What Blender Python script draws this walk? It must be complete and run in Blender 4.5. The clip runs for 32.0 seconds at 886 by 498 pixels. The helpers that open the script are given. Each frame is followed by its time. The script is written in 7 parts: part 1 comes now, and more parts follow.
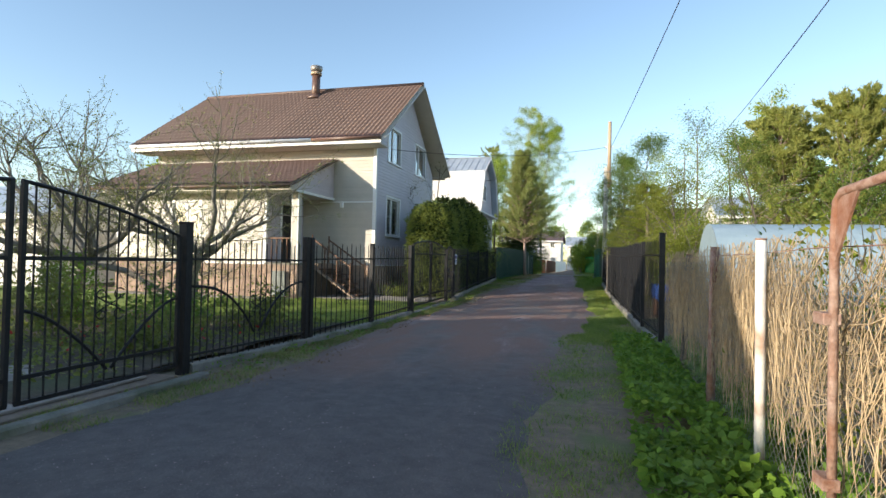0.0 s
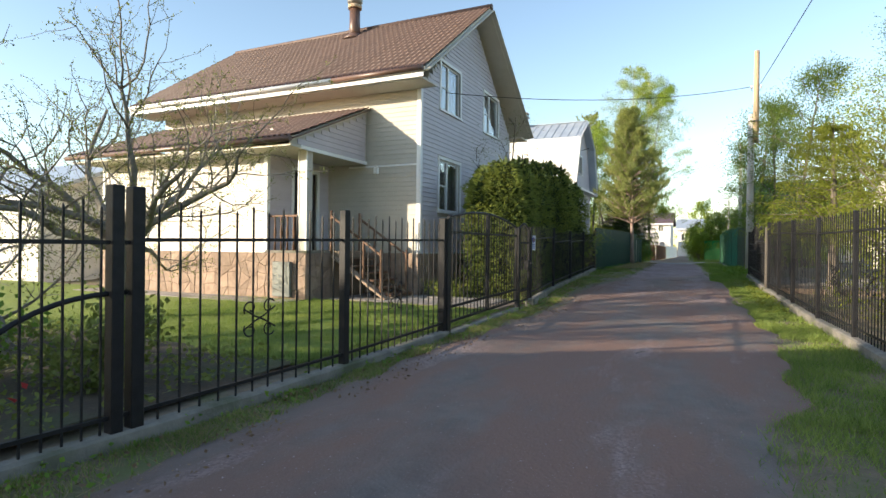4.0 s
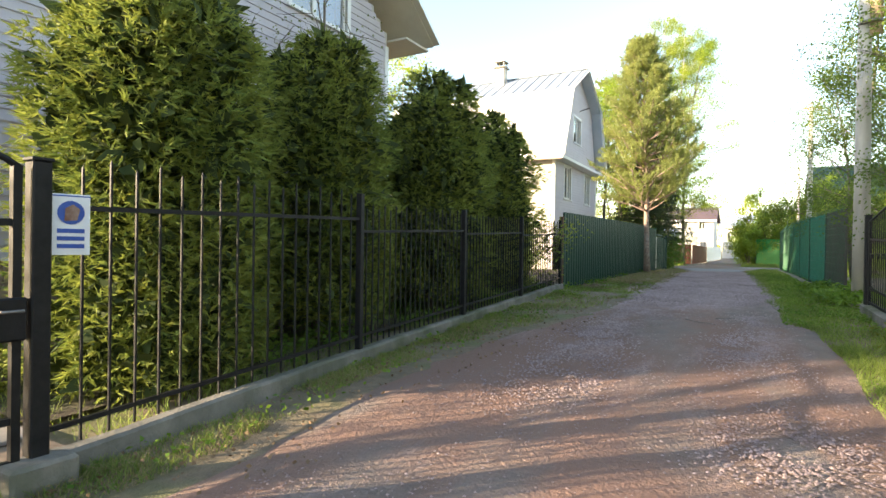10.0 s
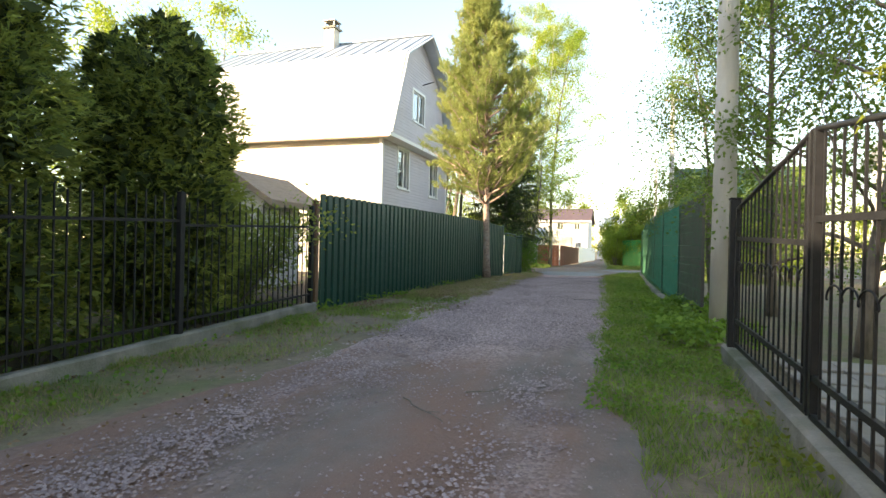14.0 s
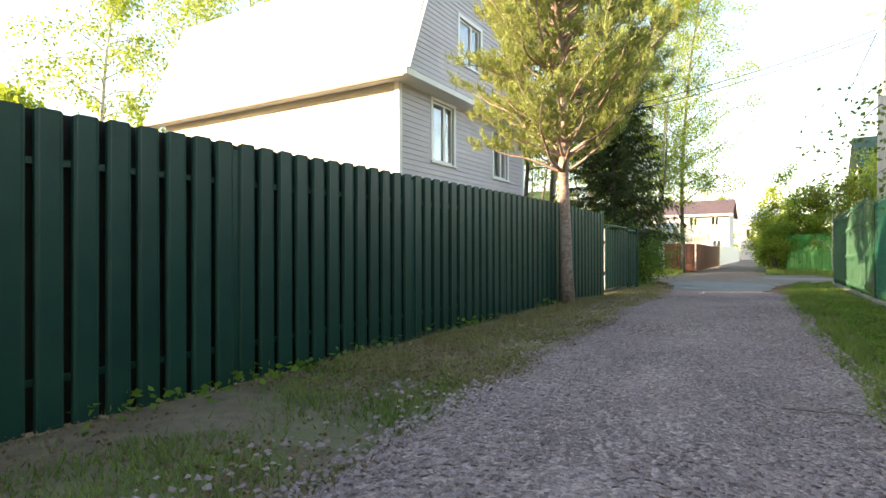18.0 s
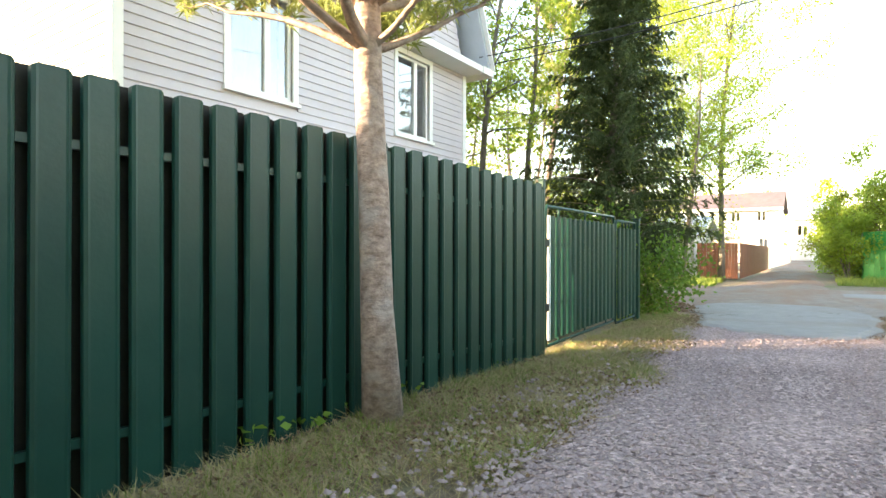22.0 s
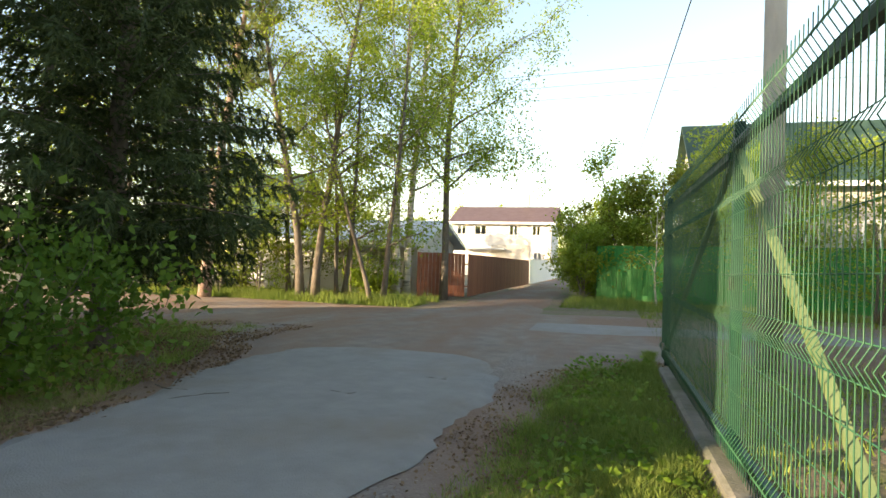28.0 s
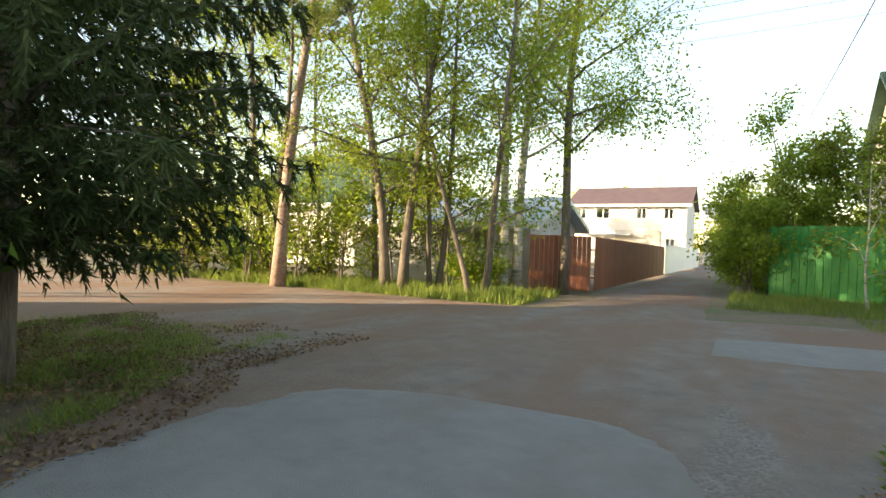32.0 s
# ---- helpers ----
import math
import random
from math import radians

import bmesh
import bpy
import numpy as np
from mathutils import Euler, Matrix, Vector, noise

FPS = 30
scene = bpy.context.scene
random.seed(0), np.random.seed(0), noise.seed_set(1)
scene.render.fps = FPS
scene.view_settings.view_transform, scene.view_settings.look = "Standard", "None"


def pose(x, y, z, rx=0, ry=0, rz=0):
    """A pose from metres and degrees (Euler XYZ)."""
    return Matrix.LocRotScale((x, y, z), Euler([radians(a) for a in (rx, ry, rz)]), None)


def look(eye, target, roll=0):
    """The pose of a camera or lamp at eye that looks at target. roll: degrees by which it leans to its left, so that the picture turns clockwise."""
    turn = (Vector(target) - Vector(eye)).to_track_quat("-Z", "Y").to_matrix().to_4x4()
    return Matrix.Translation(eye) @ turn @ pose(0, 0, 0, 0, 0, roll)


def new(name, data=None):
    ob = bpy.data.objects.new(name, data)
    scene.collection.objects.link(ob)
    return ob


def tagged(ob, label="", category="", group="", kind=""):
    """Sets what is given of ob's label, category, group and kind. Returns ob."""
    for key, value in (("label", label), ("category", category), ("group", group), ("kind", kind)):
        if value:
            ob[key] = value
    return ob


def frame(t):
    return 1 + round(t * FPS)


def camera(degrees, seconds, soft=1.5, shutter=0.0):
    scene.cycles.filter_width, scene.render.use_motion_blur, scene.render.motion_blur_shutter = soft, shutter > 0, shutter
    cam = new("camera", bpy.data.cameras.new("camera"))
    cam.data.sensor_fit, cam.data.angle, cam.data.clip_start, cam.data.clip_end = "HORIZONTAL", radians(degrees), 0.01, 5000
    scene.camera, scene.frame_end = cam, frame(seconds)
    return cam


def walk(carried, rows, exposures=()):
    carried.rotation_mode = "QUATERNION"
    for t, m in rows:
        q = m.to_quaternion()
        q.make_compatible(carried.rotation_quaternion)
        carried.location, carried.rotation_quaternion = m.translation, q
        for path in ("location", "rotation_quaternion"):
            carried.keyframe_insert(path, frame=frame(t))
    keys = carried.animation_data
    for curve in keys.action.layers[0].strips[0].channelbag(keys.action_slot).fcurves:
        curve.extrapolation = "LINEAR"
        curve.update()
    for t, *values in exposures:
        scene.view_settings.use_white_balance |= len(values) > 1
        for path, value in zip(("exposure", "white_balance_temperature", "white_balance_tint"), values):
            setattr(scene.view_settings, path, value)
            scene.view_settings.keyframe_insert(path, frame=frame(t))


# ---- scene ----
cam = camera(77.0, 32.0)
PATH = [
    (0, (0.502, -0.793, 1.423), (-0.028, 1.135, 1.467), 1.2),
    (0.5, (0.411, -0.577, 1.366), (-0.031, 1.373, 1.401), 1.1),
    (1, (0.017, -0.091, 1.374), (-0.352, 1.874, 1.382), 1.4),
    (1.5, (-0.249, 0.613, 1.362), (-0.681, 2.566, 1.362), 1.2),
    (2, (-0.374, 1.674, 1.339), (-1.017, 3.568, 1.333), 0.8),
    (2.5, (-0.379, 2.686, 1.411), (-1.122, 4.543, 1.4), 1.1),
    (4.5, (-0.636, 6.519, 1.371), (-1.517, 8.315, 1.363), 0.5),
    (5, (-0.636, 7.537, 1.378), (-1.546, 9.318, 1.366), 0.6),
    (5.5, (-0.636, 8.482, 1.389), (-1.558, 10.257, 1.379), 0.5),
    (6, (-0.66, 9.463, 1.397), (-1.598, 11.23, 1.385), 0.6),
    (6.5, (-0.705, 10.418, 1.375), (-1.66, 12.175, 1.366), 0.5),
    (7, (-0.754, 11.339, 1.378), (-1.734, 13.083, 1.368), 0.5),
    (7.5, (-0.756, 12.252, 1.371), (-1.748, 13.989, 1.362), 0.4),
    (8, (-0.816, 13.248, 1.369), (-1.811, 14.984, 1.36), 0.5),
    (8.5, (-0.856, 14.195, 1.365), (-1.85, 15.931, 1.361), 0.5),
    (9, (-0.884, 15.11, 1.376), (-1.877, 16.846, 1.37), 0.5),
    (9.5, (-0.902, 16.012, 1.375), (-1.893, 17.749, 1.372), 0.5),
    (10, (-0.842, 16.893, 1.402), (-1.816, 18.64, 1.393), 0.8),
    (10.5, (-0.739, 17.798, 1.421), (-1.694, 19.556, 1.415), 0.6),
    (11, (-0.54, 18.632, 1.422), (-1.455, 20.41, 1.418), 0.6),
    (11.5, (-0.317, 19.341, 1.449), (-1.186, 21.143, 1.45), 0.7),
    (12, (-0.084, 19.976, 1.491), (-0.869, 21.815, 1.496), 0.7),
    (12.5, (0.148, 20.483, 1.531), (-0.607, 22.335, 1.54), 0.6),
    (13, (0.111, 21.022, 1.48), (-0.553, 22.908, 1.483), 1.5),
    (13.5, (0.017, 21.659, 1.455), (-0.558, 23.575, 1.453), 1.6),
    (14, (-0.146, 22.382, 1.466), (-0.783, 24.278, 1.46), 1.3),
    (14.5, (-0.259, 23.259, 1.49), (-0.962, 25.131, 1.479), 1.4),
    (15, (-0.415, 24.108, 1.484), (-1.202, 25.947, 1.474), 1.3),
    (15.5, (-0.54, 25.044, 1.446), (-1.367, 26.865, 1.437), 0.8),
    (17.5, (-0.975, 28.808, 1.443), (-1.934, 30.563, 1.452), -0.3),
    (18, (-1.236, 29.76, 1.464), (-2.259, 31.479, 1.471), -0.2),
    (18.5, (-1.472, 30.693, 1.487), (-2.519, 32.397, 1.497), -0.3),
    (19, (-1.615, 31.589, 1.501), (-2.695, 33.273, 1.506), -0.3),
    (19.5, (-1.669, 32.459, 1.53), (-2.754, 34.14, 1.536), -0.3),
    (20, (-1.759, 33.313, 1.565), (-2.852, 34.988, 1.568), -0.1),
    (20.5, (-1.839, 34.125, 1.573), (-2.935, 35.798, 1.574), -0.1),
    (21, (-1.955, 34.981, 1.604), (-3.068, 36.642, 1.592), 0.4),
    (21.5, (-2.013, 35.801, 1.617), (-3.128, 37.461, 1.609), 0.3),
    (22, (-2.065, 36.726, 1.597), (-3.19, 38.379, 1.592), 0.1),
    (22.5, (-2.023, 37.559, 1.608), (-3.145, 39.215, 1.603), 0.1),
    (23, (-1.91, 38.39, 1.604), (-3.037, 40.042, 1.6), 0.1),
    (23.5, (-1.911, 39.317, 1.585), (-2.99, 41.001, 1.59), -0.2),
    (24, (-1.771, 40.069, 1.596), (-2.827, 41.767, 1.6), -0.1),
    (24.5, (-1.612, 40.731, 1.612), (-2.635, 42.45, 1.614), 0.0),
    (26.5, (-0.76, 42.941, 1.51), (-1.641, 44.737, 1.53), 1.1),
    (27, (-0.528, 43.412, 1.491), (-1.295, 45.259, 1.514), 1.2),
    (27.5, (-0.36, 43.729, 1.579), (-0.974, 45.632, 1.604), 1.3),
    (28, (-0.282, 43.955, 1.571), (-0.85, 45.872, 1.61), 1.8),
    (28.5, (-0.298, 44.041, 1.594), (-0.766, 45.985, 1.636), 2.2),
    (29, (-0.276, 44.056, 1.594), (-0.664, 46.017, 1.648), 2.0),
    (29.5, (-0.299, 44.103, 1.575), (-0.631, 46.074, 1.626), 1.7),
    (30, (-0.608, 44.274, 1.522), (-0.933, 46.247, 1.549), 2.5),
    (30.5, (-0.753, 44.899, 1.532), (-1.179, 46.853, 1.535), 2.2),
    (31, (-0.944, 45.65, 1.544), (-1.674, 47.512, 1.53), 2.0),
    (31.5, (-1.15, 46.443, 1.473), (-2.002, 48.253, 1.461), 2.0),
    (32, (-1.348, 47.233, 1.479), (-2.294, 48.996, 1.46), 1.9),
]
EXPOSURES = [(0.0, 0.93, 6250, 10), (2.0, 1.13, 6500, 10), (6.0, 1.22, 6850, 10), (9.0, 1.85, 7550, 11), (10.5, 2.2, 7700, 12), (13.0, 2.12, 7800, 12), (17.5, 2.12, 8000, 13), (19.0, 2.52, 8100, 13), (20.0, 2.88, 8300, 13), (22.0, 3.22, 8500, 13), (24.0, 2.82, 8600, 13), (28.0, 1.78, 8250, 12), (30.0, 1.5, 8200, 11), (32.0, 1.88, 8450, 12)]
walk(cam, [(t, look(eye, target, roll)) for t, eye, target, roll in PATH], EXPOSURES)

# ---- daylight: low evening sun from behind and to the left of the lane ----
SUN_EL, SUN_DIR = radians(14.0), Vector((-0.719, -0.695, 0)).normalized()
world = bpy.data.worlds.new("evening_sky")
scene.world = world
world.use_nodes = True
wn = world.node_tree.nodes
sky = wn.new("ShaderNodeTexSky")
sky.sky_type, sky.sun_disc = "NISHITA", False
sky.sun_elevation, sky.sun_rotation = SUN_EL, math.atan2(SUN_DIR.x, SUN_DIR.y)
sky.air_density, sky.dust_density, sky.ozone_density = 1.0, 0.45, 1.1
wn["Background"].inputs["Strength"].default_value = 0.15
world.node_tree.links.new(sky.outputs[0], wn["Background"].inputs["Color"])
sun = new("sun", bpy.data.lights.new("sun", "SUN"))
sun.data.energy, sun.data.angle, sun.data.color = 4.2, radians(0.5), (1.0, 0.86, 0.66)
to_sun = Vector((SUN_DIR.x * math.cos(SUN_EL), SUN_DIR.y * math.cos(SUN_EL), math.sin(SUN_EL)))
sun.matrix_world = look(to_sun * 60, (0, 0, 0))

# ---- materials ----
def mat(name, a, b, scale=8.0, rough=0.8, bump=0.2, fine=60.0, metal=0.0, stain=None, stain_scale=0.7, stain_amount=0.5,
        stretch=(1, 1, 1), spec=0.5, world_space=True, random_tint=0.0, translucent=0.0):
    """Two-scale noise colour between a and b, a larger stain colour, fine bump."""
    m = bpy.data.materials.new(name)
    m.use_nodes = True
    n, l = m.node_tree.nodes, m.node_tree.links
    p = n["Principled BSDF"]
    co = n.new("ShaderNodeTexCoord")
    src = co.outputs["Object"]
    if world_space:
        geo = n.new("ShaderNodeNewGeometry")
        src = geo.outputs["Position"]
    mp = n.new("ShaderNodeMapping")
    mp.inputs["Scale"].default_value = stretch
    l.new(src, mp.inputs["Vector"])
    n1 = n.new("ShaderNodeTexNoise")
    n1.inputs["Scale"].default_value, n1.inputs["Detail"].default_value, n1.inputs["Roughness"].default_value = scale, 6, 0.65
    l.new(mp.outputs[0], n1.inputs["Vector"])
    mix = n.new("ShaderNodeMix")
    mix.data_type = "RGBA"
    mix.inputs[6].default_value, mix.inputs[7].default_value = (*a, 1), (*b, 1)
    ramp = n.new("ShaderNodeMapRange")
    ramp.inputs[1].default_value, ramp.inputs[2].default_value = 0.3, 0.7
    l.new(n1.outputs[0], ramp.inputs[0])
    l.new(ramp.outputs[0], mix.inputs[0])
    col = mix.outputs[2]
    if stain:
        n2 = n.new("ShaderNodeTexNoise")
        n2.inputs["Scale"].default_value, n2.inputs["Detail"].default_value = stain_scale, 5
        l.new(mp.outputs[0], n2.inputs["Vector"])
        r2 = n.new("ShaderNodeMapRange")
        r2.inputs[1].default_value, r2.inputs[2].default_value, r2.inputs[4].default_value = 0.48, 0.68, stain_amount
        l.new(n2.outputs[0], r2.inputs[0])
        m2 = n.new("ShaderNodeMix")
        m2.data_type = "RGBA"
        m2.inputs[7].default_value = (*stain, 1)
        l.new(col, m2.inputs[6])
        l.new(r2.outputs[0], m2.inputs[0])
        col = m2.outputs[2]
    if random_tint:
        oi = n.new("ShaderNodeObjectInfo")
        hsv = n.new("ShaderNodeHueSaturation")
        r3 = n.new("ShaderNodeMapRange")
        r3.inputs[3].default_value, r3.inputs[4].default_value = 1 - random_tint, 1 + random_tint
        l.new(oi.outputs["Random"], r3.inputs[0])
        l.new(r3.outputs[0], hsv.inputs["Value"])
        l.new(col, hsv.inputs["Color"])
        col = hsv.outputs[0]
    l.new(col, p.inputs["Base Color"])
    p.inputs["Roughness"].default_value, p.inputs["Metallic"].default_value = rough, metal
    p.inputs["Specular IOR Level"].default_value = spec
    if bump:
        n3 = n.new("ShaderNodeTexNoise")
        n3.inputs["Scale"].default_value, n3.inputs["Detail"].default_value = fine, 4
        l.new(mp.outputs[0], n3.inputs["Vector"])
        bp = n.new("ShaderNodeBump")
        bp.inputs["Strength"].default_value, bp.inputs["Distance"].default_value = bump, 0.02
        l.new(n3.outputs[0], bp.inputs["Height"])
        l.new(bp.outputs[0], p.inputs["Normal"])
    if translucent:
        tr = n.new("ShaderNodeBsdfTranslucent")
        add = n.new("ShaderNodeMixShader")
        add.inputs[0].default_value = translucent
        l.new(col, tr.inputs["Color"])
        l.new(p.outputs[0], add.inputs[1])
        l.new(tr.outputs[0], add.inputs[2])
        l.new(add.outputs[0], n["Material Output"].inputs["Surface"])
    return m


def leaf_mat(name, a, b, translucent=0.35, rough=0.5):
    """Leaf colour that varies from leaf to leaf."""
    m = bpy.data.materials.new(name)
    m.use_nodes = True
    n, l = m.node_tree.nodes, m.node_tree.links
    p = n["Principled BSDF"]
    geo = n.new("ShaderNodeNewGeometry")
    n1 = n.new("ShaderNodeTexNoise")
    n1.inputs["Scale"].default_value, n1.inputs["Detail"].default_value = 0.9, 3
    l.new(geo.outputs["Position"], n1.inputs["Vector"])
    add = n.new("ShaderNodeMath")
    add.operation = "MULTIPLY_ADD"
    add.inputs[1].default_value = 0.6
    l.new(geo.outputs["Random Per Island"], add.inputs[0])
    sub = n.new("ShaderNodeMath")
    sub.operation = "MULTIPLY_ADD"
    sub.inputs[1].default_value, sub.inputs[2].default_value = 1.4, -0.5
    l.new(n1.outputs[0], sub.inputs[0])
    l.new(sub.outputs[0], add.inputs[2])
    mix = n.new("ShaderNodeMix")
    mix.data_type = "RGBA"
    mix.inputs[6].default_value, mix.inputs[7].default_value = (*a, 1), (*b, 1)
    l.new(add.outputs[0], mix.inputs[0])
    l.new(mix.outputs[2], p.inputs["Base Color"])
    p.inputs["Roughness"].default_value = rough
    p.inputs["Specular IOR Level"].default_value = 0.3
    tr = n.new("ShaderNodeBsdfTranslucent")
    ms = n.new("ShaderNodeMixShader")
    ms.inputs[0].default_value = translucent
    l.new(mix.outputs[2], tr.inputs["Color"])
    l.new(p.outputs[0], ms.inputs[1])
    l.new(tr.outputs[0], ms.inputs[2])
    l.new(ms.outputs[0], n["Material Output"].inputs["Surface"])
    return m


def road_mat(name, base, red, gravel, gravel_amount, loose=None, start=None):
    """Worn lane: grey dust, red-brown soil towards the edges, loose gravel in patches, pebble relief."""
    m = bpy.data.materials.new(name)
    m.use_nodes = True
    n, l = m.node_tree.nodes, m.node_tree.links
    p = n["Principled BSDF"]
    geo = n.new("ShaderNodeNewGeometry")
    pos = geo.outputs["Position"]

    def tex(scale, detail=5, stretch=(1, 1, 1)):
        mp = n.new("ShaderNodeMapping")
        mp.inputs["Scale"].default_value = stretch
        l.new(pos, mp.inputs["Vector"])
        t = n.new("ShaderNodeTexNoise")
        t.inputs["Scale"].default_value, t.inputs["Detail"].default_value, t.inputs["Roughness"].default_value = scale, detail, 0.6
        l.new(mp.outputs[0], t.inputs["Vector"])
        return t.outputs[0]

    def band(v, lo, hi, out=1.0):
        r = n.new("ShaderNodeMapRange")
        r.inputs[1].default_value, r.inputs[2].default_value, r.inputs[4].default_value = lo, hi, out
        l.new(v, r.inputs[0])
        return r.outputs[0]

    def blend(f, a, b):
        x = n.new("ShaderNodeMix")
        x.data_type = "RGBA"
        l.new(f, x.inputs[0])
        for s, v in ((6, a), (7, b)):
            if isinstance(v, tuple):
                x.inputs[s].default_value = (*v, 1)
            else:
                l.new(v, x.inputs[s])
        return x.outputs[2]

    g1 = blend(band(tex(3.0, 8), 0.3, 0.7), tuple(c * 0.8 for c in base), tuple(min(1, c * 1.15) for c in base))
    soil = blend(band(tex(0.8, 6, (1.0, 0.35, 1)), 0.38, 0.55, 0.95), g1, red)
    vor = n.new("ShaderNodeTexVoronoi")
    vor.inputs["Scale"].default_value = 44.0
    l.new(pos, vor.inputs["Vector"])
    stone = blend(vor.outputs["Color"], tuple(c * 0.32 for c in gravel), tuple(min(1, c * 1.5) for c in gravel))
    amt = band(tex(0.9, 5, (1.3, 0.3, 1)), 0.62 - gravel_amount * 0.5, 0.72 - gravel_amount * 0.45, 0.45 + 0.5 * gravel_amount)
    if loose:
        sep = n.new("ShaderNodeSeparateXYZ")
        l.new(pos, sep.inputs[0])
        wob = n.new("ShaderNodeMath")
        wob.operation = "MULTIPLY_ADD"
        wob.inputs[1].default_value = 9.0
        l.new(tex(0.55, 6, (1.4, 0.5, 1)), wob.inputs[0])
        l.new(sep.outputs[1], wob.inputs[2])
        near = band(wob.outputs[0], loose[0] + 4.0, loose[0] + 6.0)
        far = band(wob.outputs[0], loose[1] + 5.2, loose[1] + 4.4)
        both = n.new("ShaderNodeMath")
        both.operation = "MULTIPLY"
        l.new(near, both.inputs[0])
        l.new(far, both.inputs[1])
        most = n.new("ShaderNodeMath")
        most.operation = "MAXIMUM"
        l.new(both.outputs[0], most.inputs[0])
        l.new(amt, most.inputs[1])
        amt = most.outputs[0]
    col = blend(amt, soil, stone)
    if start:
        # the lane begins as dark compacted asphalt crumbs, fading out by start[0] metres
        east = n.new("ShaderNodeSeparateXYZ")
        l.new(pos, east.inputs[0])
        fade = n.new("ShaderNodeMath")
        fade.operation = "MULTIPLY_ADD"
        fade.inputs[1].default_value = 8.0
        l.new(tex(0.5, 5, (1.6, 0.5, 1)), fade.inputs[0])
        l.new(east.outputs[1], fade.inputs[2])
        col = blend(band(fade.outputs[0], start[0] + 6.0, start[0] + 1.5, 0.96), col, blend(band(tex(6.0, 8), 0.3, 0.7), tuple(c * 0.8 for c in start[1]), tuple(c * 1.2 for c in start[1])))
    speck = blend(band(tex(55, 3), 0.62, 0.72, 0.5), col, tuple(min(1, c * 1.9) for c in base))
    l.new(speck, p.inputs["Base Color"])
    p.inputs["Roughness"].default_value = 0.92
    p.inputs["Specular IOR Level"].default_value = 0.25
    inv = n.new("ShaderNodeMath")
    inv.operation = "MULTIPLY"
    l.new(vor.outputs["Distance"], inv.inputs[0])
    l.new(amt, inv.inputs[1])
    comb = n.new("ShaderNodeMath")
    comb.operation = "SUBTRACT"
    l.new(tex(25, 6), comb.inputs[0])
    l.new(inv.outputs[0], comb.inputs[1])
    bp = n.new("ShaderNodeBump")
    bp.inputs["Strength"].default_value, bp.inputs["Distance"].default_value = 0.7, 0.03
    l.new(comb.outputs[0], bp.inputs["Height"])
    l.new(bp.outputs[0], p.inputs["Normal"])
    return m


def glass_mat(name):
    m = bpy.data.materials.new(name)
    m.use_nodes = True
    p = m.node_tree.nodes["Principled BSDF"]
    p.inputs["Base Color"].default_value = (0.92, 0.96, 1, 1)
    p.inputs["Roughness"].default_value, p.inputs["Transmission Weight"].default_value = 0.02, 1.0
    p.inputs["IOR"].default_value = 2.0
    return m


M_ROAD = road_mat("worn_lane", (0.222, 0.182, 0.16), (0.265, 0.158, 0.122), (0.46, 0.34, 0.322), 0.11, (27.5, 45.7), (7.5, (0.13, 0.115, 0.11)))
M_CROSS = road_mat("dusty_crossroad", (0.27, 0.22, 0.19), (0.26, 0.165, 0.12), (0.3, 0.27, 0.25), 0.12)
M_ASPHALT = mat("old_asphalt", (0.235, 0.225, 0.217), (0.3, 0.286, 0.276), 4.0, 0.9, 0.5, 90, stain=(0.24, 0.19, 0.15), stain_scale=0.9, stain_amount=0.55)
M_SOIL = mat("verge_soil", (0.15, 0.115, 0.08), (0.27, 0.205, 0.135), 7.0, 0.95, 0.8, 45, stain=(0.13, 0.16, 0.05), stain_scale=1.3, stain_amount=0.8)
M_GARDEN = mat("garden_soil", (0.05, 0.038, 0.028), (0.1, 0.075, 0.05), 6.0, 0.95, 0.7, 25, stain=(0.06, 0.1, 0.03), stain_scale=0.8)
M_LAWN = mat("lawn_turf", (0.15, 0.21, 0.03), (0.24, 0.29, 0.045), 9.0, 0.9, 0.8, 60, stain=(0.12, 0.15, 0.04))
M_CONCRETE = mat("old_concrete", (0.15, 0.14, 0.12), (0.27, 0.25, 0.22), 4.0, 0.9, 0.5, 40, stain=(0.07, 0.085, 0.04), stain_scale=1.6, stain_amount=0.8)
M_PAVER = mat("grey_pavers", (0.24, 0.22, 0.2), (0.35, 0.31, 0.28), 3.0, 0.85, 0.3, 50, random_tint=0.12)
M_BLACK = mat("black_painted_steel", (0.008, 0.008, 0.01), (0.018, 0.018, 0.02), 12, 0.5, 0.1, 120, spec=0.25)
M_POST_GREY = mat("grey_painted_post", (0.075, 0.068, 0.06), (0.12, 0.108, 0.095), 5, 0.7, 0.2, 60, stain=(0.17, 0.13, 0.1), stain_scale=4)
M_GREEN = mat("green_painted_metal", (0.002, 0.035, 0.026), (0.004, 0.046, 0.034), 3, 0.4, 0.06, 40, spec=0.38, stain=(0.012, 0.05, 0.036), stain_scale=2.5, random_tint=0.1)
M_PRIMER = mat("dark_primer_back", (0.016, 0.015, 0.012), (0.03, 0.027, 0.022), 4, 0.6, 0.1, 60, spec=0.2)
# green paint lightened towards yellow for the sun on the gate brace
M_BRACE = mat("sunlit_green_paint", (0.12, 0.18, 0.08), (0.18, 0.24, 0.11), 5, 0.6, 0.1, 60)
M_GREEN_WIRE = mat("green_coated_wire", (0.018, 0.1, 0.055), (0.05, 0.16, 0.08), 6, 0.45, 0)
M_NET = mat("green_shade_net", (0.01, 0.16, 0.11), (0.02, 0.24, 0.17), 5, 0.7, 0.2, 200, translucent=0.3)
M_GREEN_SHEET = mat("bright_green_sheet", (0.008, 0.2, 0.035), (0.012, 0.26, 0.05), 2, 0.45, 0.05, 30)
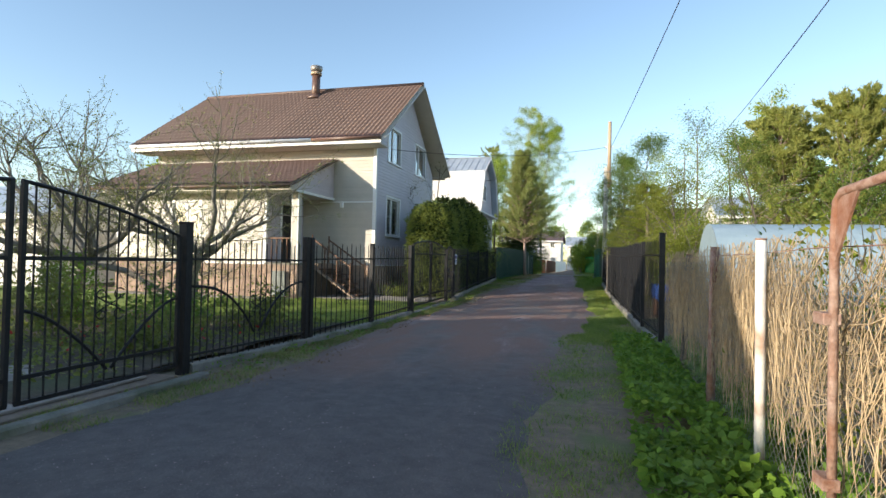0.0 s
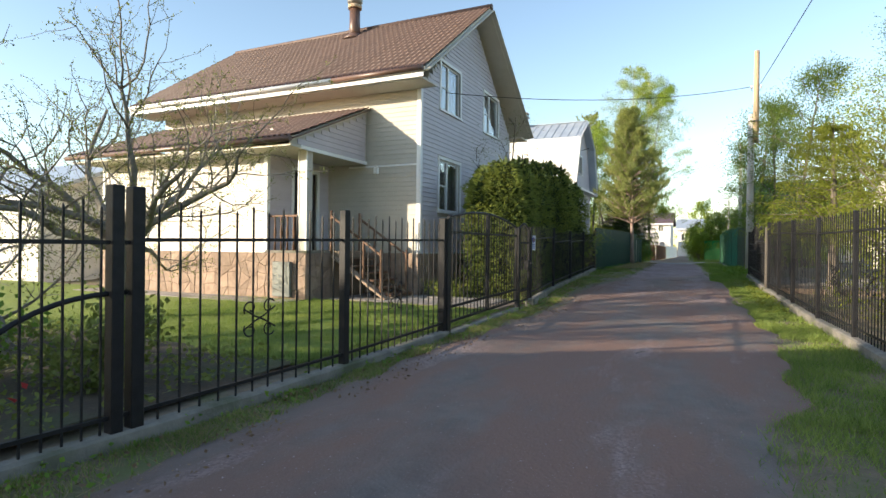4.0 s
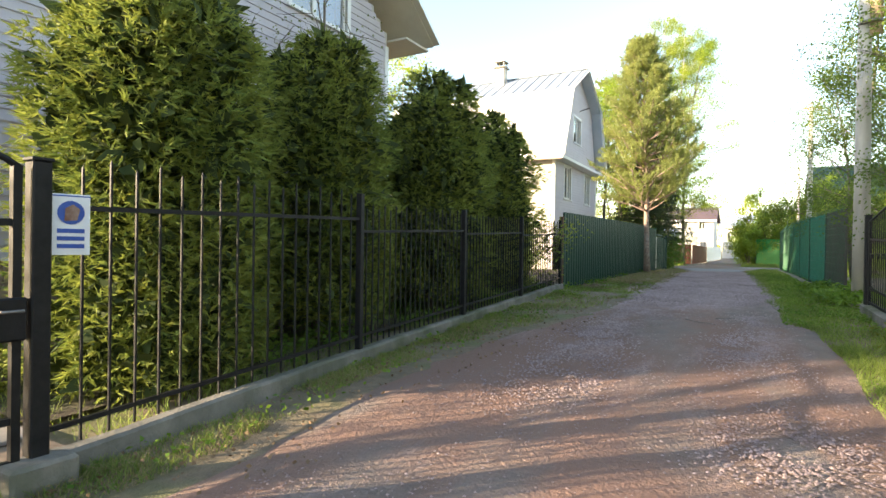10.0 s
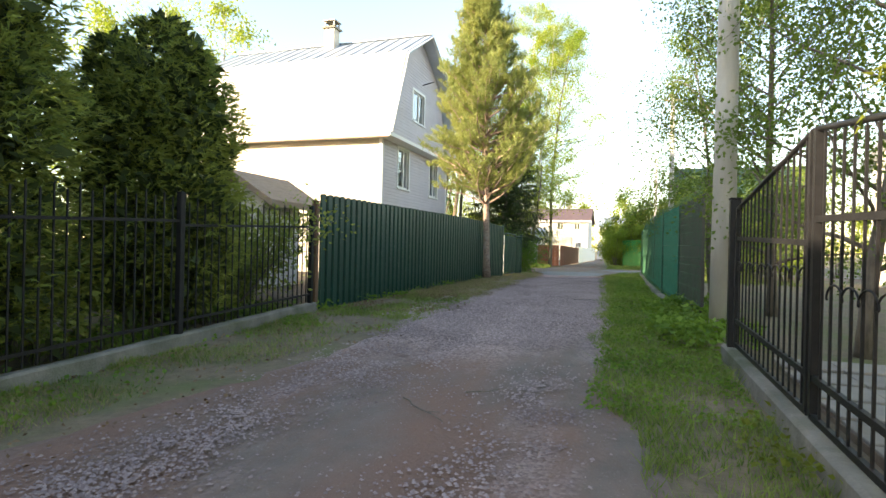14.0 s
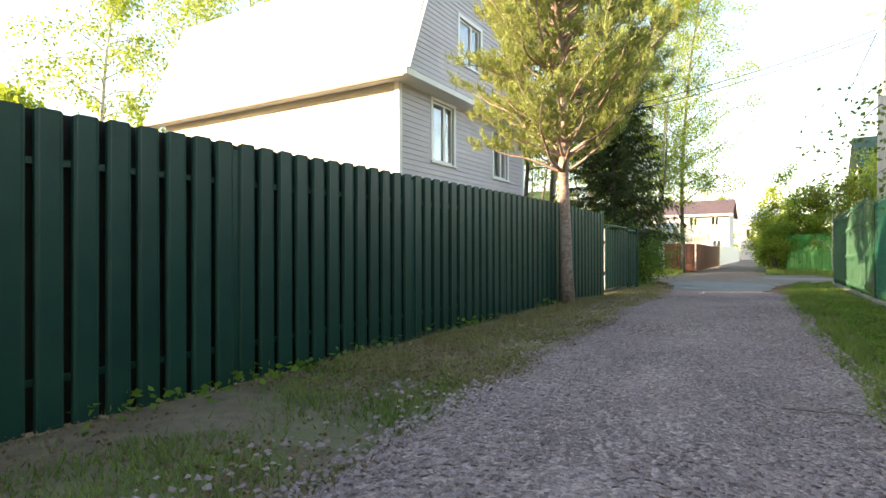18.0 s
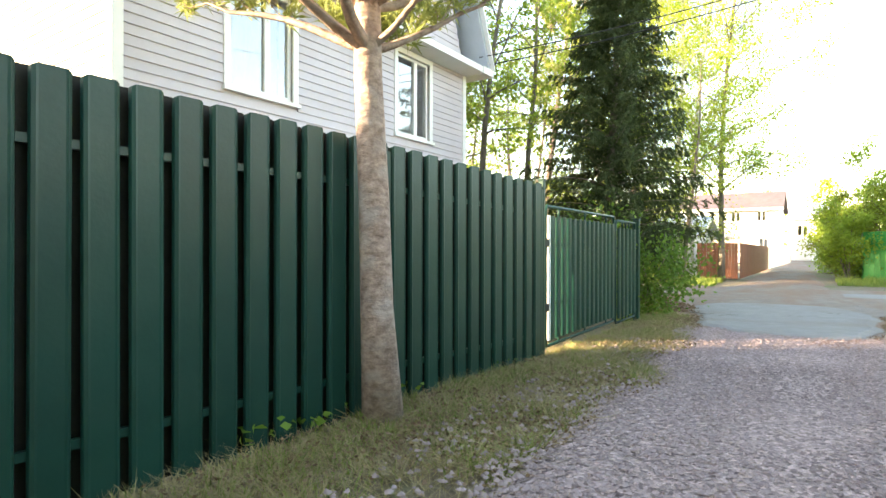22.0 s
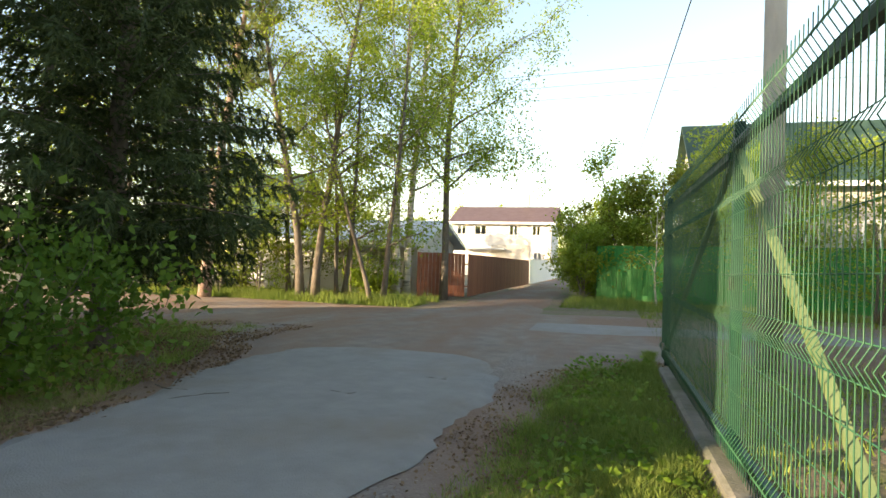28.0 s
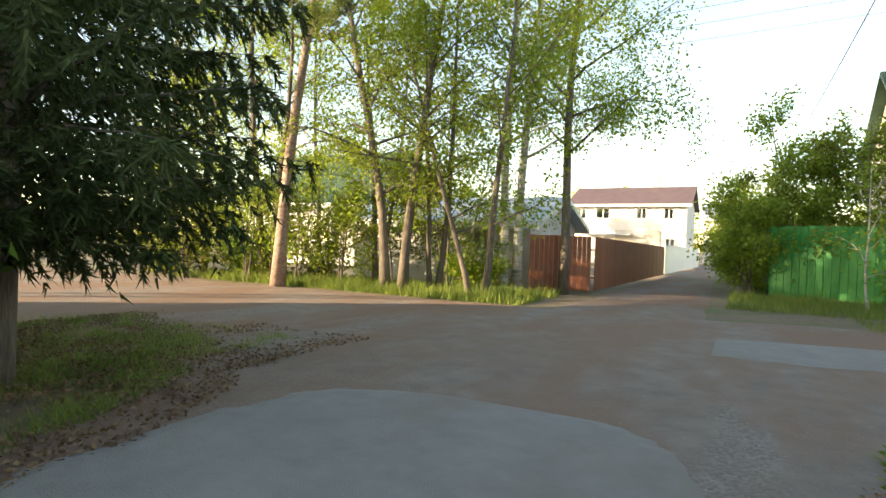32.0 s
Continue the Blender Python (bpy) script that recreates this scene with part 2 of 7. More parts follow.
M_RUST = mat("rusty_tube", (0.16, 0.06, 0.03), (0.4, 0.3, 0.25), 9, 0.85, 0.4, 60, stain=(0.24, 0.09, 0.04), stain_scale=3)
M_WHITE_POST = mat("whitewashed_post", (0.6, 0.58, 0.54), (0.78, 0.76, 0.72), 9, 0.85, 0.35, 50, stain=(0.3, 0.14, 0.06), stain_scale=3.0, stain_amount=0.8)
M_VINE = mat("dry_vine", (0.33, 0.24, 0.14), (0.54, 0.42, 0.27), 12, 0.9, 0.2, 90)
M_WIRE = mat("galvanised_wire", (0.2, 0.19, 0.18), (0.32, 0.3, 0.28), 20, 0.55, 0, metal=0.6)
M_SIDING = mat("cream_vinyl_siding", (0.43, 0.4, 0.345), (0.49, 0.455, 0.395), 2.0, 0.5, 0.05, 30, random_tint=0.03)
# same siding with the lilac skylight of the shaded gable walls in its colour
M_SIDING_SKYLIT = mat("skylit_siding", (0.47, 0.435, 0.472), (0.53, 0.49, 0.53), 2.0, 0.5, 0.05, 30, random_tint=0.03)
M_TRIM = mat("white_trim", (0.74, 0.74, 0.73), (0.8, 0.8, 0.79), 3, 0.45, 0.05, 40)
M_SOFFIT = mat("cream_soffit", (0.54, 0.5, 0.42), (0.6, 0.56, 0.48), 3, 0.6, 0.05, 40)
M_TILE = mat("brown_roof_tile", (0.07, 0.042, 0.034), (0.115, 0.068, 0.054), 5, 0.6, 0.1, 60, stain=(0.1, 0.06, 0.05), stain_scale=1.2, random_tint=0.06)
M_GUTTER = mat("brown_gutter", (0.1, 0.055, 0.04), (0.14, 0.08, 0.06), 5, 0.4, 0)
M_ZINC = mat("pale_metal_roof", (0.36, 0.41, 0.47), (0.46, 0.51, 0.57), 1.5, 0.35, 0.05, 20, metal=0.3)
M_STONE = mat("tan_flagstone", (0.23, 0.16, 0.118), (0.35, 0.26, 0.2), 6, 0.85, 0.4, 30, random_tint=0.22)
M_MORTAR = mat("dark_mortar", (0.19, 0.14, 0.105), (0.27, 0.205, 0.155), 10, 0.95, 0.4, 60)
M_DOOR = mat("dark_door", (0.018, 0.013, 0.012), (0.032, 0.024, 0.02), 8, 0.4, 0.1, 60)
M_WOOD = mat("weathered_wood", (0.24, 0.17, 0.12), (0.34, 0.25, 0.18), 4, 0.75, 0.3, 50, stretch=(1, 1, 6))
M_WOOD_DARK = mat("brown_stained_wood", (0.1, 0.05, 0.03), (0.17, 0.09, 0.05), 4, 0.7, 0.3, 50, random_tint=0.15)
M_REDBOARD = mat("red_brown_board", (0.26, 0.08, 0.04), (0.37, 0.135, 0.07), 4, 0.75, 0.3, 40, stretch=(6, 6, 1), random_tint=0.18)
M_BRICK = mat("pale_brick", (0.46, 0.42, 0.36), (0.62, 0.58, 0.52), 6, 0.9, 0.3, 40, random_tint=0.1)
M_WHITEWALL = mat("white_render", (0.66, 0.63, 0.6), (0.74, 0.72, 0.69), 2, 0.85, 0.2, 40, stain=(0.55, 0.5, 0.45))
M_REDROOF = mat("dull_red_roof", (0.1, 0.065, 0.068), (0.145, 0.1, 0.102), 2, 0.6, 0.1, 30)
M_GREENROOF = mat("dark_green_roof", (0.025, 0.06, 0.04), (0.045, 0.09, 0.06), 3, 0.6, 0.1, 30)
M_ROOM = mat("dim_interior", (0.1, 0.09, 0.08), (0.14, 0.13, 0.12), 2, 0.9, 0)
M_CURTAIN = mat("pale_curtain", (0.6, 0.58, 0.52), (0.72, 0.7, 0.65), 6, 0.9, 0.2, 20, stretch=(8, 8, 1), translucent=0.3)
M_GLASS = glass_mat("window_glass")
M_POLE = mat("concrete_pole", (0.4, 0.38, 0.35), (0.52, 0.5, 0.46), 5, 0.85, 0.3, 50, stretch=(1, 1, 0.3), stain=(0.3, 0.27, 0.23), stain_scale=2)
M_WOODPOLE = mat("timber_pole", (0.34, 0.25, 0.16), (0.5, 0.38, 0.26), 5, 0.8, 0.4, 40, stretch=(6, 6, 0.4))
M_CABLE = mat("black_cable", (0.015, 0.015, 0.015), (0.03, 0.03, 0.03), 20, 0.6, 0)
M_SIGN = mat("white_sign", (0.72, 0.74, 0.78), (0.78, 0.8, 0.83), 8, 0.4, 0)
M_BLUE = mat("blue_cover", (0.02, 0.06, 0.28), (0.03, 0.1, 0.4), 4, 0.5, 0.1)
M_POLYC = mat("milky_polycarbonate", (0.22, 0.3, 0.36), (0.28, 0.36, 0.42), 3, 0.3, 0.03, 30)
M_METERBOX = mat("grey_green_box", (0.12, 0.14, 0.13), (0.16, 0.18, 0.17), 4, 0.5, 0.1)
M_BARK = mat("grey_bark", (0.1, 0.085, 0.07), (0.23, 0.19, 0.155), 9, 0.95, 0.8, 25, stretch=(2, 2, 0.5))
M_APPLE_BARK = mat("apple_bark", (0.11, 0.1, 0.085), (0.27, 0.25, 0.215), 12, 0.95, 0.8, 30)
M_PINE_BARK = mat("pine_bark", (0.15, 0.095, 0.075), (0.46, 0.33, 0.27), 14, 0.9, 1.0, 16, stretch=(1, 1, 1.6), stain=(0.4, 0.35, 0.32), stain_scale=5)
M_BIRCH_BARK = mat("birch_bark", (0.5, 0.47, 0.42), (0.66, 0.63, 0.58), 3, 0.8, 0.3, 30, stretch=(1, 1, 5), stain=(0.05, 0.045, 0.04), stain_scale=2.6, stain_amount=0.7)
M_L_BIRCH = leaf_mat("birch_leaf", (0.25, 0.34, 0.035), (0.4, 0.46, 0.065), 0.55)
M_L_ALDER = leaf_mat("alder_leaf", (0.19, 0.3, 0.035), (0.36, 0.44, 0.07), 0.52)
M_L_APPLE = leaf_mat("apple_leaf", (0.13, 0.17, 0.04), (0.24, 0.27, 0.07), 0.45)
M_L_THUJA = leaf_mat("thuja_spray", (0.125, 0.19, 0.045), (0.35, 0.38, 0.08), 0.4, 0.65)
# thuja leaf colour darkened to hold the shade inside the hedge
M_L_INNER_SHADE = leaf_mat("shaded_inner_thuja", (0.035, 0.055, 0.018), (0.08, 0.11, 0.035), 0.05, 0.8)
M_L_CHERRY = leaf_mat("garden_leaf", (0.085, 0.15, 0.028), (0.18, 0.25, 0.045), 0.45)
M_L_SPRUCE = leaf_mat("spruce_needle", (0.036, 0.058, 0.02), (0.1, 0.135, 0.042), 0.2, 0.6)
M_L_PINE = leaf_mat("pine_needle", (0.2, 0.25, 0.075), (0.39, 0.42, 0.14), 0.45, 0.6)
# pine needles made lighter and warmer to carry sunlight in the colour
M_L_PINE_SUNLIT = leaf_mat("sunlit_pine_needle", (0.24, 0.28, 0.07), (0.42, 0.43, 0.13), 0.5, 0.6)
M_NET_DARK = mat("dark_brown_screen", (0.022, 0.02, 0.017), (0.045, 0.04, 0.034), 5, 0.7, 0.2, 200, stretch=(1, 1, 8))
M_L_BUSH = leaf_mat("bush_leaf", (0.08, 0.18, 0.025), (0.18, 0.29, 0.045), 0.45)
M_L_YELLOW = leaf_mat("young_leaf", (0.14, 0.18, 0.02), (0.25, 0.27, 0.04), 0.45)
M_GRASS = leaf_mat("grass_blade", (0.08, 0.16, 0.025), (0.34, 0.4, 0.1), 0.38, 0.6)
M_STRAW = leaf_mat("dry_grass", (0.26, 0.2, 0.1), (0.48, 0.39, 0.21), 0.3, 0.8)
M_WEED = leaf_mat("ground_elder", (0.085, 0.19, 0.025), (0.24, 0.36, 0.05), 0.42)
M_FLOWER = leaf_mat("red_flower", (0.4, 0.02, 0.03), (0.55, 0.06, 0.05), 0.3)
M_PEBBLE = leaf_mat("pebbles", (0.19, 0.135, 0.13), (0.46, 0.35, 0.335), 0.0, 0.85)
M_LITTER = leaf_mat("leaf_litter", (0.15, 0.09, 0.055), (0.34, 0.23, 0.14), 0.1, 0.9)


# ---- mesh helpers ----
def G(y):
    """Height of the ground along the lane."""
    return float(np.interp(y, [-60, 0, 8, 13, 18, 22, 30, 40, 48, 58, 75, 140], [-0.1, -0.1, -0.1, -0.02, 0.02, 0.14, 0.42, 0.5, 0.36, 0.33, 0.2, 0.1]))


def mesh_of(name, bm, material):
    me = bpy.data.meshes.new(name)
    bm.to_mesh(me)
    bm.free()
    for m in (material if isinstance(material, (list, tuple)) else [material]):
        me.materials.append(m)
    return me


def part(name, bm, material, parent, label=""):
    """One bmesh as one mesh object under a thing or a part, in the parent's space."""
    ob = new(name, bm if isinstance(bm, bpy.types.Mesh) else mesh_of(name, bm, material))
    ob.parent = parent
    if label:
        ob["label"] = label
    return ob


def setting(name, bm, material, label="", category=""):
    ob = new(name, mesh_of(name, bm, material))
    return tagged(ob, label, category, kind="structure")


def thing(name, x, y, z, label, category, group="", rz=0.0, kind=""):
    ob = new(name)
    ob.empty_display_size = 0.2
    ob.matrix_basis = pose(x, y, z, 0, 0, rz)
    return tagged(ob, label, category, group, kind)


def box(bm, x0, y0, z0, x1, y1, z1, bevel=0.0):
    v = [bm.verts.new(c) for c in ((x0, y0, z0), (x1, y0, z0), (x1, y1, z0), (x0, y1, z0), (x0, y0, z1), (x1, y0, z1), (x1, y1, z1), (x0, y1, z1))]
    fs = [bm.faces.new([v[i] for i in q]) for q in ((3, 2, 1, 0), (4, 5, 6, 7), (0, 1, 5, 4), (1, 2, 6, 5), (2, 3, 7, 6), (3, 0, 4, 7))]
    if bevel:
        bmesh.ops.bevel(bm, geom=list({e for f in fs for e in f.edges}), offset=bevel, segments=1, affect="EDGES")
    return bm


def B(x0, y0, z0, x1, y1, z1, bevel=0.0):
    return box(bmesh.new(), x0, y0, z0, x1, y1, z1, bevel)


def beam(bm, a, b, w, h=None, up=(0, 0, 1)):
    """A square bar from a to b."""
    a, b = Vector(a), Vector(b)
    d = (b - a).normalized()
    s = d.cross(Vector(up))
    s = s.normalized() if s.length > 1e-4 else Vector((1, 0, 0))
    t = s.cross(d)
    h = h or w
    v = [bm.verts.new(p + s * i * w / 2 + t * j * h / 2) for p in (a, b) for i, j in ((-1, -1), (1, -1), (1, 1), (-1, 1))]
    for q in ((3, 2, 1, 0), (4, 5, 6, 7), (0, 1, 5, 4), (1, 2, 6, 5), (2, 3, 7, 6), (3, 0, 4, 7)):
        bm.faces.new([v[i] for i in q])
    return bm


def tube(bm, pts, radii, sides=6, cap=True, smooth=True):
    """A tube along a polyline; radii a number or one for each point."""
    pts = [Vector(p) for p in pts]
    if not hasattr(radii, "__len__"):
        radii = [radii] * len(pts)
    rings, ref = [], None
    for i, p in enumerate(pts):
        d = (pts[min(i + 1, len(pts) - 1)] - pts[max(i - 1, 0)]).normalized()
        s = ref.cross(d) if ref else d.cross(Vector((0.3, 1, 0.1)))
        if s.length < 1e-3:
            s = d.cross(Vector((1, 0, 0)))
        s.normalize()
        t = d.cross(s)
        ref = t
        rings.append([bm.verts.new(p + (s * math.cos(2 * math.pi * k / sides) + t * math.sin(2 * math.pi * k / sides)) * radii[i]) for k in range(sides)])
    for a, b in zip(rings, rings[1:]):
        for k in range(sides):
            f = bm.faces.new((a[k], a[(k + 1) % sides], b[(k + 1) % sides], b[k]))
            f.smooth = smooth
    if cap and len(pts) > 1:
        bm.faces.new(rings[0][::-1])
        bm.faces.new(rings[-1])
    return bm


def T(pts, radii, sides=8):
    return tube(bmesh.new(), pts, radii, sides)


def prism(bm, outline, axis, a, b):
    """A flat outline of (u, v), v up, pushed from a to b along x or y."""
    def put(u, v, w):
        return (w, u, v) if axis == "x" else (u, w, v)
    va = [bm.verts.new(put(u, v, a)) for u, v in outline]
    vb = [bm.verts.new(put(u, v, b)) for u, v in outline]
    n = len(outline)
    bm.faces.new(va)
    bm.faces.new(vb[::-1])
    for i in range(n):
        bm.faces.new((va[i], vb[i], vb[(i + 1) % n], va[(i + 1) % n]))
    bmesh.ops.recalc_face_normals(bm, faces=bm.faces[:])
    return bm


def quads_mesh(name, co, material, tri=False):
    """Mesh from an array (n, 4 or 3, 3) of loose faces."""
    n, k, _ = co.shape
    me = bpy.data.meshes.new(name)
    me.vertices.add(n * k)
    me.vertices.foreach_set("co", co.reshape(-1).astype(np.float32))
    me.loops.add(n * k)
    me.loops.foreach_set("vertex_index", np.arange(n * k, dtype=np.int32))
    me.polygons.add(n)
    me.polygons.foreach_set("loop_start", np.arange(0, n * k, k, dtype=np.int32))
    me.polygons.foreach_set("loop_total", np.full(n, k, dtype=np.int32))
    me.update(calc_edges=True)
    me.validate()
    me.materials.append(material)
    return me


def unit(v):
    return v / np.maximum(np.linalg.norm(v, axis=-1, keepdims=True), 1e-6)


def slim(q):
    """Blades from quads: a broad foot and one tip."""
    side = (q[:, 1] - q[:, 3]) * 0.4
    return np.stack([q[:, 0] + side, q[:, 0] - side, q[:, 2]], 1)


def leaf_quads(rng, centres, along, length, width, spread=0.6, lift=0.0):
    """Rhombic leaves at centres, roughly along the given ways."""
    n = len(centres)
    d = unit(along + rng.normal(0, spread, (n, 3)) + np.array([0, 0, lift]))
    s = unit(np.cross(d, rng.normal(0, 1, (n, 3))))
    ln = length * rng.uniform(0.6, 1.3, (n, 1))
    w = width * rng.uniform(0.7, 1.3, (n, 1))
    nrm = np.cross(d, s) * ln * 0.12
    return np.stack([centres, centres + d * ln * 0.45 + s * w * 0.5 + nrm, centres + d * ln, centres + d * ln * 0.45 - s * w * 0.5 + nrm], 1)

# ---- ground, lane, crossroad ----
LEFT = [(-40, -4.7), (5.45, -4.72), (8.35, -4.5), (10.8, -4.32), (13.45, -4.3), (17.6, -4.42), (18.57, -4.42), (21.8, -4.66), (24.4, -4.76), (26.8, -4.85), (30.1, -4.95), (30.3, -4.95), (38, -4.72), (42.2, -4.53), (46.2, -4.62), (51, -4.62)]
RIGHT = [(-40, 1.7), (8.2, 1.7), (10, 1.66), (12.2, 1.5), (15.5, 1.4), (20, 1.2), (24, 1.0), (29, 0.88), (31, 0.8), (36, 0.5), (40, 0.38), (47.5, 0.4), (50.8, 0.38)]


def xl(y):
    return float(np.interp(y, *zip(*LEFT)))


def xr(y):
    return float(np.interp(y, *zip(*RIGHT)))


def grid_sheet(xs, ys, z):
    bm = bmesh.new()
    rows = [[bm.verts.new((x, y, z(x, y))) for x in xs] for y in ys]
    for r, s in zip(rows, rows[1:]):
        for i in range(len(xs) - 1):
            bm.faces.new((r[i], r[i + 1], s[i + 1], s[i])).smooth = True
    return bm


def bumpy(x, y, a=0.02):
    return a * noise.noise((x * 1.3, y * 1.3, 0.5)) + a * 0.5 * noise.noise((x * 4, y * 4, 2.5))


def far_steps(lo, hi, step, reach):
    mid = list(np.arange(lo, hi + step / 2, step))
    out = [reach * k for k in (1.0, 0.5, 0.25, 0.1)]
    return [lo - o for o in out] + mid + [hi + o for o in reversed(out)]


setting("ground", grid_sheet(far_steps(-24, 16, 1.0, 1500), far_steps(-12, 120, 1.0, 1500), lambda x, y: G(y) - 0.035 + bumpy(x, y, 0.015)), M_SOIL,
        "brown soil and thin grass between the plots", "ground")

ROAD_L = [(-14, -4.2), (4.5, -3.85), (6.7, -3.75), (8.4, -4.1), (14, -4.05), (17, -3.8), (19.5, -3.65), (21, -3.95), (24.4, -3.75), (26.5, -3.35), (28, -3.15), (31.4, -3.1), (38, -3.3), (42, -3.5), (44.5, -3.6), (47, -4.0), (48.5, -4.4), (50.3, -5.2), (51.6, -7.5)]
ROAD_R = [(-14, 0.3), (3, 0.1), (5.7, -0.05), (9.5, -0.1), (12.8, 0.45), (17.2, 0.5), (21, 0.2), (25, 0.15), (27.6, -0.3), (30.6, -0.45), (36, -0.68), (42, -0.98), (46.9, -0.95), (50, -0.7), (51.6, 0.3)]


def road_edge(table, y):
    return float(np.interp(y, *zip(*table)))


def ribbon(y0, y1, step, left, right, across, lift):
    bm = bmesh.new()
    rows = []
    y = y0
    while y <= y1 + 1e-6:
        a = left(y) + 0.22 * noise.noise((y * 0.9, 3.1, 0)) + 0.1 * noise.noise((y * 3.3, 1.1, 0))
        b = right(y) + 0.22 * noise.noise((y * 0.9, 9.1, 0)) + 0.1 * noise.noise((y * 3.3, 7.1, 0))
        row = []
        for i in range(across + 1):
            f = i / across
            x = a + (b - a) * f
            edge = 0.05 * (abs(2 * f - 1) ** 6)
            rut = -0.018 * (math.exp(-((f - 0.28) / 0.1) ** 2) + math.exp(-((f - 0.72) / 0.1) ** 2))
            row.append(bm.verts.new((x, y, G(y) + lift - edge + rut + bumpy(x, y, 0.014))))
        rows.append(row)
        y += step
    for r, s in zip(rows, rows[1:]):
        for i in range(across):
            bm.faces.new((r[i], r[i + 1], s[i + 1], s[i])).smooth = True
    return bm


road = setting("road", ribbon(-14, 46.0, 0.25, lambda y: road_edge(ROAD_L, y), lambda y: road_edge(ROAD_R, y), 22, 0.012), M_ROAD,
               "worn unpaved lane of grey dust, red soil and gravel", "road")

# old asphalt apron before the crossroad, rounded at its near and far ends
bm = bmesh.new()
outline = []
for k in range(128):
    a = 2 * math.pi * k / 128
    cx, cy = math.cos(a), math.sin(a)
    r = 1.0 / (abs(cx) ** 3.2 + abs(cy) ** 3.2) ** (1 / 3.2)
    y = 48.2 + 2.72 * cy * r
    x = -2.5 + (1.2 if cx > 0 else 1.15 + 0.2 * (y - 46.0) * (y > 46.0)) * cx * r + 0.18 * noise.noise((cx * 3, cy * 3, 4)) + 0.09 * noise.noise((cx * 13, cy * 13, 2))
    outline.append((x, y))
mid = bm.verts.new((-2.6, 48.2, G(48.2) + 0.035))
inner = [bm.verts.new((-2.6 + (x + 2.6) * 0.9, 48.2 + (y - 48.2) * 0.95, G(y) + 0.034)) for x, y in outline]
outer = [bm.verts.new((x, y, G(y) + 0.005)) for x, y in outline]
for k in range(128):
    j = (k + 1) % 128
    bm.faces.new((mid, inner[k], inner[j]))
    bm.faces.new((inner[k], outer[k], outer[j], inner[j]))
setting("pavement_apron", bm, M_ASPHALT, "patch of worn grey asphalt at the lane's mouth", "pavement")


# bare brown earth round the asphalt
setting("ground_margin", ribbon(45.9, 51.4, 0.1, lambda y: road_edge(ROAD_L, y) - 0.35, lambda y: road_edge(ROAD_R, y) + 0.25, 16, 0.012), M_CROSS, "bare brown earth round the asphalt patch", "ground")


def cross_mid(x):
    return 54.9 + 0.16 * x if x > -6 else 54.9 + 0.16 * -6 + 0.02 * (x + 6)


def cross_road(half, lift, x0, x1):
    bm = bmesh.new()
    rows = []
    x = x0
    while x <= x1:
        row = []
        for i in range(13):
            f = i / 12 * 2 - 1
            y = cross_mid(x) + half * f + 0.25 * noise.noise((x * 0.7, f * 0.5, 5)) * abs(f)
            row.append(bm.verts.new((x, y, G(y) + lift - 0.05 * abs(f) ** 6 + bumpy(x, y, 0.012))))
        rows.append(row)
        x += 0.5
    for r, s in zip(rows, rows[1:]):
        for i in range(12):
            bm.faces.new((r[i], s[i], s[i + 1], r[i + 1])).smooth = True
    return bm


setting("road_cross", cross_road(3.5, 0.02, -60, 60), M_CROSS, "dusty crossroad with worn edges", "road")
setting("road_cross_asphalt", cross_road(1.0, 0.03, -1.6, 60), M_ASPHALT, "strip of old asphalt along the crossroad", "road")
setting("road_far", ribbon(56.6, 130, 0.5, lambda y: -4.6 - (y - 62) * 0.02, lambda y: -2.0 - (y - 62) * 0.035, 10, 0.008), M_CROSS, "narrow gravel lane beyond the crossroad", "road")

# lawn and beds of the first garden
setting("lawn", grid_sheet(np.arange(-24, -4.75, 0.5), np.arange(10.8, 17.0, 0.5), lambda x, y: G(y) + 0.03 + bumpy(x, y, 0.02)), M_LAWN, "mown sunlit garden lawn", "lawn")
setting("flower_bed", grid_sheet(np.arange(-16, -4.75, 0.5), np.arange(3.4, 11.0, 0.5), lambda x, y: G(y) + 0.05 + bumpy(x, y, 0.06)), M_GARDEN, "dark soil of the flower bed", "flower bed")
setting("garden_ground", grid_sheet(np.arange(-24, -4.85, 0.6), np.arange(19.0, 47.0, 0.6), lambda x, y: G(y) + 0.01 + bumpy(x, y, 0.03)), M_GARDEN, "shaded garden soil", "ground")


# concrete footings under the fences
def kerb(name, pts, w, top, label):
    bm = bmesh.new()
    prev = None
    for (x, y) in pts:
        h = top + 0.012 * noise.noise((x, y * 2, 0))
        g = G(y)
        ring = [bm.verts.new((x + dx, y, g + dz)) for dx, dz in ((-w / 2, -0.1), (w / 2, -0.1), (w / 2 - 0.005, h - 0.02), (w / 2 - 0.03, h), (-w / 2 + 0.03, h), (-w / 2, h - 0.02))]
        if prev:
            for k in range(6):
                bm.faces.new((prev[k], prev[(k + 1) % 6], ring[(k + 1) % 6], ring[k]))
        else:
            bm.faces.new(ring[::-1])
        prev = ring
    bm.faces.new(prev)
    return setting(name, bm, M_CONCRETE, label, "kerb")


def along(fn, y0, y1, step=0.5):
    return [(fn(y), y) for y in np.linspace(y0, y1, max(2, int((y1 - y0) / step) + 1))]


kerb("kerb_left", along(xl, 5.5, 13.5), 0.16, 0.09, "low grey concrete footing under the black fence")
kerb("kerb_left_far", along(xl, 18.6, 30.2), 0.15, 0.12, "low grey concrete footing under the black fence")
kerb("kerb_right", along(xr, 9.9, 29.0), 0.16, 0.12, "low concrete footing under the black fence")
kerb("kerb_net", along(xr, 31.0, 50.8), 0.16, 0.08, "low concrete footing under the green mesh fence")

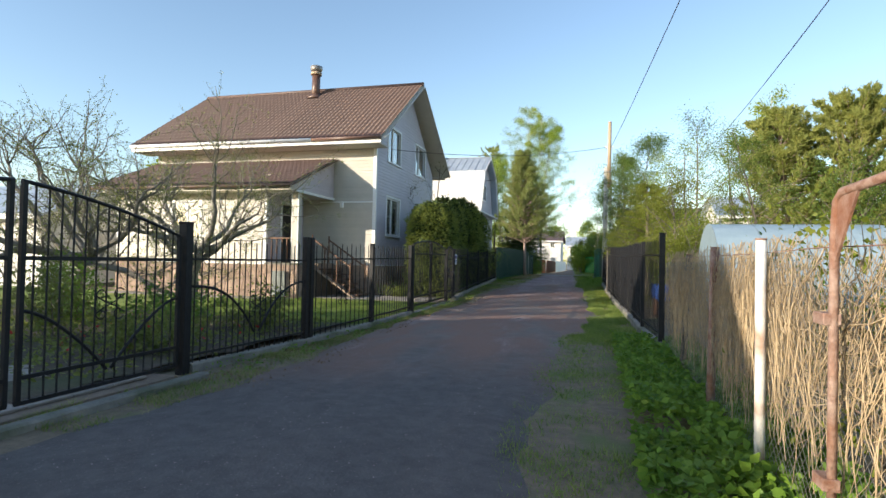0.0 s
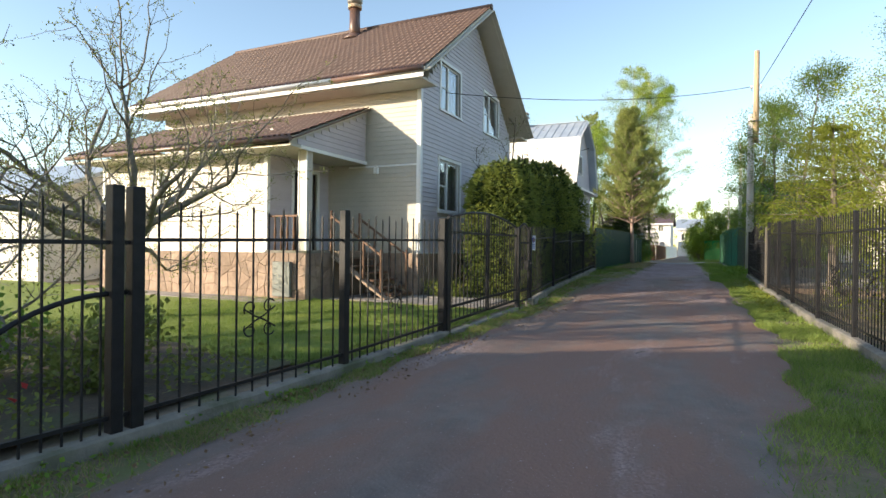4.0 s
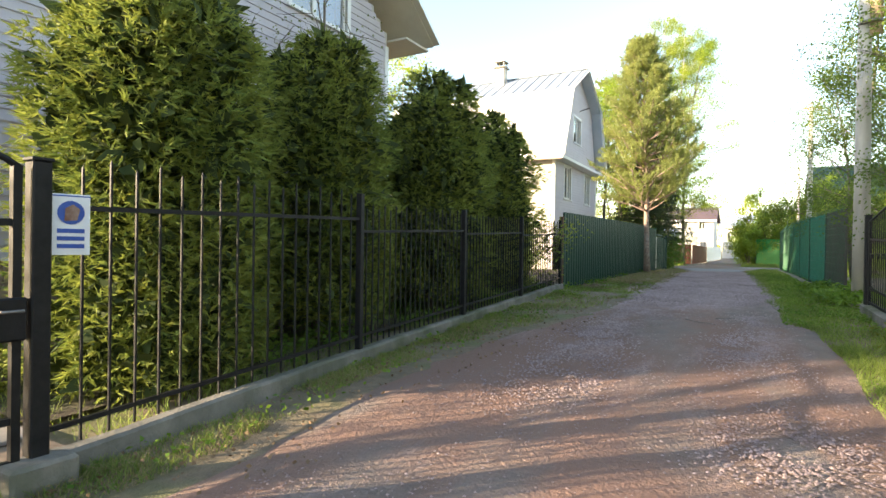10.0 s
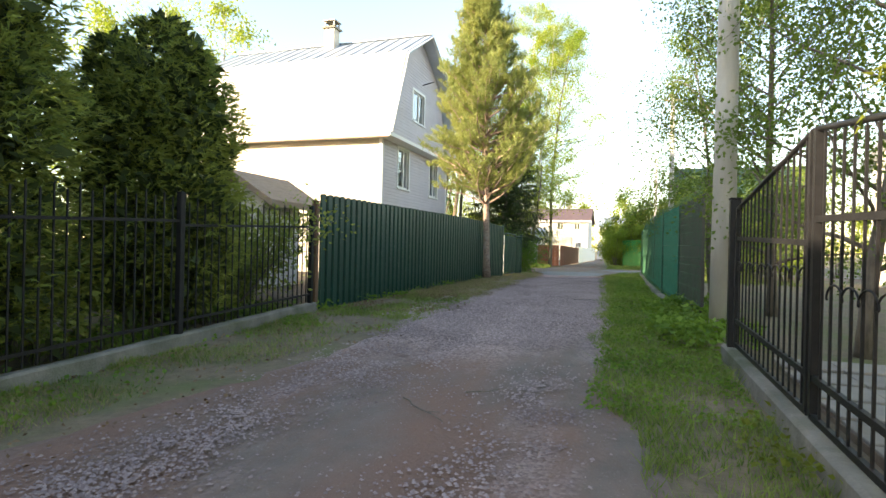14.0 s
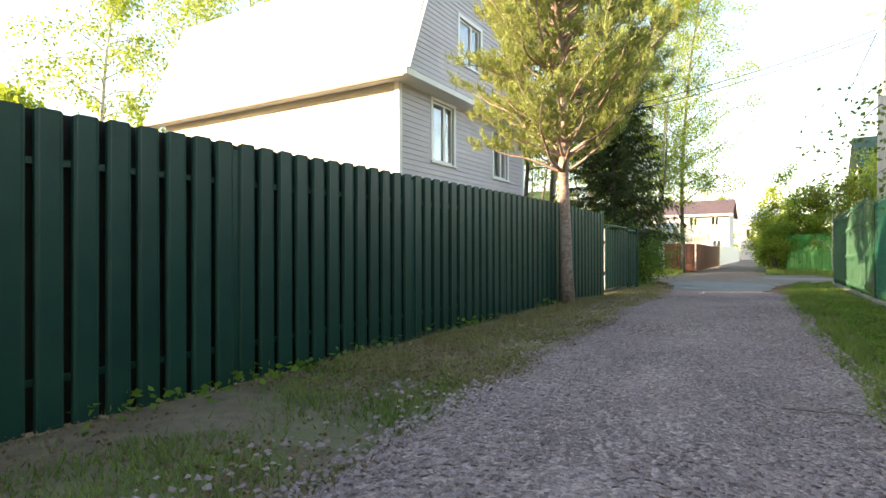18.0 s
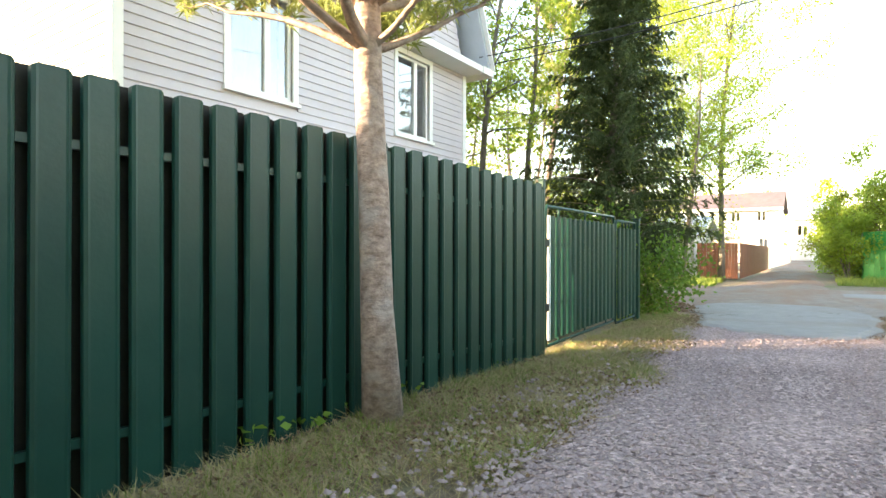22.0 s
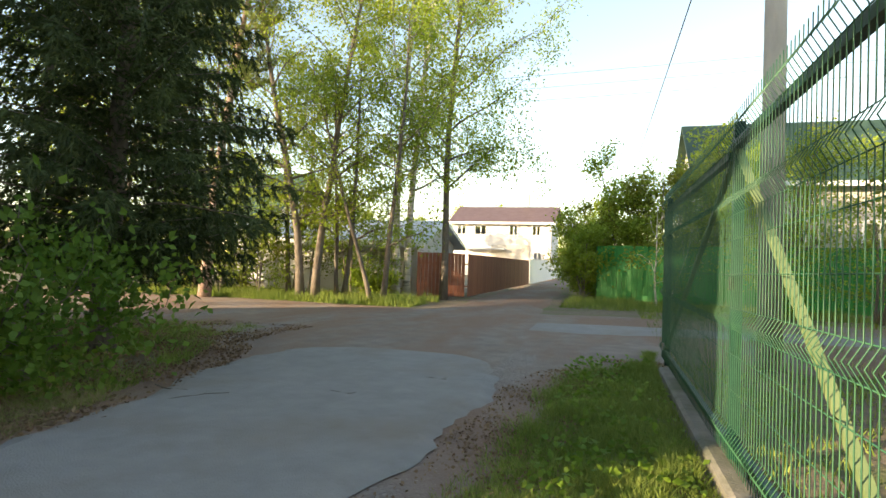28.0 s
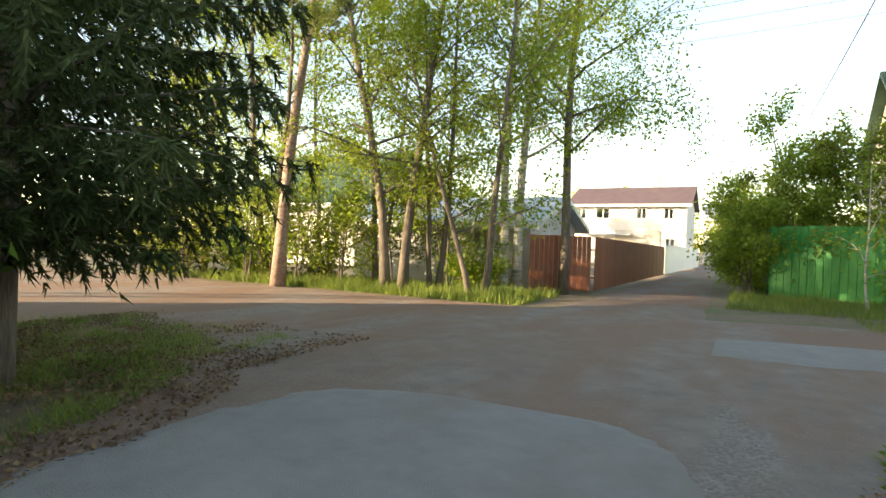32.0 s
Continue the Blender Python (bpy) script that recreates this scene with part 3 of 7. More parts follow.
# ---- fences and gates ----
def bar_mesh(name, h, w, material, tip=0.0):
    bm = box(bmesh.new(), -w / 2, -w / 2, 0, w / 2, w / 2, h - tip)
    if tip:
        v = [x for x in bm.verts if x.co.z > h - tip - 1e-4]
        c = bm.verts.new((0, 0, h))
        v.sort(key=lambda q: math.atan2(q.co.y, q.co.x))
        for i in range(4):
            bm.faces.new((v[i], v[(i + 1) % 4], c))
    return mesh_of(name, bm, material)


BAR = {}


def bar(parent, x, h, z0, w=0.014, material=None, tip=0.03, y=0.0, name="bar"):
    key = (round(h, 2), w, name)
    if key not in BAR:
        BAR[key] = bar_mesh(name, round(h, 2), w, material or M_BLACK, tip)
    ob = part(name, BAR[key], None, parent)
    ob.location = (x, y, z0)
    return ob


def scroll(bm, c, r, turn, flip=1):
    """A flat spiral of bent strip."""
    pts = []
    for k in range(15):
        a = turn + flip * k * 0.42
        q = r * (1 - k / 18)
        pts.append((c[0] + q * math.cos(a), c[1], c[2] + q * math.sin(a)))
    tube(bm, pts, 0.008, 4)


def rosette(parent, x, z, s=0.2):
    bm = bmesh.new()
    for sx in (-1, 1):
        for sz in (-1, 1):
            scroll(bm, (x + sx * s * 0.55, 0.012, z + sz * s * 0.5), s * 0.42, math.pi / 2 * (1 - sx) + sz * 0.6, sx * sz)
            tube(bm, [(x, 0.012, z), (x + sx * s * 0.3, 0.012, z + sz * s * 0.12), (x + sx * s * 0.97, 0.012, z + sz * s * 0.5)], 0.008, 4)
    return part("scroll_ornament", bm, M_BLACK, parent, "wrought scrollwork")


def bay_frame(y0, y1, fn):
    x0, x1 = fn(y0), fn(y1)
    ln = math.hypot(x1 - x0, y1 - y0)
    return x0, ln, math.degrees(math.atan2(y1 - y0, x1 - x0)), (G(y1) - G(y0)) / ln


def fence_bay(y0, y1, fn, base, h, label, group, post_h=None, gap=0.125, arcs=False, ornaments=(), two_top=False, post_w=0.07, double=False):
    """A bay of black railing with its far post; x runs along the bay."""
    x0, ln, turn, slope = bay_frame(y0, y1, fn)
    f = thing("iron_fence", x0, y0, G(y0) + base, label, "fence", group, turn)
    n = max(3, round(ln / gap))
    for k in range(1, n):
        u = ln * k / n
        hh = h - 0.05 if k % 2 else h
        bar(f, u, hh, slope * u + 0.02)
    for z in (0.14, h - 0.3) + ((h - 0.42,) if two_top else ()):
        part("rail", beam(bmesh.new(), (0, 0, z), (ln, 0, z + slope * ln), 0.028, 0.03), M_BLACK, f)
    if arcs:
        for s in (0, 1):
            pts = [(ln * (0.02 + 0.46 * q) if s == 0 else ln * (0.98 - 0.46 * q), 0.014, 1.05 - 0.75 * q ** 2.6 + slope * ln * 0.5) for q in np.linspace(0, 1, 12)]
            part("arc", T(pts, 0.02, 6), M_BLACK, f)
    for u, z in ornaments:
        rosette(f, u * ln, z + slope * u * ln)
    ph = post_h or h + 0.05
    bm = box(bmesh.new(), ln - post_w / 2, -post_w / 2, -base * 0.5 + slope * ln, ln + post_w / 2, post_w / 2, ph + slope * ln, 0.006)
    part("post", bm, M_BLACK, f)
    if double:
        part("post", box(bmesh.new(), ln - 0.2, -0.05, -base * 0.5 + slope * ln, ln - 0.11, 0.05, ph + slope * ln, 0.006), M_BLACK, f)
    return f


# first garden, on the lane's left
gl = "black wrought-iron railing fence with square bars on a concrete footing"
fence_bay(5.45, 8.35, xl, 0.06, 1.72, gl, "garden fence", arcs=True, ornaments=((0.5, 0.7),), post_w=0.1, double=True, post_h=1.84)
fence_bay(8.35, 10.8, xl, 0.06, 1.74, gl, "garden fence", gap=0.19, post_w=0.09, ornaments=((0.5, 0.7),), post_h=1.78)
fence_bay(10.8, 13.4, xl, 0.06, 1.74, gl, "garden fence", gap=0.16, post_w=0.1, ornaments=((0.45, 0.7),), post_h=1.78)
FAR_L = ((18.62, 21.85, 1.74, 1.72, 0.178), (21.85, 24.6, 1.6, 1.62, 0.125), (24.6, 27.3, 1.55, 1.57, 0.125), (27.3, 30.1, 1.5, 1.54, 0.125))
for a, b, h, ph, gap in FAR_L:
    fence_bay(a, b, xl, 0.12, h, "black iron railing fence before a dark thuja hedge", "hedge fence", post_h=ph, gap=gap)


def arch_leaf(name, y0, y1, fn, low, h0, h1, label, group, bars, ornament, frame_w=0.045, bottom=0.08, rise=0.0, gate_material=M_BLACK, rail=None):
    """A gate leaf whose top runs in a curve from h0 to h1, bulging by rise."""
    x0, ln, turn, slope = bay_frame(y0, y1, fn)
    g = thing(name, x0, y0, G(y0) + low, label, "gate", group, turn)
    def top(u):
        q = u / ln
        return h0 + (h1 - h0) * q + rise * 4 * q * (1 - q) + slope * u
    for k in range(1, bars):
        u = ln * k / bars
        bar(g, u, top(u) - bottom - slope * u, bottom + slope * u, 0.014, tip=0.0)
    for z in (bottom, bottom + 0.24, rail or min(h0, h1) - 0.3):
        part("rail", beam(bmesh.new(), (0, 0, z), (ln, 0, z + slope * ln), 0.032, 0.04), gate_material, g)
    part("top_rail", T([(u, 0, top(u)) for u in np.linspace(0, ln, 14)], 0.02, 6), gate_material, g)
    for u in (frame_w / 2, ln - frame_w / 2):
        part("stile", beam(bmesh.new(), (u, 0, bottom + slope * u), (u, 0, top(u)), frame_w, frame_w, (0, 1, 0)), gate_material, g)
    if ornament:
        rosette(g, ln * 0.5, 0.95 + slope * ln / 2, 0.2)
    return g


def gate_post(fn, y, h, w, label="square black steel gate post", material=M_BLACK, name="gate_post"):
    p = thing(name, fn(y), y, G(y) - 0.05, label, "post")
    part("shaft", B(-w / 2, -w / 2, 0, w / 2, w / 2, h, 0.008), material, p)
    part("cap", B(-w / 2 - 0.008, -w / 2 - 0.008, h, w / 2 + 0.008, w / 2 + 0.008, h + 0.02, 0.004), material, p)
    return p


# drive gate beside the first bed, half of it behind the camera
drive = [arch_leaf("iron_gate", 3.2, 5.3, xl, 0.02, 2.18, 1.75, "black iron drive gate leaf with a sweeping curved top", "drive gate", 15, True, rise=0.06),
         arch_leaf("iron_gate", 1.0, 3.12, xl, 0.02, 1.75, 2.18, "black iron drive gate leaf with a sweeping curved top", "drive gate", 15, True, rise=0.06)]
for leaf in drive:
    for s in (0, 1):
        part("arc", T([(0.05 + 0.97 * q if s == 0 else 2.05 - 0.97 * q, 0.014, 0.95 - 0.72 * q ** 1.5) for q in np.linspace(0, 1, 12)], 0.018, 6), M_BLACK, leaf)
gate_post(xl, 5.4, 2.0, 0.13)
gate_post(xl, 30.22, 1.78, 0.09, "narrow brown steel post", M_WOOD_DARK)
fence_bay(-4.5, 0.9, xl, 0.06, 1.7, gl, "garden fence")
# house gate of two leaves and the wicket
gate_post(xl, 13.5, 1.88, 0.14)
arch_leaf("iron_gate", 13.6, 15.5, xl, 0.03, 1.85, 1.99, "black iron gate leaf with an arched top and scrolls", "house gate", 11, True, rise=0.035, bottom=0.16, rail=1.6)
arch_leaf("iron_gate", 15.55, 17.48, xl, 0.03, 1.99, 1.78, "black iron gate leaf with an arched top and scrolls", "house gate", 11, True, rise=0.035, bottom=0.16, rail=1.6)
gate_post(xl, 17.6, 1.86, 0.1)
wicket = arch_leaf("wicket_gate", 17.68, 18.46, xl, 0.05, 1.72, 1.72, "black iron wicket gate with arched top and lock box", "wicket", 7, True, rise=0.14)
part("lock_box", B(0.62, -0.05, 0.78, 0.8, 0.05, 1.02, 0.01), M_BLACK, wicket)
part("lock_handle", T([(0.66, -0.06, 0.95), (0.66, -0.1, 0.95), (0.76, -0.1, 0.95)], 0.009), M_WIRE, wicket)
gate_post(xl, 18.55, 1.87, 0.1)
sign = thing("warning_sign", xl(18.66) + 0.05, 18.7, G(18.7) + 1.28, "white warning notice with round picture and blue lines", "sign", rz=77)
part("plate", B(-0.1, -0.004, 0, 0.1, 0.004, 0.36, 0.002), M_SIGN, sign)
part("picture", T([(0, -0.006, 0.25), (0, -0.009, 0.25)], 0.07, 18), M_BLUE, sign, "round blue picture")
part("picture_figure", prism(bmesh.new(), [(-0.035, 0.2), (0.03, 0.205), (0.045, 0.27), (0.01, 0.3), (-0.03, 0.275)], "y", -0.012, -0.0095), M_RUST, sign, "brown shape in the round picture")
part("border", B(-0.1, -0.0065, 0.345, 0.1, -0.0045, 0.352), M_BLUE, sign)
for k in range(3):
    part("text_line", B(-0.07, -0.008, 0.04 + 0.045 * k, 0.07, -0.005, 0.065 + 0.045 * k), M_BLUE, sign)


# green picket fence
PICKET = None


def picket_mesh(h, w=0.141, paint=None):
    bm = bmesh.new()
    prof = [(-w / 2, 0.012), (-w / 2 + 0.006, -0.004), (-w / 2 + 0.02, -0.014), (-w / 2 + 0.03, -0.011), (w / 2 - 0.03, -0.011), (w / 2 - 0.02, -0.014), (w / 2 - 0.006, -0.004), (w / 2, 0.012)]
    n = len(prof)
    def height(u):
        return h - 0.02 * (2 * u / w) ** 4
    front = [[bm.verts.new((u, v, z if z == 0 else height(u))) for u, v in prof] for z in (0, h)]
    back = [[bm.verts.new((u, v + 0.003, z if z == 0 else height(u))) for u, v in prof] for z in (0, h)]
    for i in range(n - 1):
        bm.faces.new((front[0][i], front[0][i + 1], front[1][i + 1], front[1][i]))
        bm.faces.new((back[0][i + 1], back[0][i], back[1][i], back[1][i + 1]))
        bm.faces.new((front[1][i], front[1][i + 1], back[1][i + 1], back[1][i]))
    for i in (0, n - 1):
        bm.faces.new((front[0][i], front[1][i], back[1][i], back[0][i]))
    return mesh_of("picket", bm, paint or M_GREEN)


PICKET = picket_mesh(1.885, 0.158)
PICKET_REAR = picket_mesh(1.885, 0.158, M_PRIMER)
PICKET_GATE = picket_mesh(1.36, 0.122)


def fence_sag(y):
    return 0.02 - 0.07 * min(1.0, max(0.0, (y - 37.0) / 5.0))


bays = np.linspace(30.3, 42.16, 6)
for y0, y1 in zip(bays, bays[1:]):
    x0, ln, turn, slope = bay_frame(y0, y1, xl)
    slope += (fence_sag(y1) - fence_sag(y0)) / ln
    f = thing("picket_fence", x0, y0, G(y0) + fence_sag(y0), "dark green metal picket fence with pickets on both sides", "fence", "green fence", turn)
    n = round(ln / 0.205)
    for k in range(n):
        u = (k + 0.5) * ln / n
        for side, off in ((-1, 0.0), (1, ln / n / 2)):
            ob = part("picket", PICKET if side < 0 else PICKET_REAR, None, f)
            ob.matrix_basis = pose(u + off, side * 0.0295, -0.03 + slope * u + 0.008 * noise.noise((k, y0, side)), 0, 0.4 * noise.noise((k * 3.1, y0, side)), 0 if side < 0 else 180)
    for z in (0.26, 1.545):
        part("rail", beam(bmesh.new(), (0, 0, z), (ln, 0, z + slope * ln), 0.03, 0.04), M_GREEN, f)
    part("post", B(ln - 0.03, -0.026, 0, ln + 0.03, 0.026, 1.8 + slope * ln), M_GREEN, f)

# green swing gate: tube frames with pickets
def green_gate(y0, y1, label):
    x0, ln, turn, slope = bay_frame(y0, y1, xl)
    g = thing("picket_gate", x0, y0, G(y0) + 0.03, label, "gate", "green gate", turn)
    loop = [(0.05, 0, 0.04), (0.02, 0, 0.1), (0.02, 0, 1.5), (0.05, 0, 1.56), (ln - 0.05, 0, 1.56), (ln - 0.02, 0, 1.5), (ln - 0.02, 0, 0.1), (ln - 0.05, 0, 0.04), (0.05, 0, 0.04)]
    part("tube_frame", T(loop, 0.018), M_GREEN, g)
    for z in (0.5, 1.15):
        part("rail", T([(0.02, 0.012, z), (ln - 0.02, 0.012, z)], 0.014), M_GREEN, g)
    n = round((ln - 0.25) / 0.168)
    for k in range(n):
        ob = part("picket", PICKET_GATE, None, g)
        ob.matrix_basis = pose(0.17 + k * (ln - 0.3) / (n - 1), -0.02, 0.1)
    if ln > 2:
        part("edge_strip", B(0.06, -0.03, 0.1, 0.095, 0.0, 1.46, 0.003), M_TRIM, g, "pale bare flat bar at the edge")
    for u in (0.4, ln * 0.5, ln - 0.4):
        part("stub", T([(u, 0, 0.04), (u, 0, 0.12)], 0.012), M_GREEN, g)
        part("stub", T([(u, 0, 1.44), (u, 0, 1.56)], 0.012), M_GREEN, g)
    return g


g1 = green_gate(42.3, 44.9, "dark green picket gate leaf in a bent tube frame")
green_gate(44.95, 46.12, "narrow dark green picket gate leaf in a tube frame")
part("hinge", B(-0.06, -0.03, 0.42, 0.06, 0.03, 0.5, 0.005), M_BLACK, g1)
part("hinge", B(-0.06, -0.03, 1.12, 0.06, 0.03, 1.2, 0.005), M_BLACK, g1)
gate_post(xl, 42.22, 1.9, 0.06, "dark green steel gate post", M_GREEN)
gate_post(xl, 46.2, 1.72, 0.1, "dark green steel gate post", M_GREEN)

# ---- right side ----
for a, b in ((10.0, 12.2), (12.2, 13.9), (13.9, 15.5), (15.5, 17.8), (17.8, 20.2), (20.2, 22.0), (22.0, 23.6)):
    fence_bay(a, b, xr, 0.12, 1.86, "black iron railing fence on a pale concrete footing", "lane fence", post_h=1.86, ornaments=((0.5, 0.85),), gap=0.135)
gate_post(xr, 10.0, 2.12, 0.1)
gate_post(xr, 23.8, 1.87, 0.13, "square grey-brown painted gate post", M_POST_GREY)
arch_leaf("iron_gate", 23.95, 26.4, xr, 0.1, 1.6, 1.86, "tall black iron gate leaf with an arched top", "right gate", 17, False)
arch_leaf("iron_gate", 26.45, 28.7, xr, 0.1, 1.86, 1.45, "tall black iron gate leaf with an arched top", "right gate", 16, False)
gate_post(xr, 28.85, 1.7, 0.1)
for ob in [o for o in bpy.data.objects if o.parent is None and o.get("group") == "right gate"]:
    part("scroll_band", T([(0.1 + 2.1 * q + 0.05 * math.sin(q * 60), 0.012, 0.95 + 0.045 * math.cos(q * 60)) for q in np.linspace(0, 1, 150)], 0.007, 4), M_BLACK, ob)


# green welded-mesh panels
def wire(parent, a, b, r=0.0028, name="wire"):
    return part(name, T([a, b], r, 4), M_GREEN_WIRE, parent)


VWIRE = {}


def mesh_panel(y0, y1, h, base, label, net=None, pitch=0.055, name="mesh_fence"):
    x0, ln, turn, slope = bay_frame(y0, y1, xr)
    p = thing(name, x0, y0, G(y0) + base, label, "fence", "mesh fence", turn)
    n = round(ln / pitch)
    folds = (0.14, 0.8, 1.45, h - 0.12)
    def bend(z):
        return max((0.035 * (1 - abs(z - q) / 0.06) for q in folds), default=0) if any(abs(z - q) < 0.06 for q in folds) else 0.0
    h = round(h, 2)
    if h not in VWIRE:
        zs = sorted({0.0, h} | {q + d for q in folds for d in (-0.06, 0, 0.06)})
        VWIRE[h] = mesh_of("wire", T([(0, bend(z), z) for z in zs if 0 <= z <= h], 0.0024, 4), M_GREEN_WIRE)
    for k in range(n + 1):
        ob = part("wire", VWIRE[h], None, p)
        ob.location = (k * ln / n, 0, slope * k * ln / n)
    for z in [0.08, 0.2, 0.4, 0.6, 0.74, 0.86, 1.05, 1.25, 1.39, 1.51, h - 0.18, h - 0.06]:
        part("cross_wire", T([(0, bend(z) - 0.005, z), (ln, bend(z) - 0.005, z + slope * ln)], 0.003, 4), M_GREEN_WIRE, p)
    part("post", B(ln - 0.03, -0.09, -base, ln + 0.03, -0.03, h - 0.05, 0.004), M_GREEN, p, "dark green steel post")
    if net:
        bm = bmesh.new()
        cols = 24
        rows = [[bm.verts.new((ln * i / cols, -0.05 - 0.03 * noise.noise((i * 0.5, z * 2, y0)), z * h * 0.96 + slope * ln * i / cols + 0.03 * noise.noise((i * 0.4, 7, y0)))) for i in range(cols + 1)] for z in (0.02, 0.25, 0.5, 0.75, 1.0)]
        for r, s in zip(rows, rows[1:]):
            for i in range(cols):
                bm.faces.new((r[i], r[i + 1], s[i + 1], s[i])).smooth = True
        part("shade_net", bm, net, p, "green woven shade netting" if net is M_NET else "dark brown woven screen")
    return p


ys = (31.0, 33.4, 35.9, 38.4, 40.9, 43.3)
for i, (a, b) in enumerate(zip(ys, ys[1:])):
    mesh_panel(a, b, 1.86, 0.1, "green welded-mesh fence panel" + (" hung with green shade netting" if i else " behind a dark brown screen"), net=M_NET if i else M_NET_DARK, pitch=0.1)
mesh_panel(43.3, 45.3, 1.98, 0.12, "green welded-mesh fence panel with folds", pitch=0.055)
# the gate of mesh at the corner, with a slanting brace
for a, b in ((45.35, 47.65), (47.72, 51.3)):
    g = mesh_panel(a, b, 1.98, 0.12, "green welded-mesh gate leaf with a slanting brace", pitch=0.05, name="mesh_gate")
    x0, ln, turn, slope = bay_frame(a, b, xr)
    part("top_tube", beam(bmesh.new(), (0, -0.04, 1.78), (ln, -0.04, 1.78), 0.045), M_GREEN, g)
    part("bottom_tube", beam(bmesh.new(), (0, -0.04, 0.05), (ln, -0.04, 0.05), 0.04), M_GREEN, g)
    part("brace", beam(bmesh.new(), (0.05, -0.05, 0.1 if a < 47 else 1.75), (ln - 0.05, -0.05, 1.75 if a < 47 else 0.1), 0.034), M_BRACE, g, "slanting green brace with the sun's yellow put into its colour")
    part("latch", B(ln - 0.06, -0.035, 0.92, ln - 0.02, -0.01, 1.0, 0.004), M_BLACK, g)

# old wire fence with posts and dry vines
wf = thing("wire_fence", 1.7, 0.5, -0.1, "sagging chain-link fence overgrown with dry climbing vines", "fence")
def chain_link(bm, y0, y1, h, cell=0.09):
    """Diamond wire netting in the plane x = 0."""
    cols, rows = int((y1 - y0) / cell), int(h / cell)
    for c in range(-rows, cols):
        for s in (1, -1):
            pts = []
            for r in range(rows + 1):
                u = c + r if s > 0 else c + rows - r
                if 0 <= u <= cols:
                    y = y0 + u * cell
                    pts.append((0.02 * noise.noise((y * 1.3, r * 0.2, 0)) + 0.002 * s, y, 0.05 + r * cell + 0.03 * noise.noise((y, 0, 3))))
            if len(pts) > 1:
                tube(bm, pts, 0.0016, 3, cap=False)
    return bm
part("netting", chain_link(bmesh.new(), 0.0, 9.4, 1.6), M_WIRE, wf, "rusty diamond wire netting")
for z in (0.12, 0.85, 1.64):
    part("tension_wire", T([(0.005, y, z + 0.02 * noise.noise((y, z, 3))) for y in np.linspace(0, 9.4, 24)], 0.0035, 4), M_RUST, wf, "rusty tension wire")
def wire_post(x, y, h, r, m, label, lean=(0, 0)):
    p = thing("fence_post", x, y, G(y) - 0.1, label, "post", "wire fence posts")
    part("shaft", T([(0, 0, 0), (lean[0] * 0.5, lean[1] * 0.5, h * 0.5), (lean[0], lean[1], h)], [r, r * 0.97, r * 0.98], 12), m, p)
    part("cap", T([(lean[0], lean[1], h), (lean[0], lean[1], h + 0.015)], r * 1.03, 12), M_RUST, p)
    return p
wire_post(1.64, 3.65, 1.82, 0.036, M_WHITE_POST, "whitewashed round steel post with rust patches")
wire_post(1.7, 5.75, 1.82, 0.045, M_RUST, "brown rusty round steel post", (0.02, -0.08))
wire_post(1.72, 7.9, 1.78, 0.045, M_POST_GREY, "grey leaning fence post", (0.05, -0.25))
rg = thing("rusty_gate_frame", 1.62, 1.85, -0.15, "rusty bent tube gate frame with peeling white paint", "gate frame")
part("tube_frame", T([(0, 0.5, 0.0), (0.0, 0.47, 1.75), (0.0, 0.44, 1.9), (0.0, 0.38, 1.94), (0.02, -0.9, 1.98)], 0.022, 10), M_RUST, rg)
part("gusset", prism(bmesh.new(), [(0.46, 1.6), (0.44, 1.92), (0.2, 1.94)], "x", -0.006, 0.006), M_RUST, rg)
part("hinge", B(-0.05, 0.46, 0.5, 0.03, 0.6, 0.56, 0.005), M_RUST, rg)
part("hinge", B(-0.05, 0.46, 1.3, 0.03, 0.6, 1.36, 0.005), M_RUST, rg)

# ---- houses ----
def wall_slab(bm, axis, at, thick, u0, u1, z0, z1, holes):
    """A wall in the plane axis = at, going back by thick, with real openings."""
    us = sorted({u0, u1} | {v for h in holes for v in (h[0], h[2]) if u0 < v < u1})
    zs = sorted({z0, z1} | {v for h in holes for v in (h[1], h[3]) if z0 < v < z1})
    for a, b in zip(us, us[1:]):
        for c, d in zip(zs, zs[1:]):
            um, zm = (a + b) / 2, (c + d) / 2
            if any(h[0] < um < h[2] and h[1] < zm < h[3] for h in holes):
                continue
            lo, hi = sorted((at, at + thick))
            box(bm, lo, a, c, hi, b, d) if axis == "x" else box(bm, a, lo, c, b, hi, d)
    bmesh.ops.remove_doubles(bm, verts=bm.verts[:], dist=0.0005)
    return bm


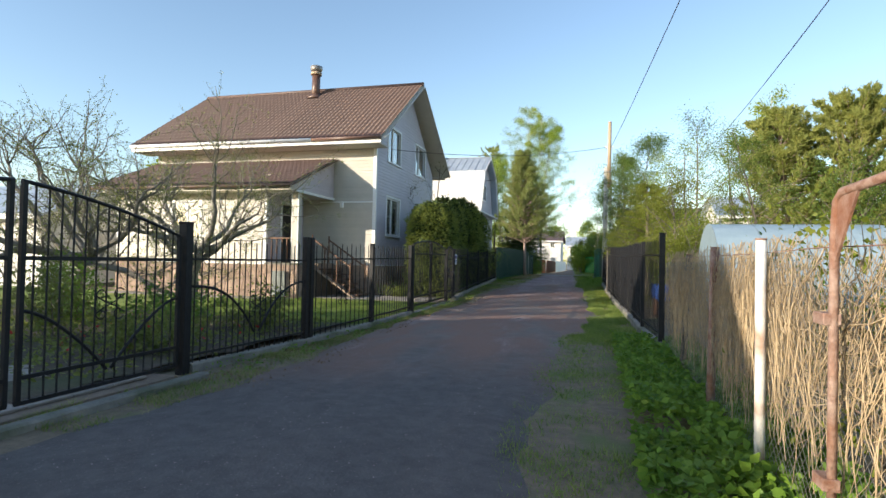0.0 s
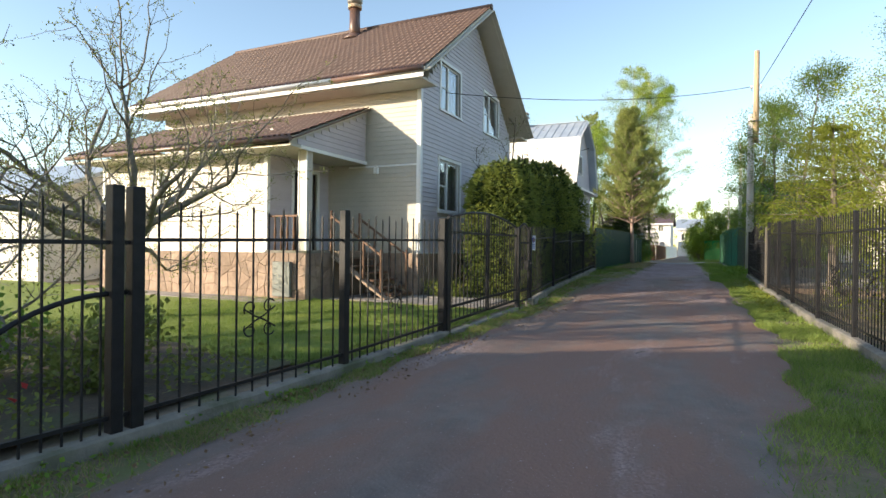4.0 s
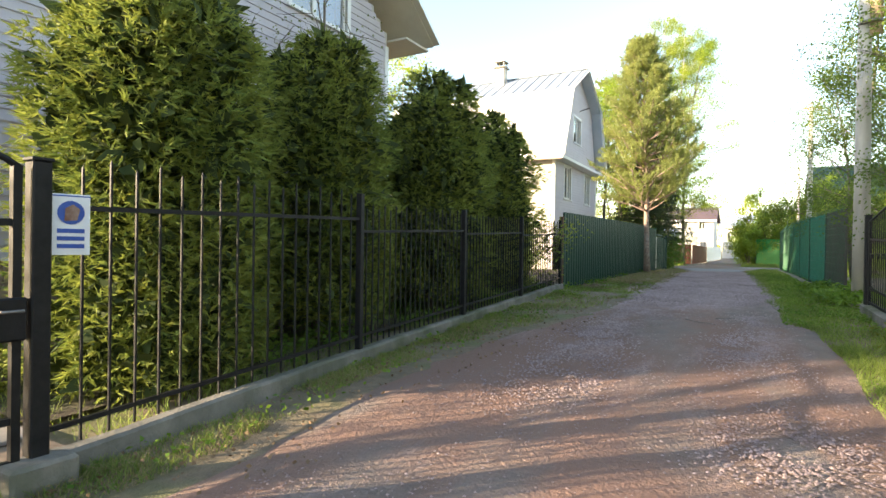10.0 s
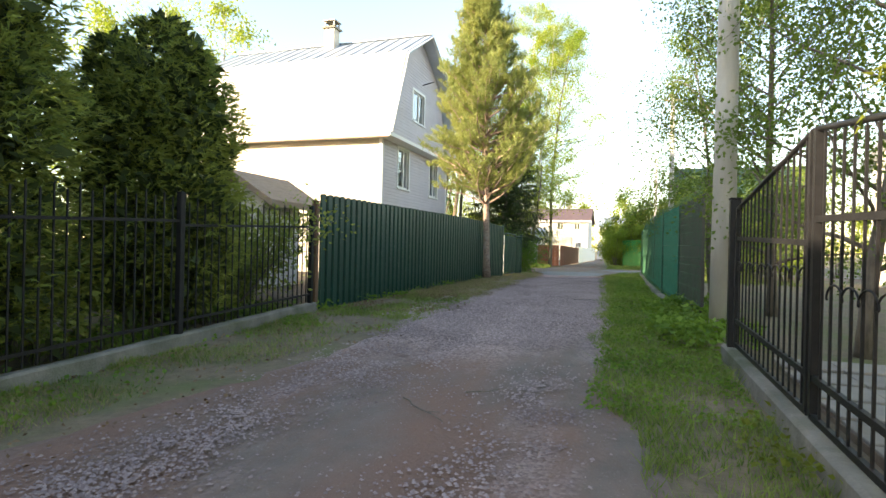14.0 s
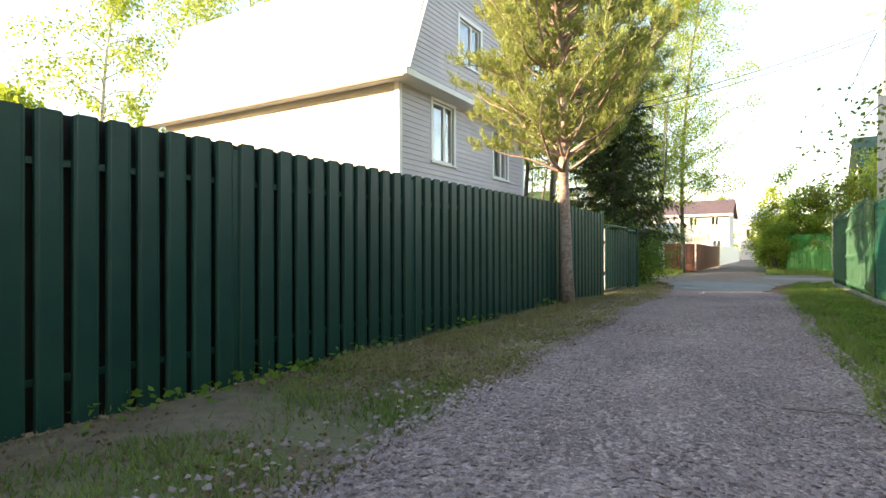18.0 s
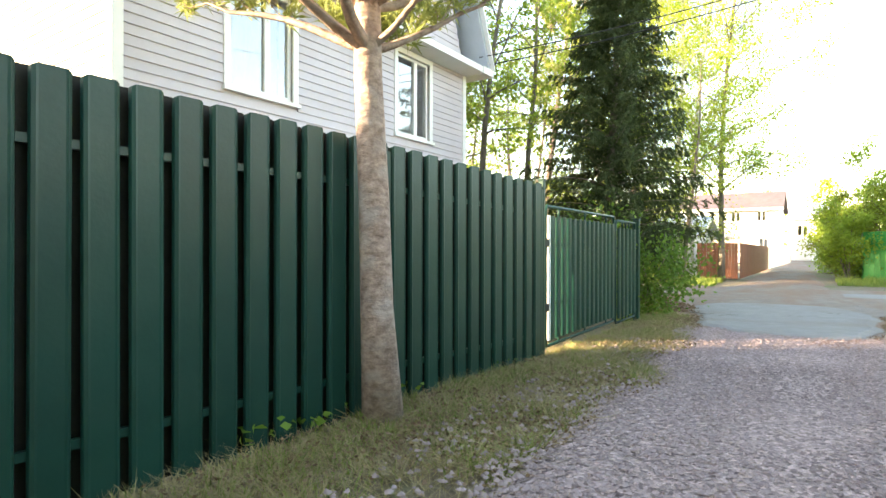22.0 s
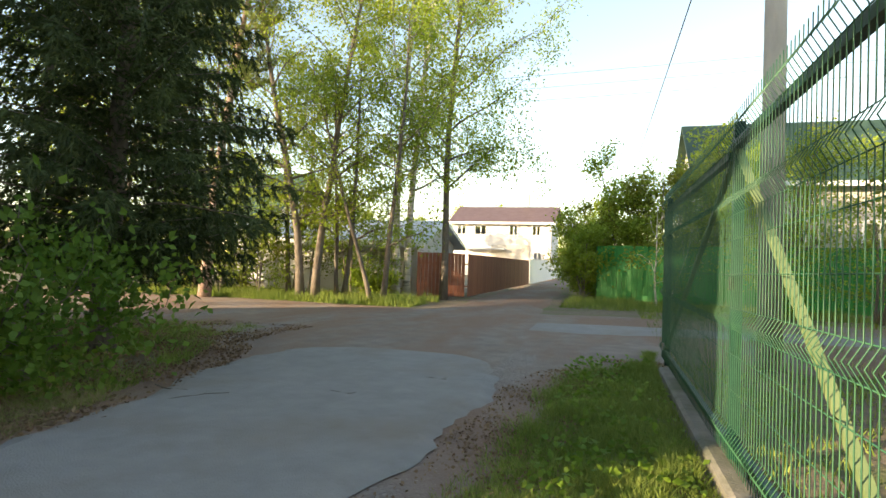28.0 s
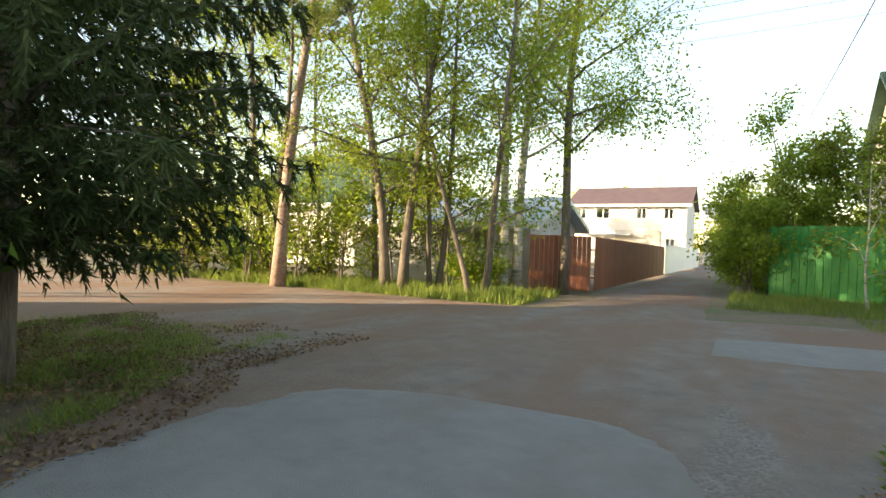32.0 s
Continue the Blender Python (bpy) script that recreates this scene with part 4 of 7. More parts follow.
def siding(parent, axis, at, out, u0, u1, z0, z1, holes, material, span=None, step=0.13, name="siding_board"):
    """Lapped boards, each a wedge; span(z) narrows the courses under a gable."""
    z = z0
    while z < z1 - 0.01:
        top = min(z + step, z1)
        a, b = (u0, u1) if span is None else span(z + (top - z) * 0.5)
        cuts = [(a, b)]
        for h in holes:
            if h[1] < top - 0.005 and h[3] > z + 0.005:
                cuts = [s for c in cuts for s in ((c[0], min(c[1], h[0])), (max(c[0], h[2]), c[1])) if s[1] - s[0] > 0.02]
        for a, b in cuts:
            if b - a < 0.03:
                continue
            bm = bmesh.new()
            v = []
            for u in (a, b):
                for d, zz in ((0.002, z), (0.022, z), (0.022, z + 0.012), (0.004, top + 0.006)):
                    v.append(bm.verts.new((at + out * d, u, zz) if axis == "x" else (u, at + out * d, zz)))
            for q in ((0, 1, 5, 4), (1, 2, 6, 5), (2, 3, 7, 6), (3, 0, 4, 7), (3, 2, 1, 0), (4, 5, 6, 7)):
                bm.faces.new([v[i] for i in q])
            bmesh.ops.recalc_face_normals(bm, faces=bm.faces[:])
            part(name, bm, material, parent)
        z += step


def window(parent, axis, at, out, u0, z0, u1, z1, split=0.5, curtain=True, bar_z=None):
    """A white casement in its opening: frame, mullion, panes, surround and sill."""
    w = part("window", bmesh_box(axis, at, out, u0 - 0.09, u1 + 0.09, z1, z1 + 0.09, -0.02, 0.035), M_TRIM, parent)
    for a, b, c, d in ((u0 - 0.09, u0, z0 - 0.02, z1), (u1, u1 + 0.09, z0 - 0.02, z1)):
        part("casing", bmesh_box(axis, at, out, a, b, c, d, -0.02, 0.035), M_TRIM, w)
    part("sill", bmesh_box(axis, at, out, u0 - 0.11, u1 + 0.11, z0 - 0.07, z0 - 0.02, -0.05, 0.07), M_TRIM, w)
    f = 0.05
    for a, b, c, d in ((u0, u0 + f, z0, z1), (u1 - f, u1, z0, z1), (u0 + f, u1 - f, z0, z0 + f), (u0 + f, u1 - f, z1 - f, z1)):
        part("frame", bmesh_box(axis, at, out, a, b, c, d, -0.09, -0.03), M_TRIM, w)
    um = u0 + (u1 - u0) * split
    part("mullion", bmesh_box(axis, at, out, um - 0.045, um + 0.045, z0 + f, z1 - f, -0.088, -0.022), M_TRIM, w)
    for a, b in ((u0 + f, um - 0.045), (um + 0.045, u1 - f)):
        p = part("pane", bmesh_box(axis, at, out, a, b, z0 + f, z1 - f, -0.066, -0.058), M_GLASS, w)
        p.visible_shadow = False
    if bar_z:
        part("glazing_bar", bmesh_box(axis, at, out, u0 + f, um - 0.045, z0 + (z1 - z0) * bar_z - 0.015, z0 + (z1 - z0) * bar_z + 0.015, -0.08, -0.035), M_TRIM, w)
    if curtain:
        part("curtain", bmesh_box(axis, at, out, u0 + (u1 - u0) * (0.5 if curtain == 2 else 0.08), u1 - 0.02, z0 + 0.05, z1 - 0.02, -0.3, -0.29), M_CURTAIN, w)
    return w


def bmesh_box(axis, at, out, u0, u1, z0, z1, d0, d1):
    a, b = sorted((at + out * d0, at + out * d1))
    return B(a, u0, z0, b, u1, z1) if axis == "x" else B(u0, a, z0, u1, b, z1)


def tile_panel(w, length, wave=0.183, row=0.35, amp=0.022, step=0.022):
    """A sheet of stepped metal tiles; x across, y up the slope."""
    bm = bmesh.new()
    nx = int(round(w / wave)) * 6
    ys = []
    r = 0.0
    while r < length - 1e-6:
        e = min(r + row, length)
        ys += [(r, step), (e - 0.001, 0.0)]
        r = e
    rows = [[bm.verts.new((w * i / nx, y, amp * math.cos(2 * math.pi * (i / 6)) + h)) for i in range(nx + 1)] for y, h in ys]
    for a, b in zip(rows, rows[1:]):
        for i in range(nx):
            bm.faces.new((a[i], a[i + 1], b[i + 1], b[i])).smooth = True
    return mesh_of("tile_sheet", bm, M_TILE)


def tiled_slope(parent, x0, x1, y_eave, z_eave, y_ridge, z_ridge, sheets):
    ln = math.hypot(y_ridge - y_eave, z_ridge - z_eave)
    w = (x1 - x0) / sheets
    me = tile_panel(w, ln)
    ang = math.atan2(z_ridge - z_eave, abs(y_ridge - y_eave))
    for k in range(sheets):
        ob = part("tile_sheet", me, None, parent)
        if y_ridge > y_eave:
            ob.matrix_basis = pose(x0 + k * w, y_eave, z_eave + 0.02, math.degrees(ang), 0, 0)
        else:
            ob.matrix_basis = pose(x0 + (k + 1) * w, y_eave, z_eave + 0.02, math.degrees(ang), 0, 180)


def flagstones(parent, axis, at, out, u0, u1, z0, z1, seed, cell=0.3):
    """Irregular facing stones: jittered cells shrunk for the joints."""
    rng = random.Random(seed)
    cols, rows = max(1, int((u1 - u0) / cell)), max(1, int((z1 - z0) / (cell * 0.8)))
    jit = {}
    for i in range(cols + 1):
        for j in range(rows + 1):
            ju = 0 if i in (0, cols) else rng.uniform(-0.34, 0.34)
            jz = 0 if j in (0, rows) else rng.uniform(-0.34, 0.34)
            jit[i, j] = (u0 + (u1 - u0) * (i + ju) / cols, z0 + (z1 - z0) * (j + jz) / rows)
    for i in range(cols):
        for j in range(rows):
            q = [jit[i, j], jit[i + 1, j], jit[i + 1, j + 1], jit[i, j + 1]]
            polys = [q]
            if rng.random() < 0.35:
                polys = [[q[0], q[1], q[2]], [q[0], q[2], q[3]]]
            for p in polys:
                cu, cz = sum(a for a, _ in p) / len(p), sum(b for _, b in p) / len(p)
                d = rng.uniform(0.01, 0.024)
                bm = bmesh.new()
                def put(a, b, depth):
                    return (at + out * depth, a, b) if axis == "x" else (a, at + out * depth, b)
                back = [bm.verts.new(put(cu + (a - cu) * 0.975, cz + (b - cz) * 0.975, 0.0)) for a, b in p]
                front = [bm.verts.new(put(cu + (a - cu) * 0.92, cz + (b - cz) * 0.92, d)) for a, b in p]
                bm.faces.new(front)
                for k in range(len(p)):
                    bm.faces.new((back[k], back[(k + 1) % len(p)], front[(k + 1) % len(p)], front[k]))
                bmesh.ops.recalc_face_normals(bm, faces=bm.faces[:])
                part("stone", bm, M_STONE, parent)


def gable_span(y0, y1, z_eave, y_ridge, z_ridge):
    def span(z):
        if z <= z_eave:
            return y0, y1
        q = (z - z_eave) / (z_ridge - z_eave)
        return y0 + (y_ridge - y0) * q, y1 + (y_ridge - y1) * q
    return span


def first_house():
    h = thing("house", 0, 0, 0, "two-storey cream-sided house with brown tiled roof and stone plinth", "house")
    X, XB, Y0, Y1, ZB, ZE, YR, ZR = -7.69, -17.75, 19.05, 26.6, 1.22, 5.9, 22.85, 9.1
    low = (20.24, 2.45, 21.74, 3.96)
    low2 = (24.2, 2.45, 25.35, 3.96)
    up1, up2 = (20.3, 5.45, 21.72, 6.84), (23.8, 5.45, 25.27, 6.82)
    holes = [low, low2, up1, up2]
    wall = part("wall", wall_slab(bmesh.new(), "x", X, -0.3, Y0, Y1, 0.0, ZE, holes), M_SIDING, h)
    bm = bmesh.new()
    # gable top, with the upper windows' heads cut out as courses
    z = ZE
    span = gable_span(Y0, Y1, ZE, YR, ZR)
    while z < ZR - 0.05:
        t = min(z + 0.2, ZR)
        a, b = span(t)
        wall_slab(bm, "x", X, -0.3, a, b, z, t, holes)
        z = t
    part("gable", bm, M_SIDING, h)
    part("wall", wall_slab(bmesh.new(), "y", Y0, 0.3, XB, X - 0.3, 0.0, ZE, [(-10.75, 1.25, -10.0, 3.3)]), M_SIDING, h)
    part("wall", wall_slab(bmesh.new(), "y", Y1, -0.3, XB, X - 0.3, 0.0, ZE, []), M_SIDING, h)
    part("wall", wall_slab(bmesh.new(), "x", XB, 0.3, Y0, Y1, 0.0, ZE, []), M_SIDING, h)
    part("floor_slab", B(XB + 0.3, Y0 + 0.3, 1.0, X - 0.3, Y1 - 0.3, 1.22), M_ROOM, h)
    part("floor_slab", B(XB + 0.3, Y0 + 0.3, 4.2, X - 0.3, Y1 - 0.3, 4.45), M_ROOM, h)
    part("partition", B(X - 2.6, Y0 + 0.3, 1.22, X - 2.5, Y1 - 0.3, 4.2), M_CURTAIN, h)
    part("partition", B(X - 2.6, Y0 + 0.3, 4.45, X - 2.5, Y1 - 0.3, 6.3), M_CURTAIN, h)
    grown = [(a - 0.09, b - 0.07, c + 0.09, d + 0.09) for a, b, c, d in holes]
    siding(wall, "x", X, 1, Y0 + 0.06, Y1 - 0.06, ZB, ZR - 0.2, grown, M_SIDING_SKYLIT, gable_span(Y0 + 0.06, Y1 - 0.06, ZE - 0.1, YR, ZR - 0.1))
    south = part("south_cladding", B(XB, Y0 - 0.006, 0.6, X - 0.3, Y0 - 0.002, 0.7), M_SIDING, h)
    siding(south, "y", Y0, -1, XB, X - 0.06, ZB, ZE - 0.05, [], M_SIDING)
    for a in (Y0 - 0.03, Y1 - 0.09):
        part("corner_trim", B(X - 0.09, a, ZB, X + 0.035, a + 0.12, ZE + (0.0 if a < 20 else -0.3)), M_TRIM, h)
    part("belt_trim", B(-10.0, Y0 - 0.035, 3.62, X - 0.09, Y0 - 0.022, 3.67), M_TRIM, h)
    for a in (up1, up2, low, low2):
        window(h, "x", X, 1, a[0], a[1], a[2], a[3], 0.42, 2 if a is low else True, 0.5)
    # plinth of stones
    flagstones(part("plinth", B(X - 0.05, Y0, 0.0, X + 0.03, Y1, ZB - 0.03), M_MORTAR, h), "x", X + 0.03, 1, Y0, Y1, 0.0, ZB - 0.03, 4)
    flagstones(part("plinth", B(-9.5, Y0 - 0.03, 0.0, X, Y0 + 0.02, ZB - 0.03), M_MORTAR, h), "y", Y0 - 0.03, -1, -9.5, X, 0.0, ZB - 0.03, 5)
    part("drip_edge", B(X - 0.05, Y0 - 0.07, ZB - 0.03, X + 0.07, Y1, ZB), M_TRIM, h)
    # roof
    e0, e1, ze = 18.1, 27.6, 5.92
    roof = part("roof", prism(bmesh.new(), [(e0 + 0.02, ze - 0.1), (YR, ZR + 0.05), (e1 - 0.02, ze - 0.1), (e1 - 0.02, ze + 0.02), (YR, ZR + 0.2), (e0 + 0.02, ze + 0.02)], "x", XB - 0.55, X + 0.58), M_SOFFIT, h)
    tiled_slope(roof, XB - 0.6, X + 0.62, e0, ze + 0.05, YR, ZR + 0.22, 10)
    tiled_slope(roof, XB - 0.6, X + 0.62, e1, ze + 0.05, YR, ZR + 0.22, 10)
    part("ridge_cap", T([(XB - 0.62, YR, ZR + 0.24), (X + 0.64, YR, ZR + 0.24)], 0.09, 10), M_TILE, roof)
    part("soffit", B(XB - 0.5, e0 + 0.1, ze - 0.22, X + 0.5, Y0, ze - 0.18), M_SOFFIT, roof)
    part("soffit", B(XB - 0.5, Y1, ze - 0.22, X + 0.5, e1 - 0.1, ze - 0.18), M_SOFFIT, roof)
    for s, e in ((1, e0), (-1, e1)):
        part("bargeboard", beam(bmesh.new(), (X + 0.6, e, ze - 0.06), (X + 0.6, YR, ZR + 0.1), 0.03, 0.24, (1, 0, 0)), M_SOFFIT, roof)
    part("fascia", B(XB - 0.55, e0 - 0.0, ze - 0.2, X + 0.56, e0 + 0.03, ze + 0.03), M_TRIM, roof)
    gutter = part("gutter", T([(XB - 0.5, e0 - 0.07, ze + 0.0), (-9.9, e0 - 0.07, ze - 0.02)], 0.065, 10), M_TRIM, roof, "white eaves gutter")
    part("gutter", T([(-9.9, e0 - 0.07, ze - 0.02), (X + 0.58, e0 - 0.07, ze + 0.0)], 0.068, 10), M_GUTTER, roof, "brown eaves gutter")
    # chimney pipe with cowl
    ch = part("chimney", T([(-12.1, 22.3, 8.6), (-12.1, 22.3, 9.95)], 0.19, 16), M_GUTTER, h, "brown flue pipe")
    part("flashing", T([(-12.1, 22.3, 8.75), (-12.1, 22.3, 9.0)], [0.45, 0.2], 16), M_GUTTER, ch)
    part("collar", T([(-12.1, 22.3, 9.9), (-12.1, 22.3, 10.02)], 0.25, 16), M_WOODPOLE, ch)
    part("cowl", T([(-12.1, 22.3, 10.05), (-12.1, 22.3, 10.12), (-12.1, 22.3, 10.3), (-12.1, 22.3, 10.34)], [0.18, 0.27, 0.27, 0.12], 16), M_WIRE, ch, "bright zinc cowl")
    # veranda
    VY, VX = 16.5, -10.75
    v = part("veranda", wall_slab(bmesh.new(), "y", VY, 0.2, -17.2, VX, 0.0, 3.75, [(-14.7, 2.1, -13.5, 3.4)]), M_SIDING, h)
    siding(v, "y", VY, -1, -17.2, VX, ZB, 3.7, [(-14.8, 2.0, -13.4, 3.5)], M_SIDING)
    part("veranda_wall", wall_slab(bmesh.new(), "x", VX, -0.2, VY + 0.2, Y0, 0.0, 4.4, [(17.5, 1.25, 18.55, 3.42)]), M_SIDING, h)
    part("veranda_wall", wall_slab(bmesh.new(), "x", -17.2, 0.2, VY + 0.2, Y0, 0.0, 4.4, []), M_SIDING, h)
    siding(v, "x", VX, 1, VY + 0.1, Y0 - 0.02, ZB + 0.03, 3.75, [(17.42, 1.0, 18.6, 3.52)], M_SIDING_SKYLIT)
    window(h, "y", VY, -1, -14.7, 2.1, -13.5, 3.4, 0.5, True)
    part("corner_trim", B(VX - 0.08, VY - 0.04, ZB, VX + 0.03, VY + 0.07, 3.7), M_TRIM, h)
    part("corner_trim", B(-17.22, VY - 0.04, ZB, -17.12, VY + 0.07, 3.7), M_TRIM, h)
    flagstones(part("plinth", B(-17.2, VY - 0.05, 0.0, -9.45, VY + 0.15, ZB - 0.03), M_MORTAR, h), "y", VY - 0.05, -1, -17.2, -9.45, 0.0, ZB - 0.03, 7, 0.3)
    flagstones(part("plinth", B(-9.6, VY + 0.15, 0.0, -9.45, 19.0, ZB - 0.03), M_MORTAR, h), "x", -9.45, 1, VY - 0.05, 17.4, 0.0, ZB - 0.03, 8)
    part("porch_deck", B(VX, VY - 0.06, ZB - 0.03, -9.42, Y0, ZB + 0.03), M_CONCRETE, h)
    part("drip_edge", B(-17.25, VY - 0.09, ZB - 0.03, VX, VY - 0.03, ZB), M_TRIM, h)
    d = part("door", B(VX - 0.12, 17.52, ZB + 0.03, VX - 0.06, 18.5, 3.4, 0.01), M_DOOR, h, "dark brown entrance door")
    part("door_handle", T([(VX - 0.06, 17.62, 2.25), (VX - 0.0, 17.62, 2.25), (VX - 0.0, 17.74, 2.25)], 0.012), M_WIRE, d)
    for a, b in ((17.42, 17.51), (18.51, 18.6)):
        part("door_casing", B(VX - 0.02, a, ZB + 0.03, VX + 0.03, b, 3.42), M_TRIM, h)
    part("door_casing", B(VX - 0.02, 17.42, 3.42, VX + 0.03, 18.6, 3.52), M_TRIM, h)
    # porch column and its roof
    part("column", B(-9.72, VY - 0.02, ZB, -9.48, VY + 0.22, 3.75, 0.01), M_SIDING, h)
    for a in (-9.735, -9.495):
        part("column_trim", B(a, VY - 0.035, ZB, a + 0.03, VY - 0.005, 3.75), M_TRIM, h)
    pz0, pz1, py0 = 3.86, 5.25, 15.75
    pr = part("porch_roof", prism(bmesh.new(), [(py0, pz0 - 0.05), (Y0 - 0.03, pz1 - 0.05), (Y0 - 0.03, pz1 + 0.05), (py0, pz0 + 0.05)], "x", -17.7, -9.35), M_SOFFIT, h)
    tiled_slope(pr, -17.75, -9.3, py0 - 0.03, pz0 + 0.06, Y0 - 0.04, pz1 + 0.06, 8)
    part("soffit", B(-17.6, py0 + 0.03, 3.72, -9.4, Y0, 3.77), M_SOFFIT, pr)
    part("gable_board", prism(bmesh.new(), [(py0 + 0.04, 3.78), (Y0 - 0.03, 3.78), (Y0 - 0.03, 5.18), (py0 + 0.04, 3.83)], "x", -9.46, -9.42), M_SIDING, pr)
    siding(pr, "x", -9.42, 1, py0 + 0.1, Y0 - 0.1, 3.8, 5.1, [], M_SIDING_SKYLIT, lambda z: (max(py0 + 0.1, py0 + 0.1 + (z - 3.78) / 1.39 * 3.27), Y0 - 0.1))
    part("gable_trim", B(-9.45, py0 + 0.4, 3.7, -9.38, Y0 - 0.03, 3.79), M_TRIM, pr)
    part("bargeboard", beam(bmesh.new(), (-9.33, py0, pz0 + 0.02), (-9.33, Y0 - 0.03, pz1 + 0.02), 0.03, 0.14, (1, 0, 0)), M_GUTTER, pr)
    part("gutter", T([(-17.7, py0 - 0.09, pz0), (-9.3, py0 - 0.09, pz0)], 0.065, 10), M_GUTTER, pr, "brown half-round gutter")
    lamp = part("wall_lamp", B(-9.1, Y0 - 0.14, 3.42, -8.98, Y0 - 0.02, 3.6, 0.01), M_TRIM, h, "small white wall lamp")
    part("bracket", T([(-9.04, Y0 - 0.02, 3.6), (-9.04, Y0 - 0.1, 3.68)], 0.012), M_TRIM, lamp)
    part("meter_box", B(-10.4, VY - 0.18, 0.1, -9.85, VY - 0.09, 0.97, 0.01), M_METERBOX, h, "grey-green metal meter cabinet")
    # steps down to the path with balusters
    st = part("steps", B(-9.42, 17.45, 1.08, -9.2, 18.75, ZB + 0.03), M_WOOD, h)
    for k in range(6):
        zz = 1.05 - k * 0.175
        part("tread", B(-9.2 + k * 0.25 - 0.02, 17.5, zz - 0.045, -9.2 + k * 0.25 + 0.29, 18.7, zz, 0.006), M_WOOD_DARK, st)
    for yy in (17.42, 18.72):
        part("stringer", beam(bmesh.new(), (-9.35, yy, 1.12), (-7.72, yy, 0.06), 0.05, 0.24, (0, 1, 0)), M_WOOD, st)
        r = part("handrail", beam(bmesh.new(), (-9.42, yy, 2.15), (-7.9, yy, 1.15), 0.06, 0.05), M_WOOD_DARK, st)
        for k, f in enumerate((0, 0.33, 0.66, 1.0)):
            x = -9.42 + 1.52 * f
            zb, zt = 1.2 - 1.05 * f, 2.18 - 1.0 * f + (0.12 if f in (0, 1.0) else 0)
            part("baluster", T([(x, yy, zb), (x, yy, zb + 0.25), (x, yy, zb + 0.3), (x, yy, (zb + zt) / 2), (x, yy, zt - 0.3), (x, yy, zt - 0.25), (x, yy, zt)], [0.035, 0.035, 0.018, 0.038, 0.018, 0.035, 0.03], 10), M_WOOD_DARK, r)
    rail = part("porch_rail", beam(bmesh.new(), (-10.7, VY + 0.08, 2.12), (-9.7, VY + 0.08, 2.12), 0.06, 0.05), M_WOOD_DARK, h)
    for k in range(5):
        x = -10.55 + k * 0.2
        part("baluster", T([(x, VY + 0.08, 1.25), (x, VY + 0.08, 1.5), (x, VY + 0.08, 1.7), (x, VY + 0.08, 1.9), (x, VY + 0.08, 2.1)], [0.03, 0.018, 0.036, 0.018, 0.03], 10), M_WOOD_DARK, rail)
    return h


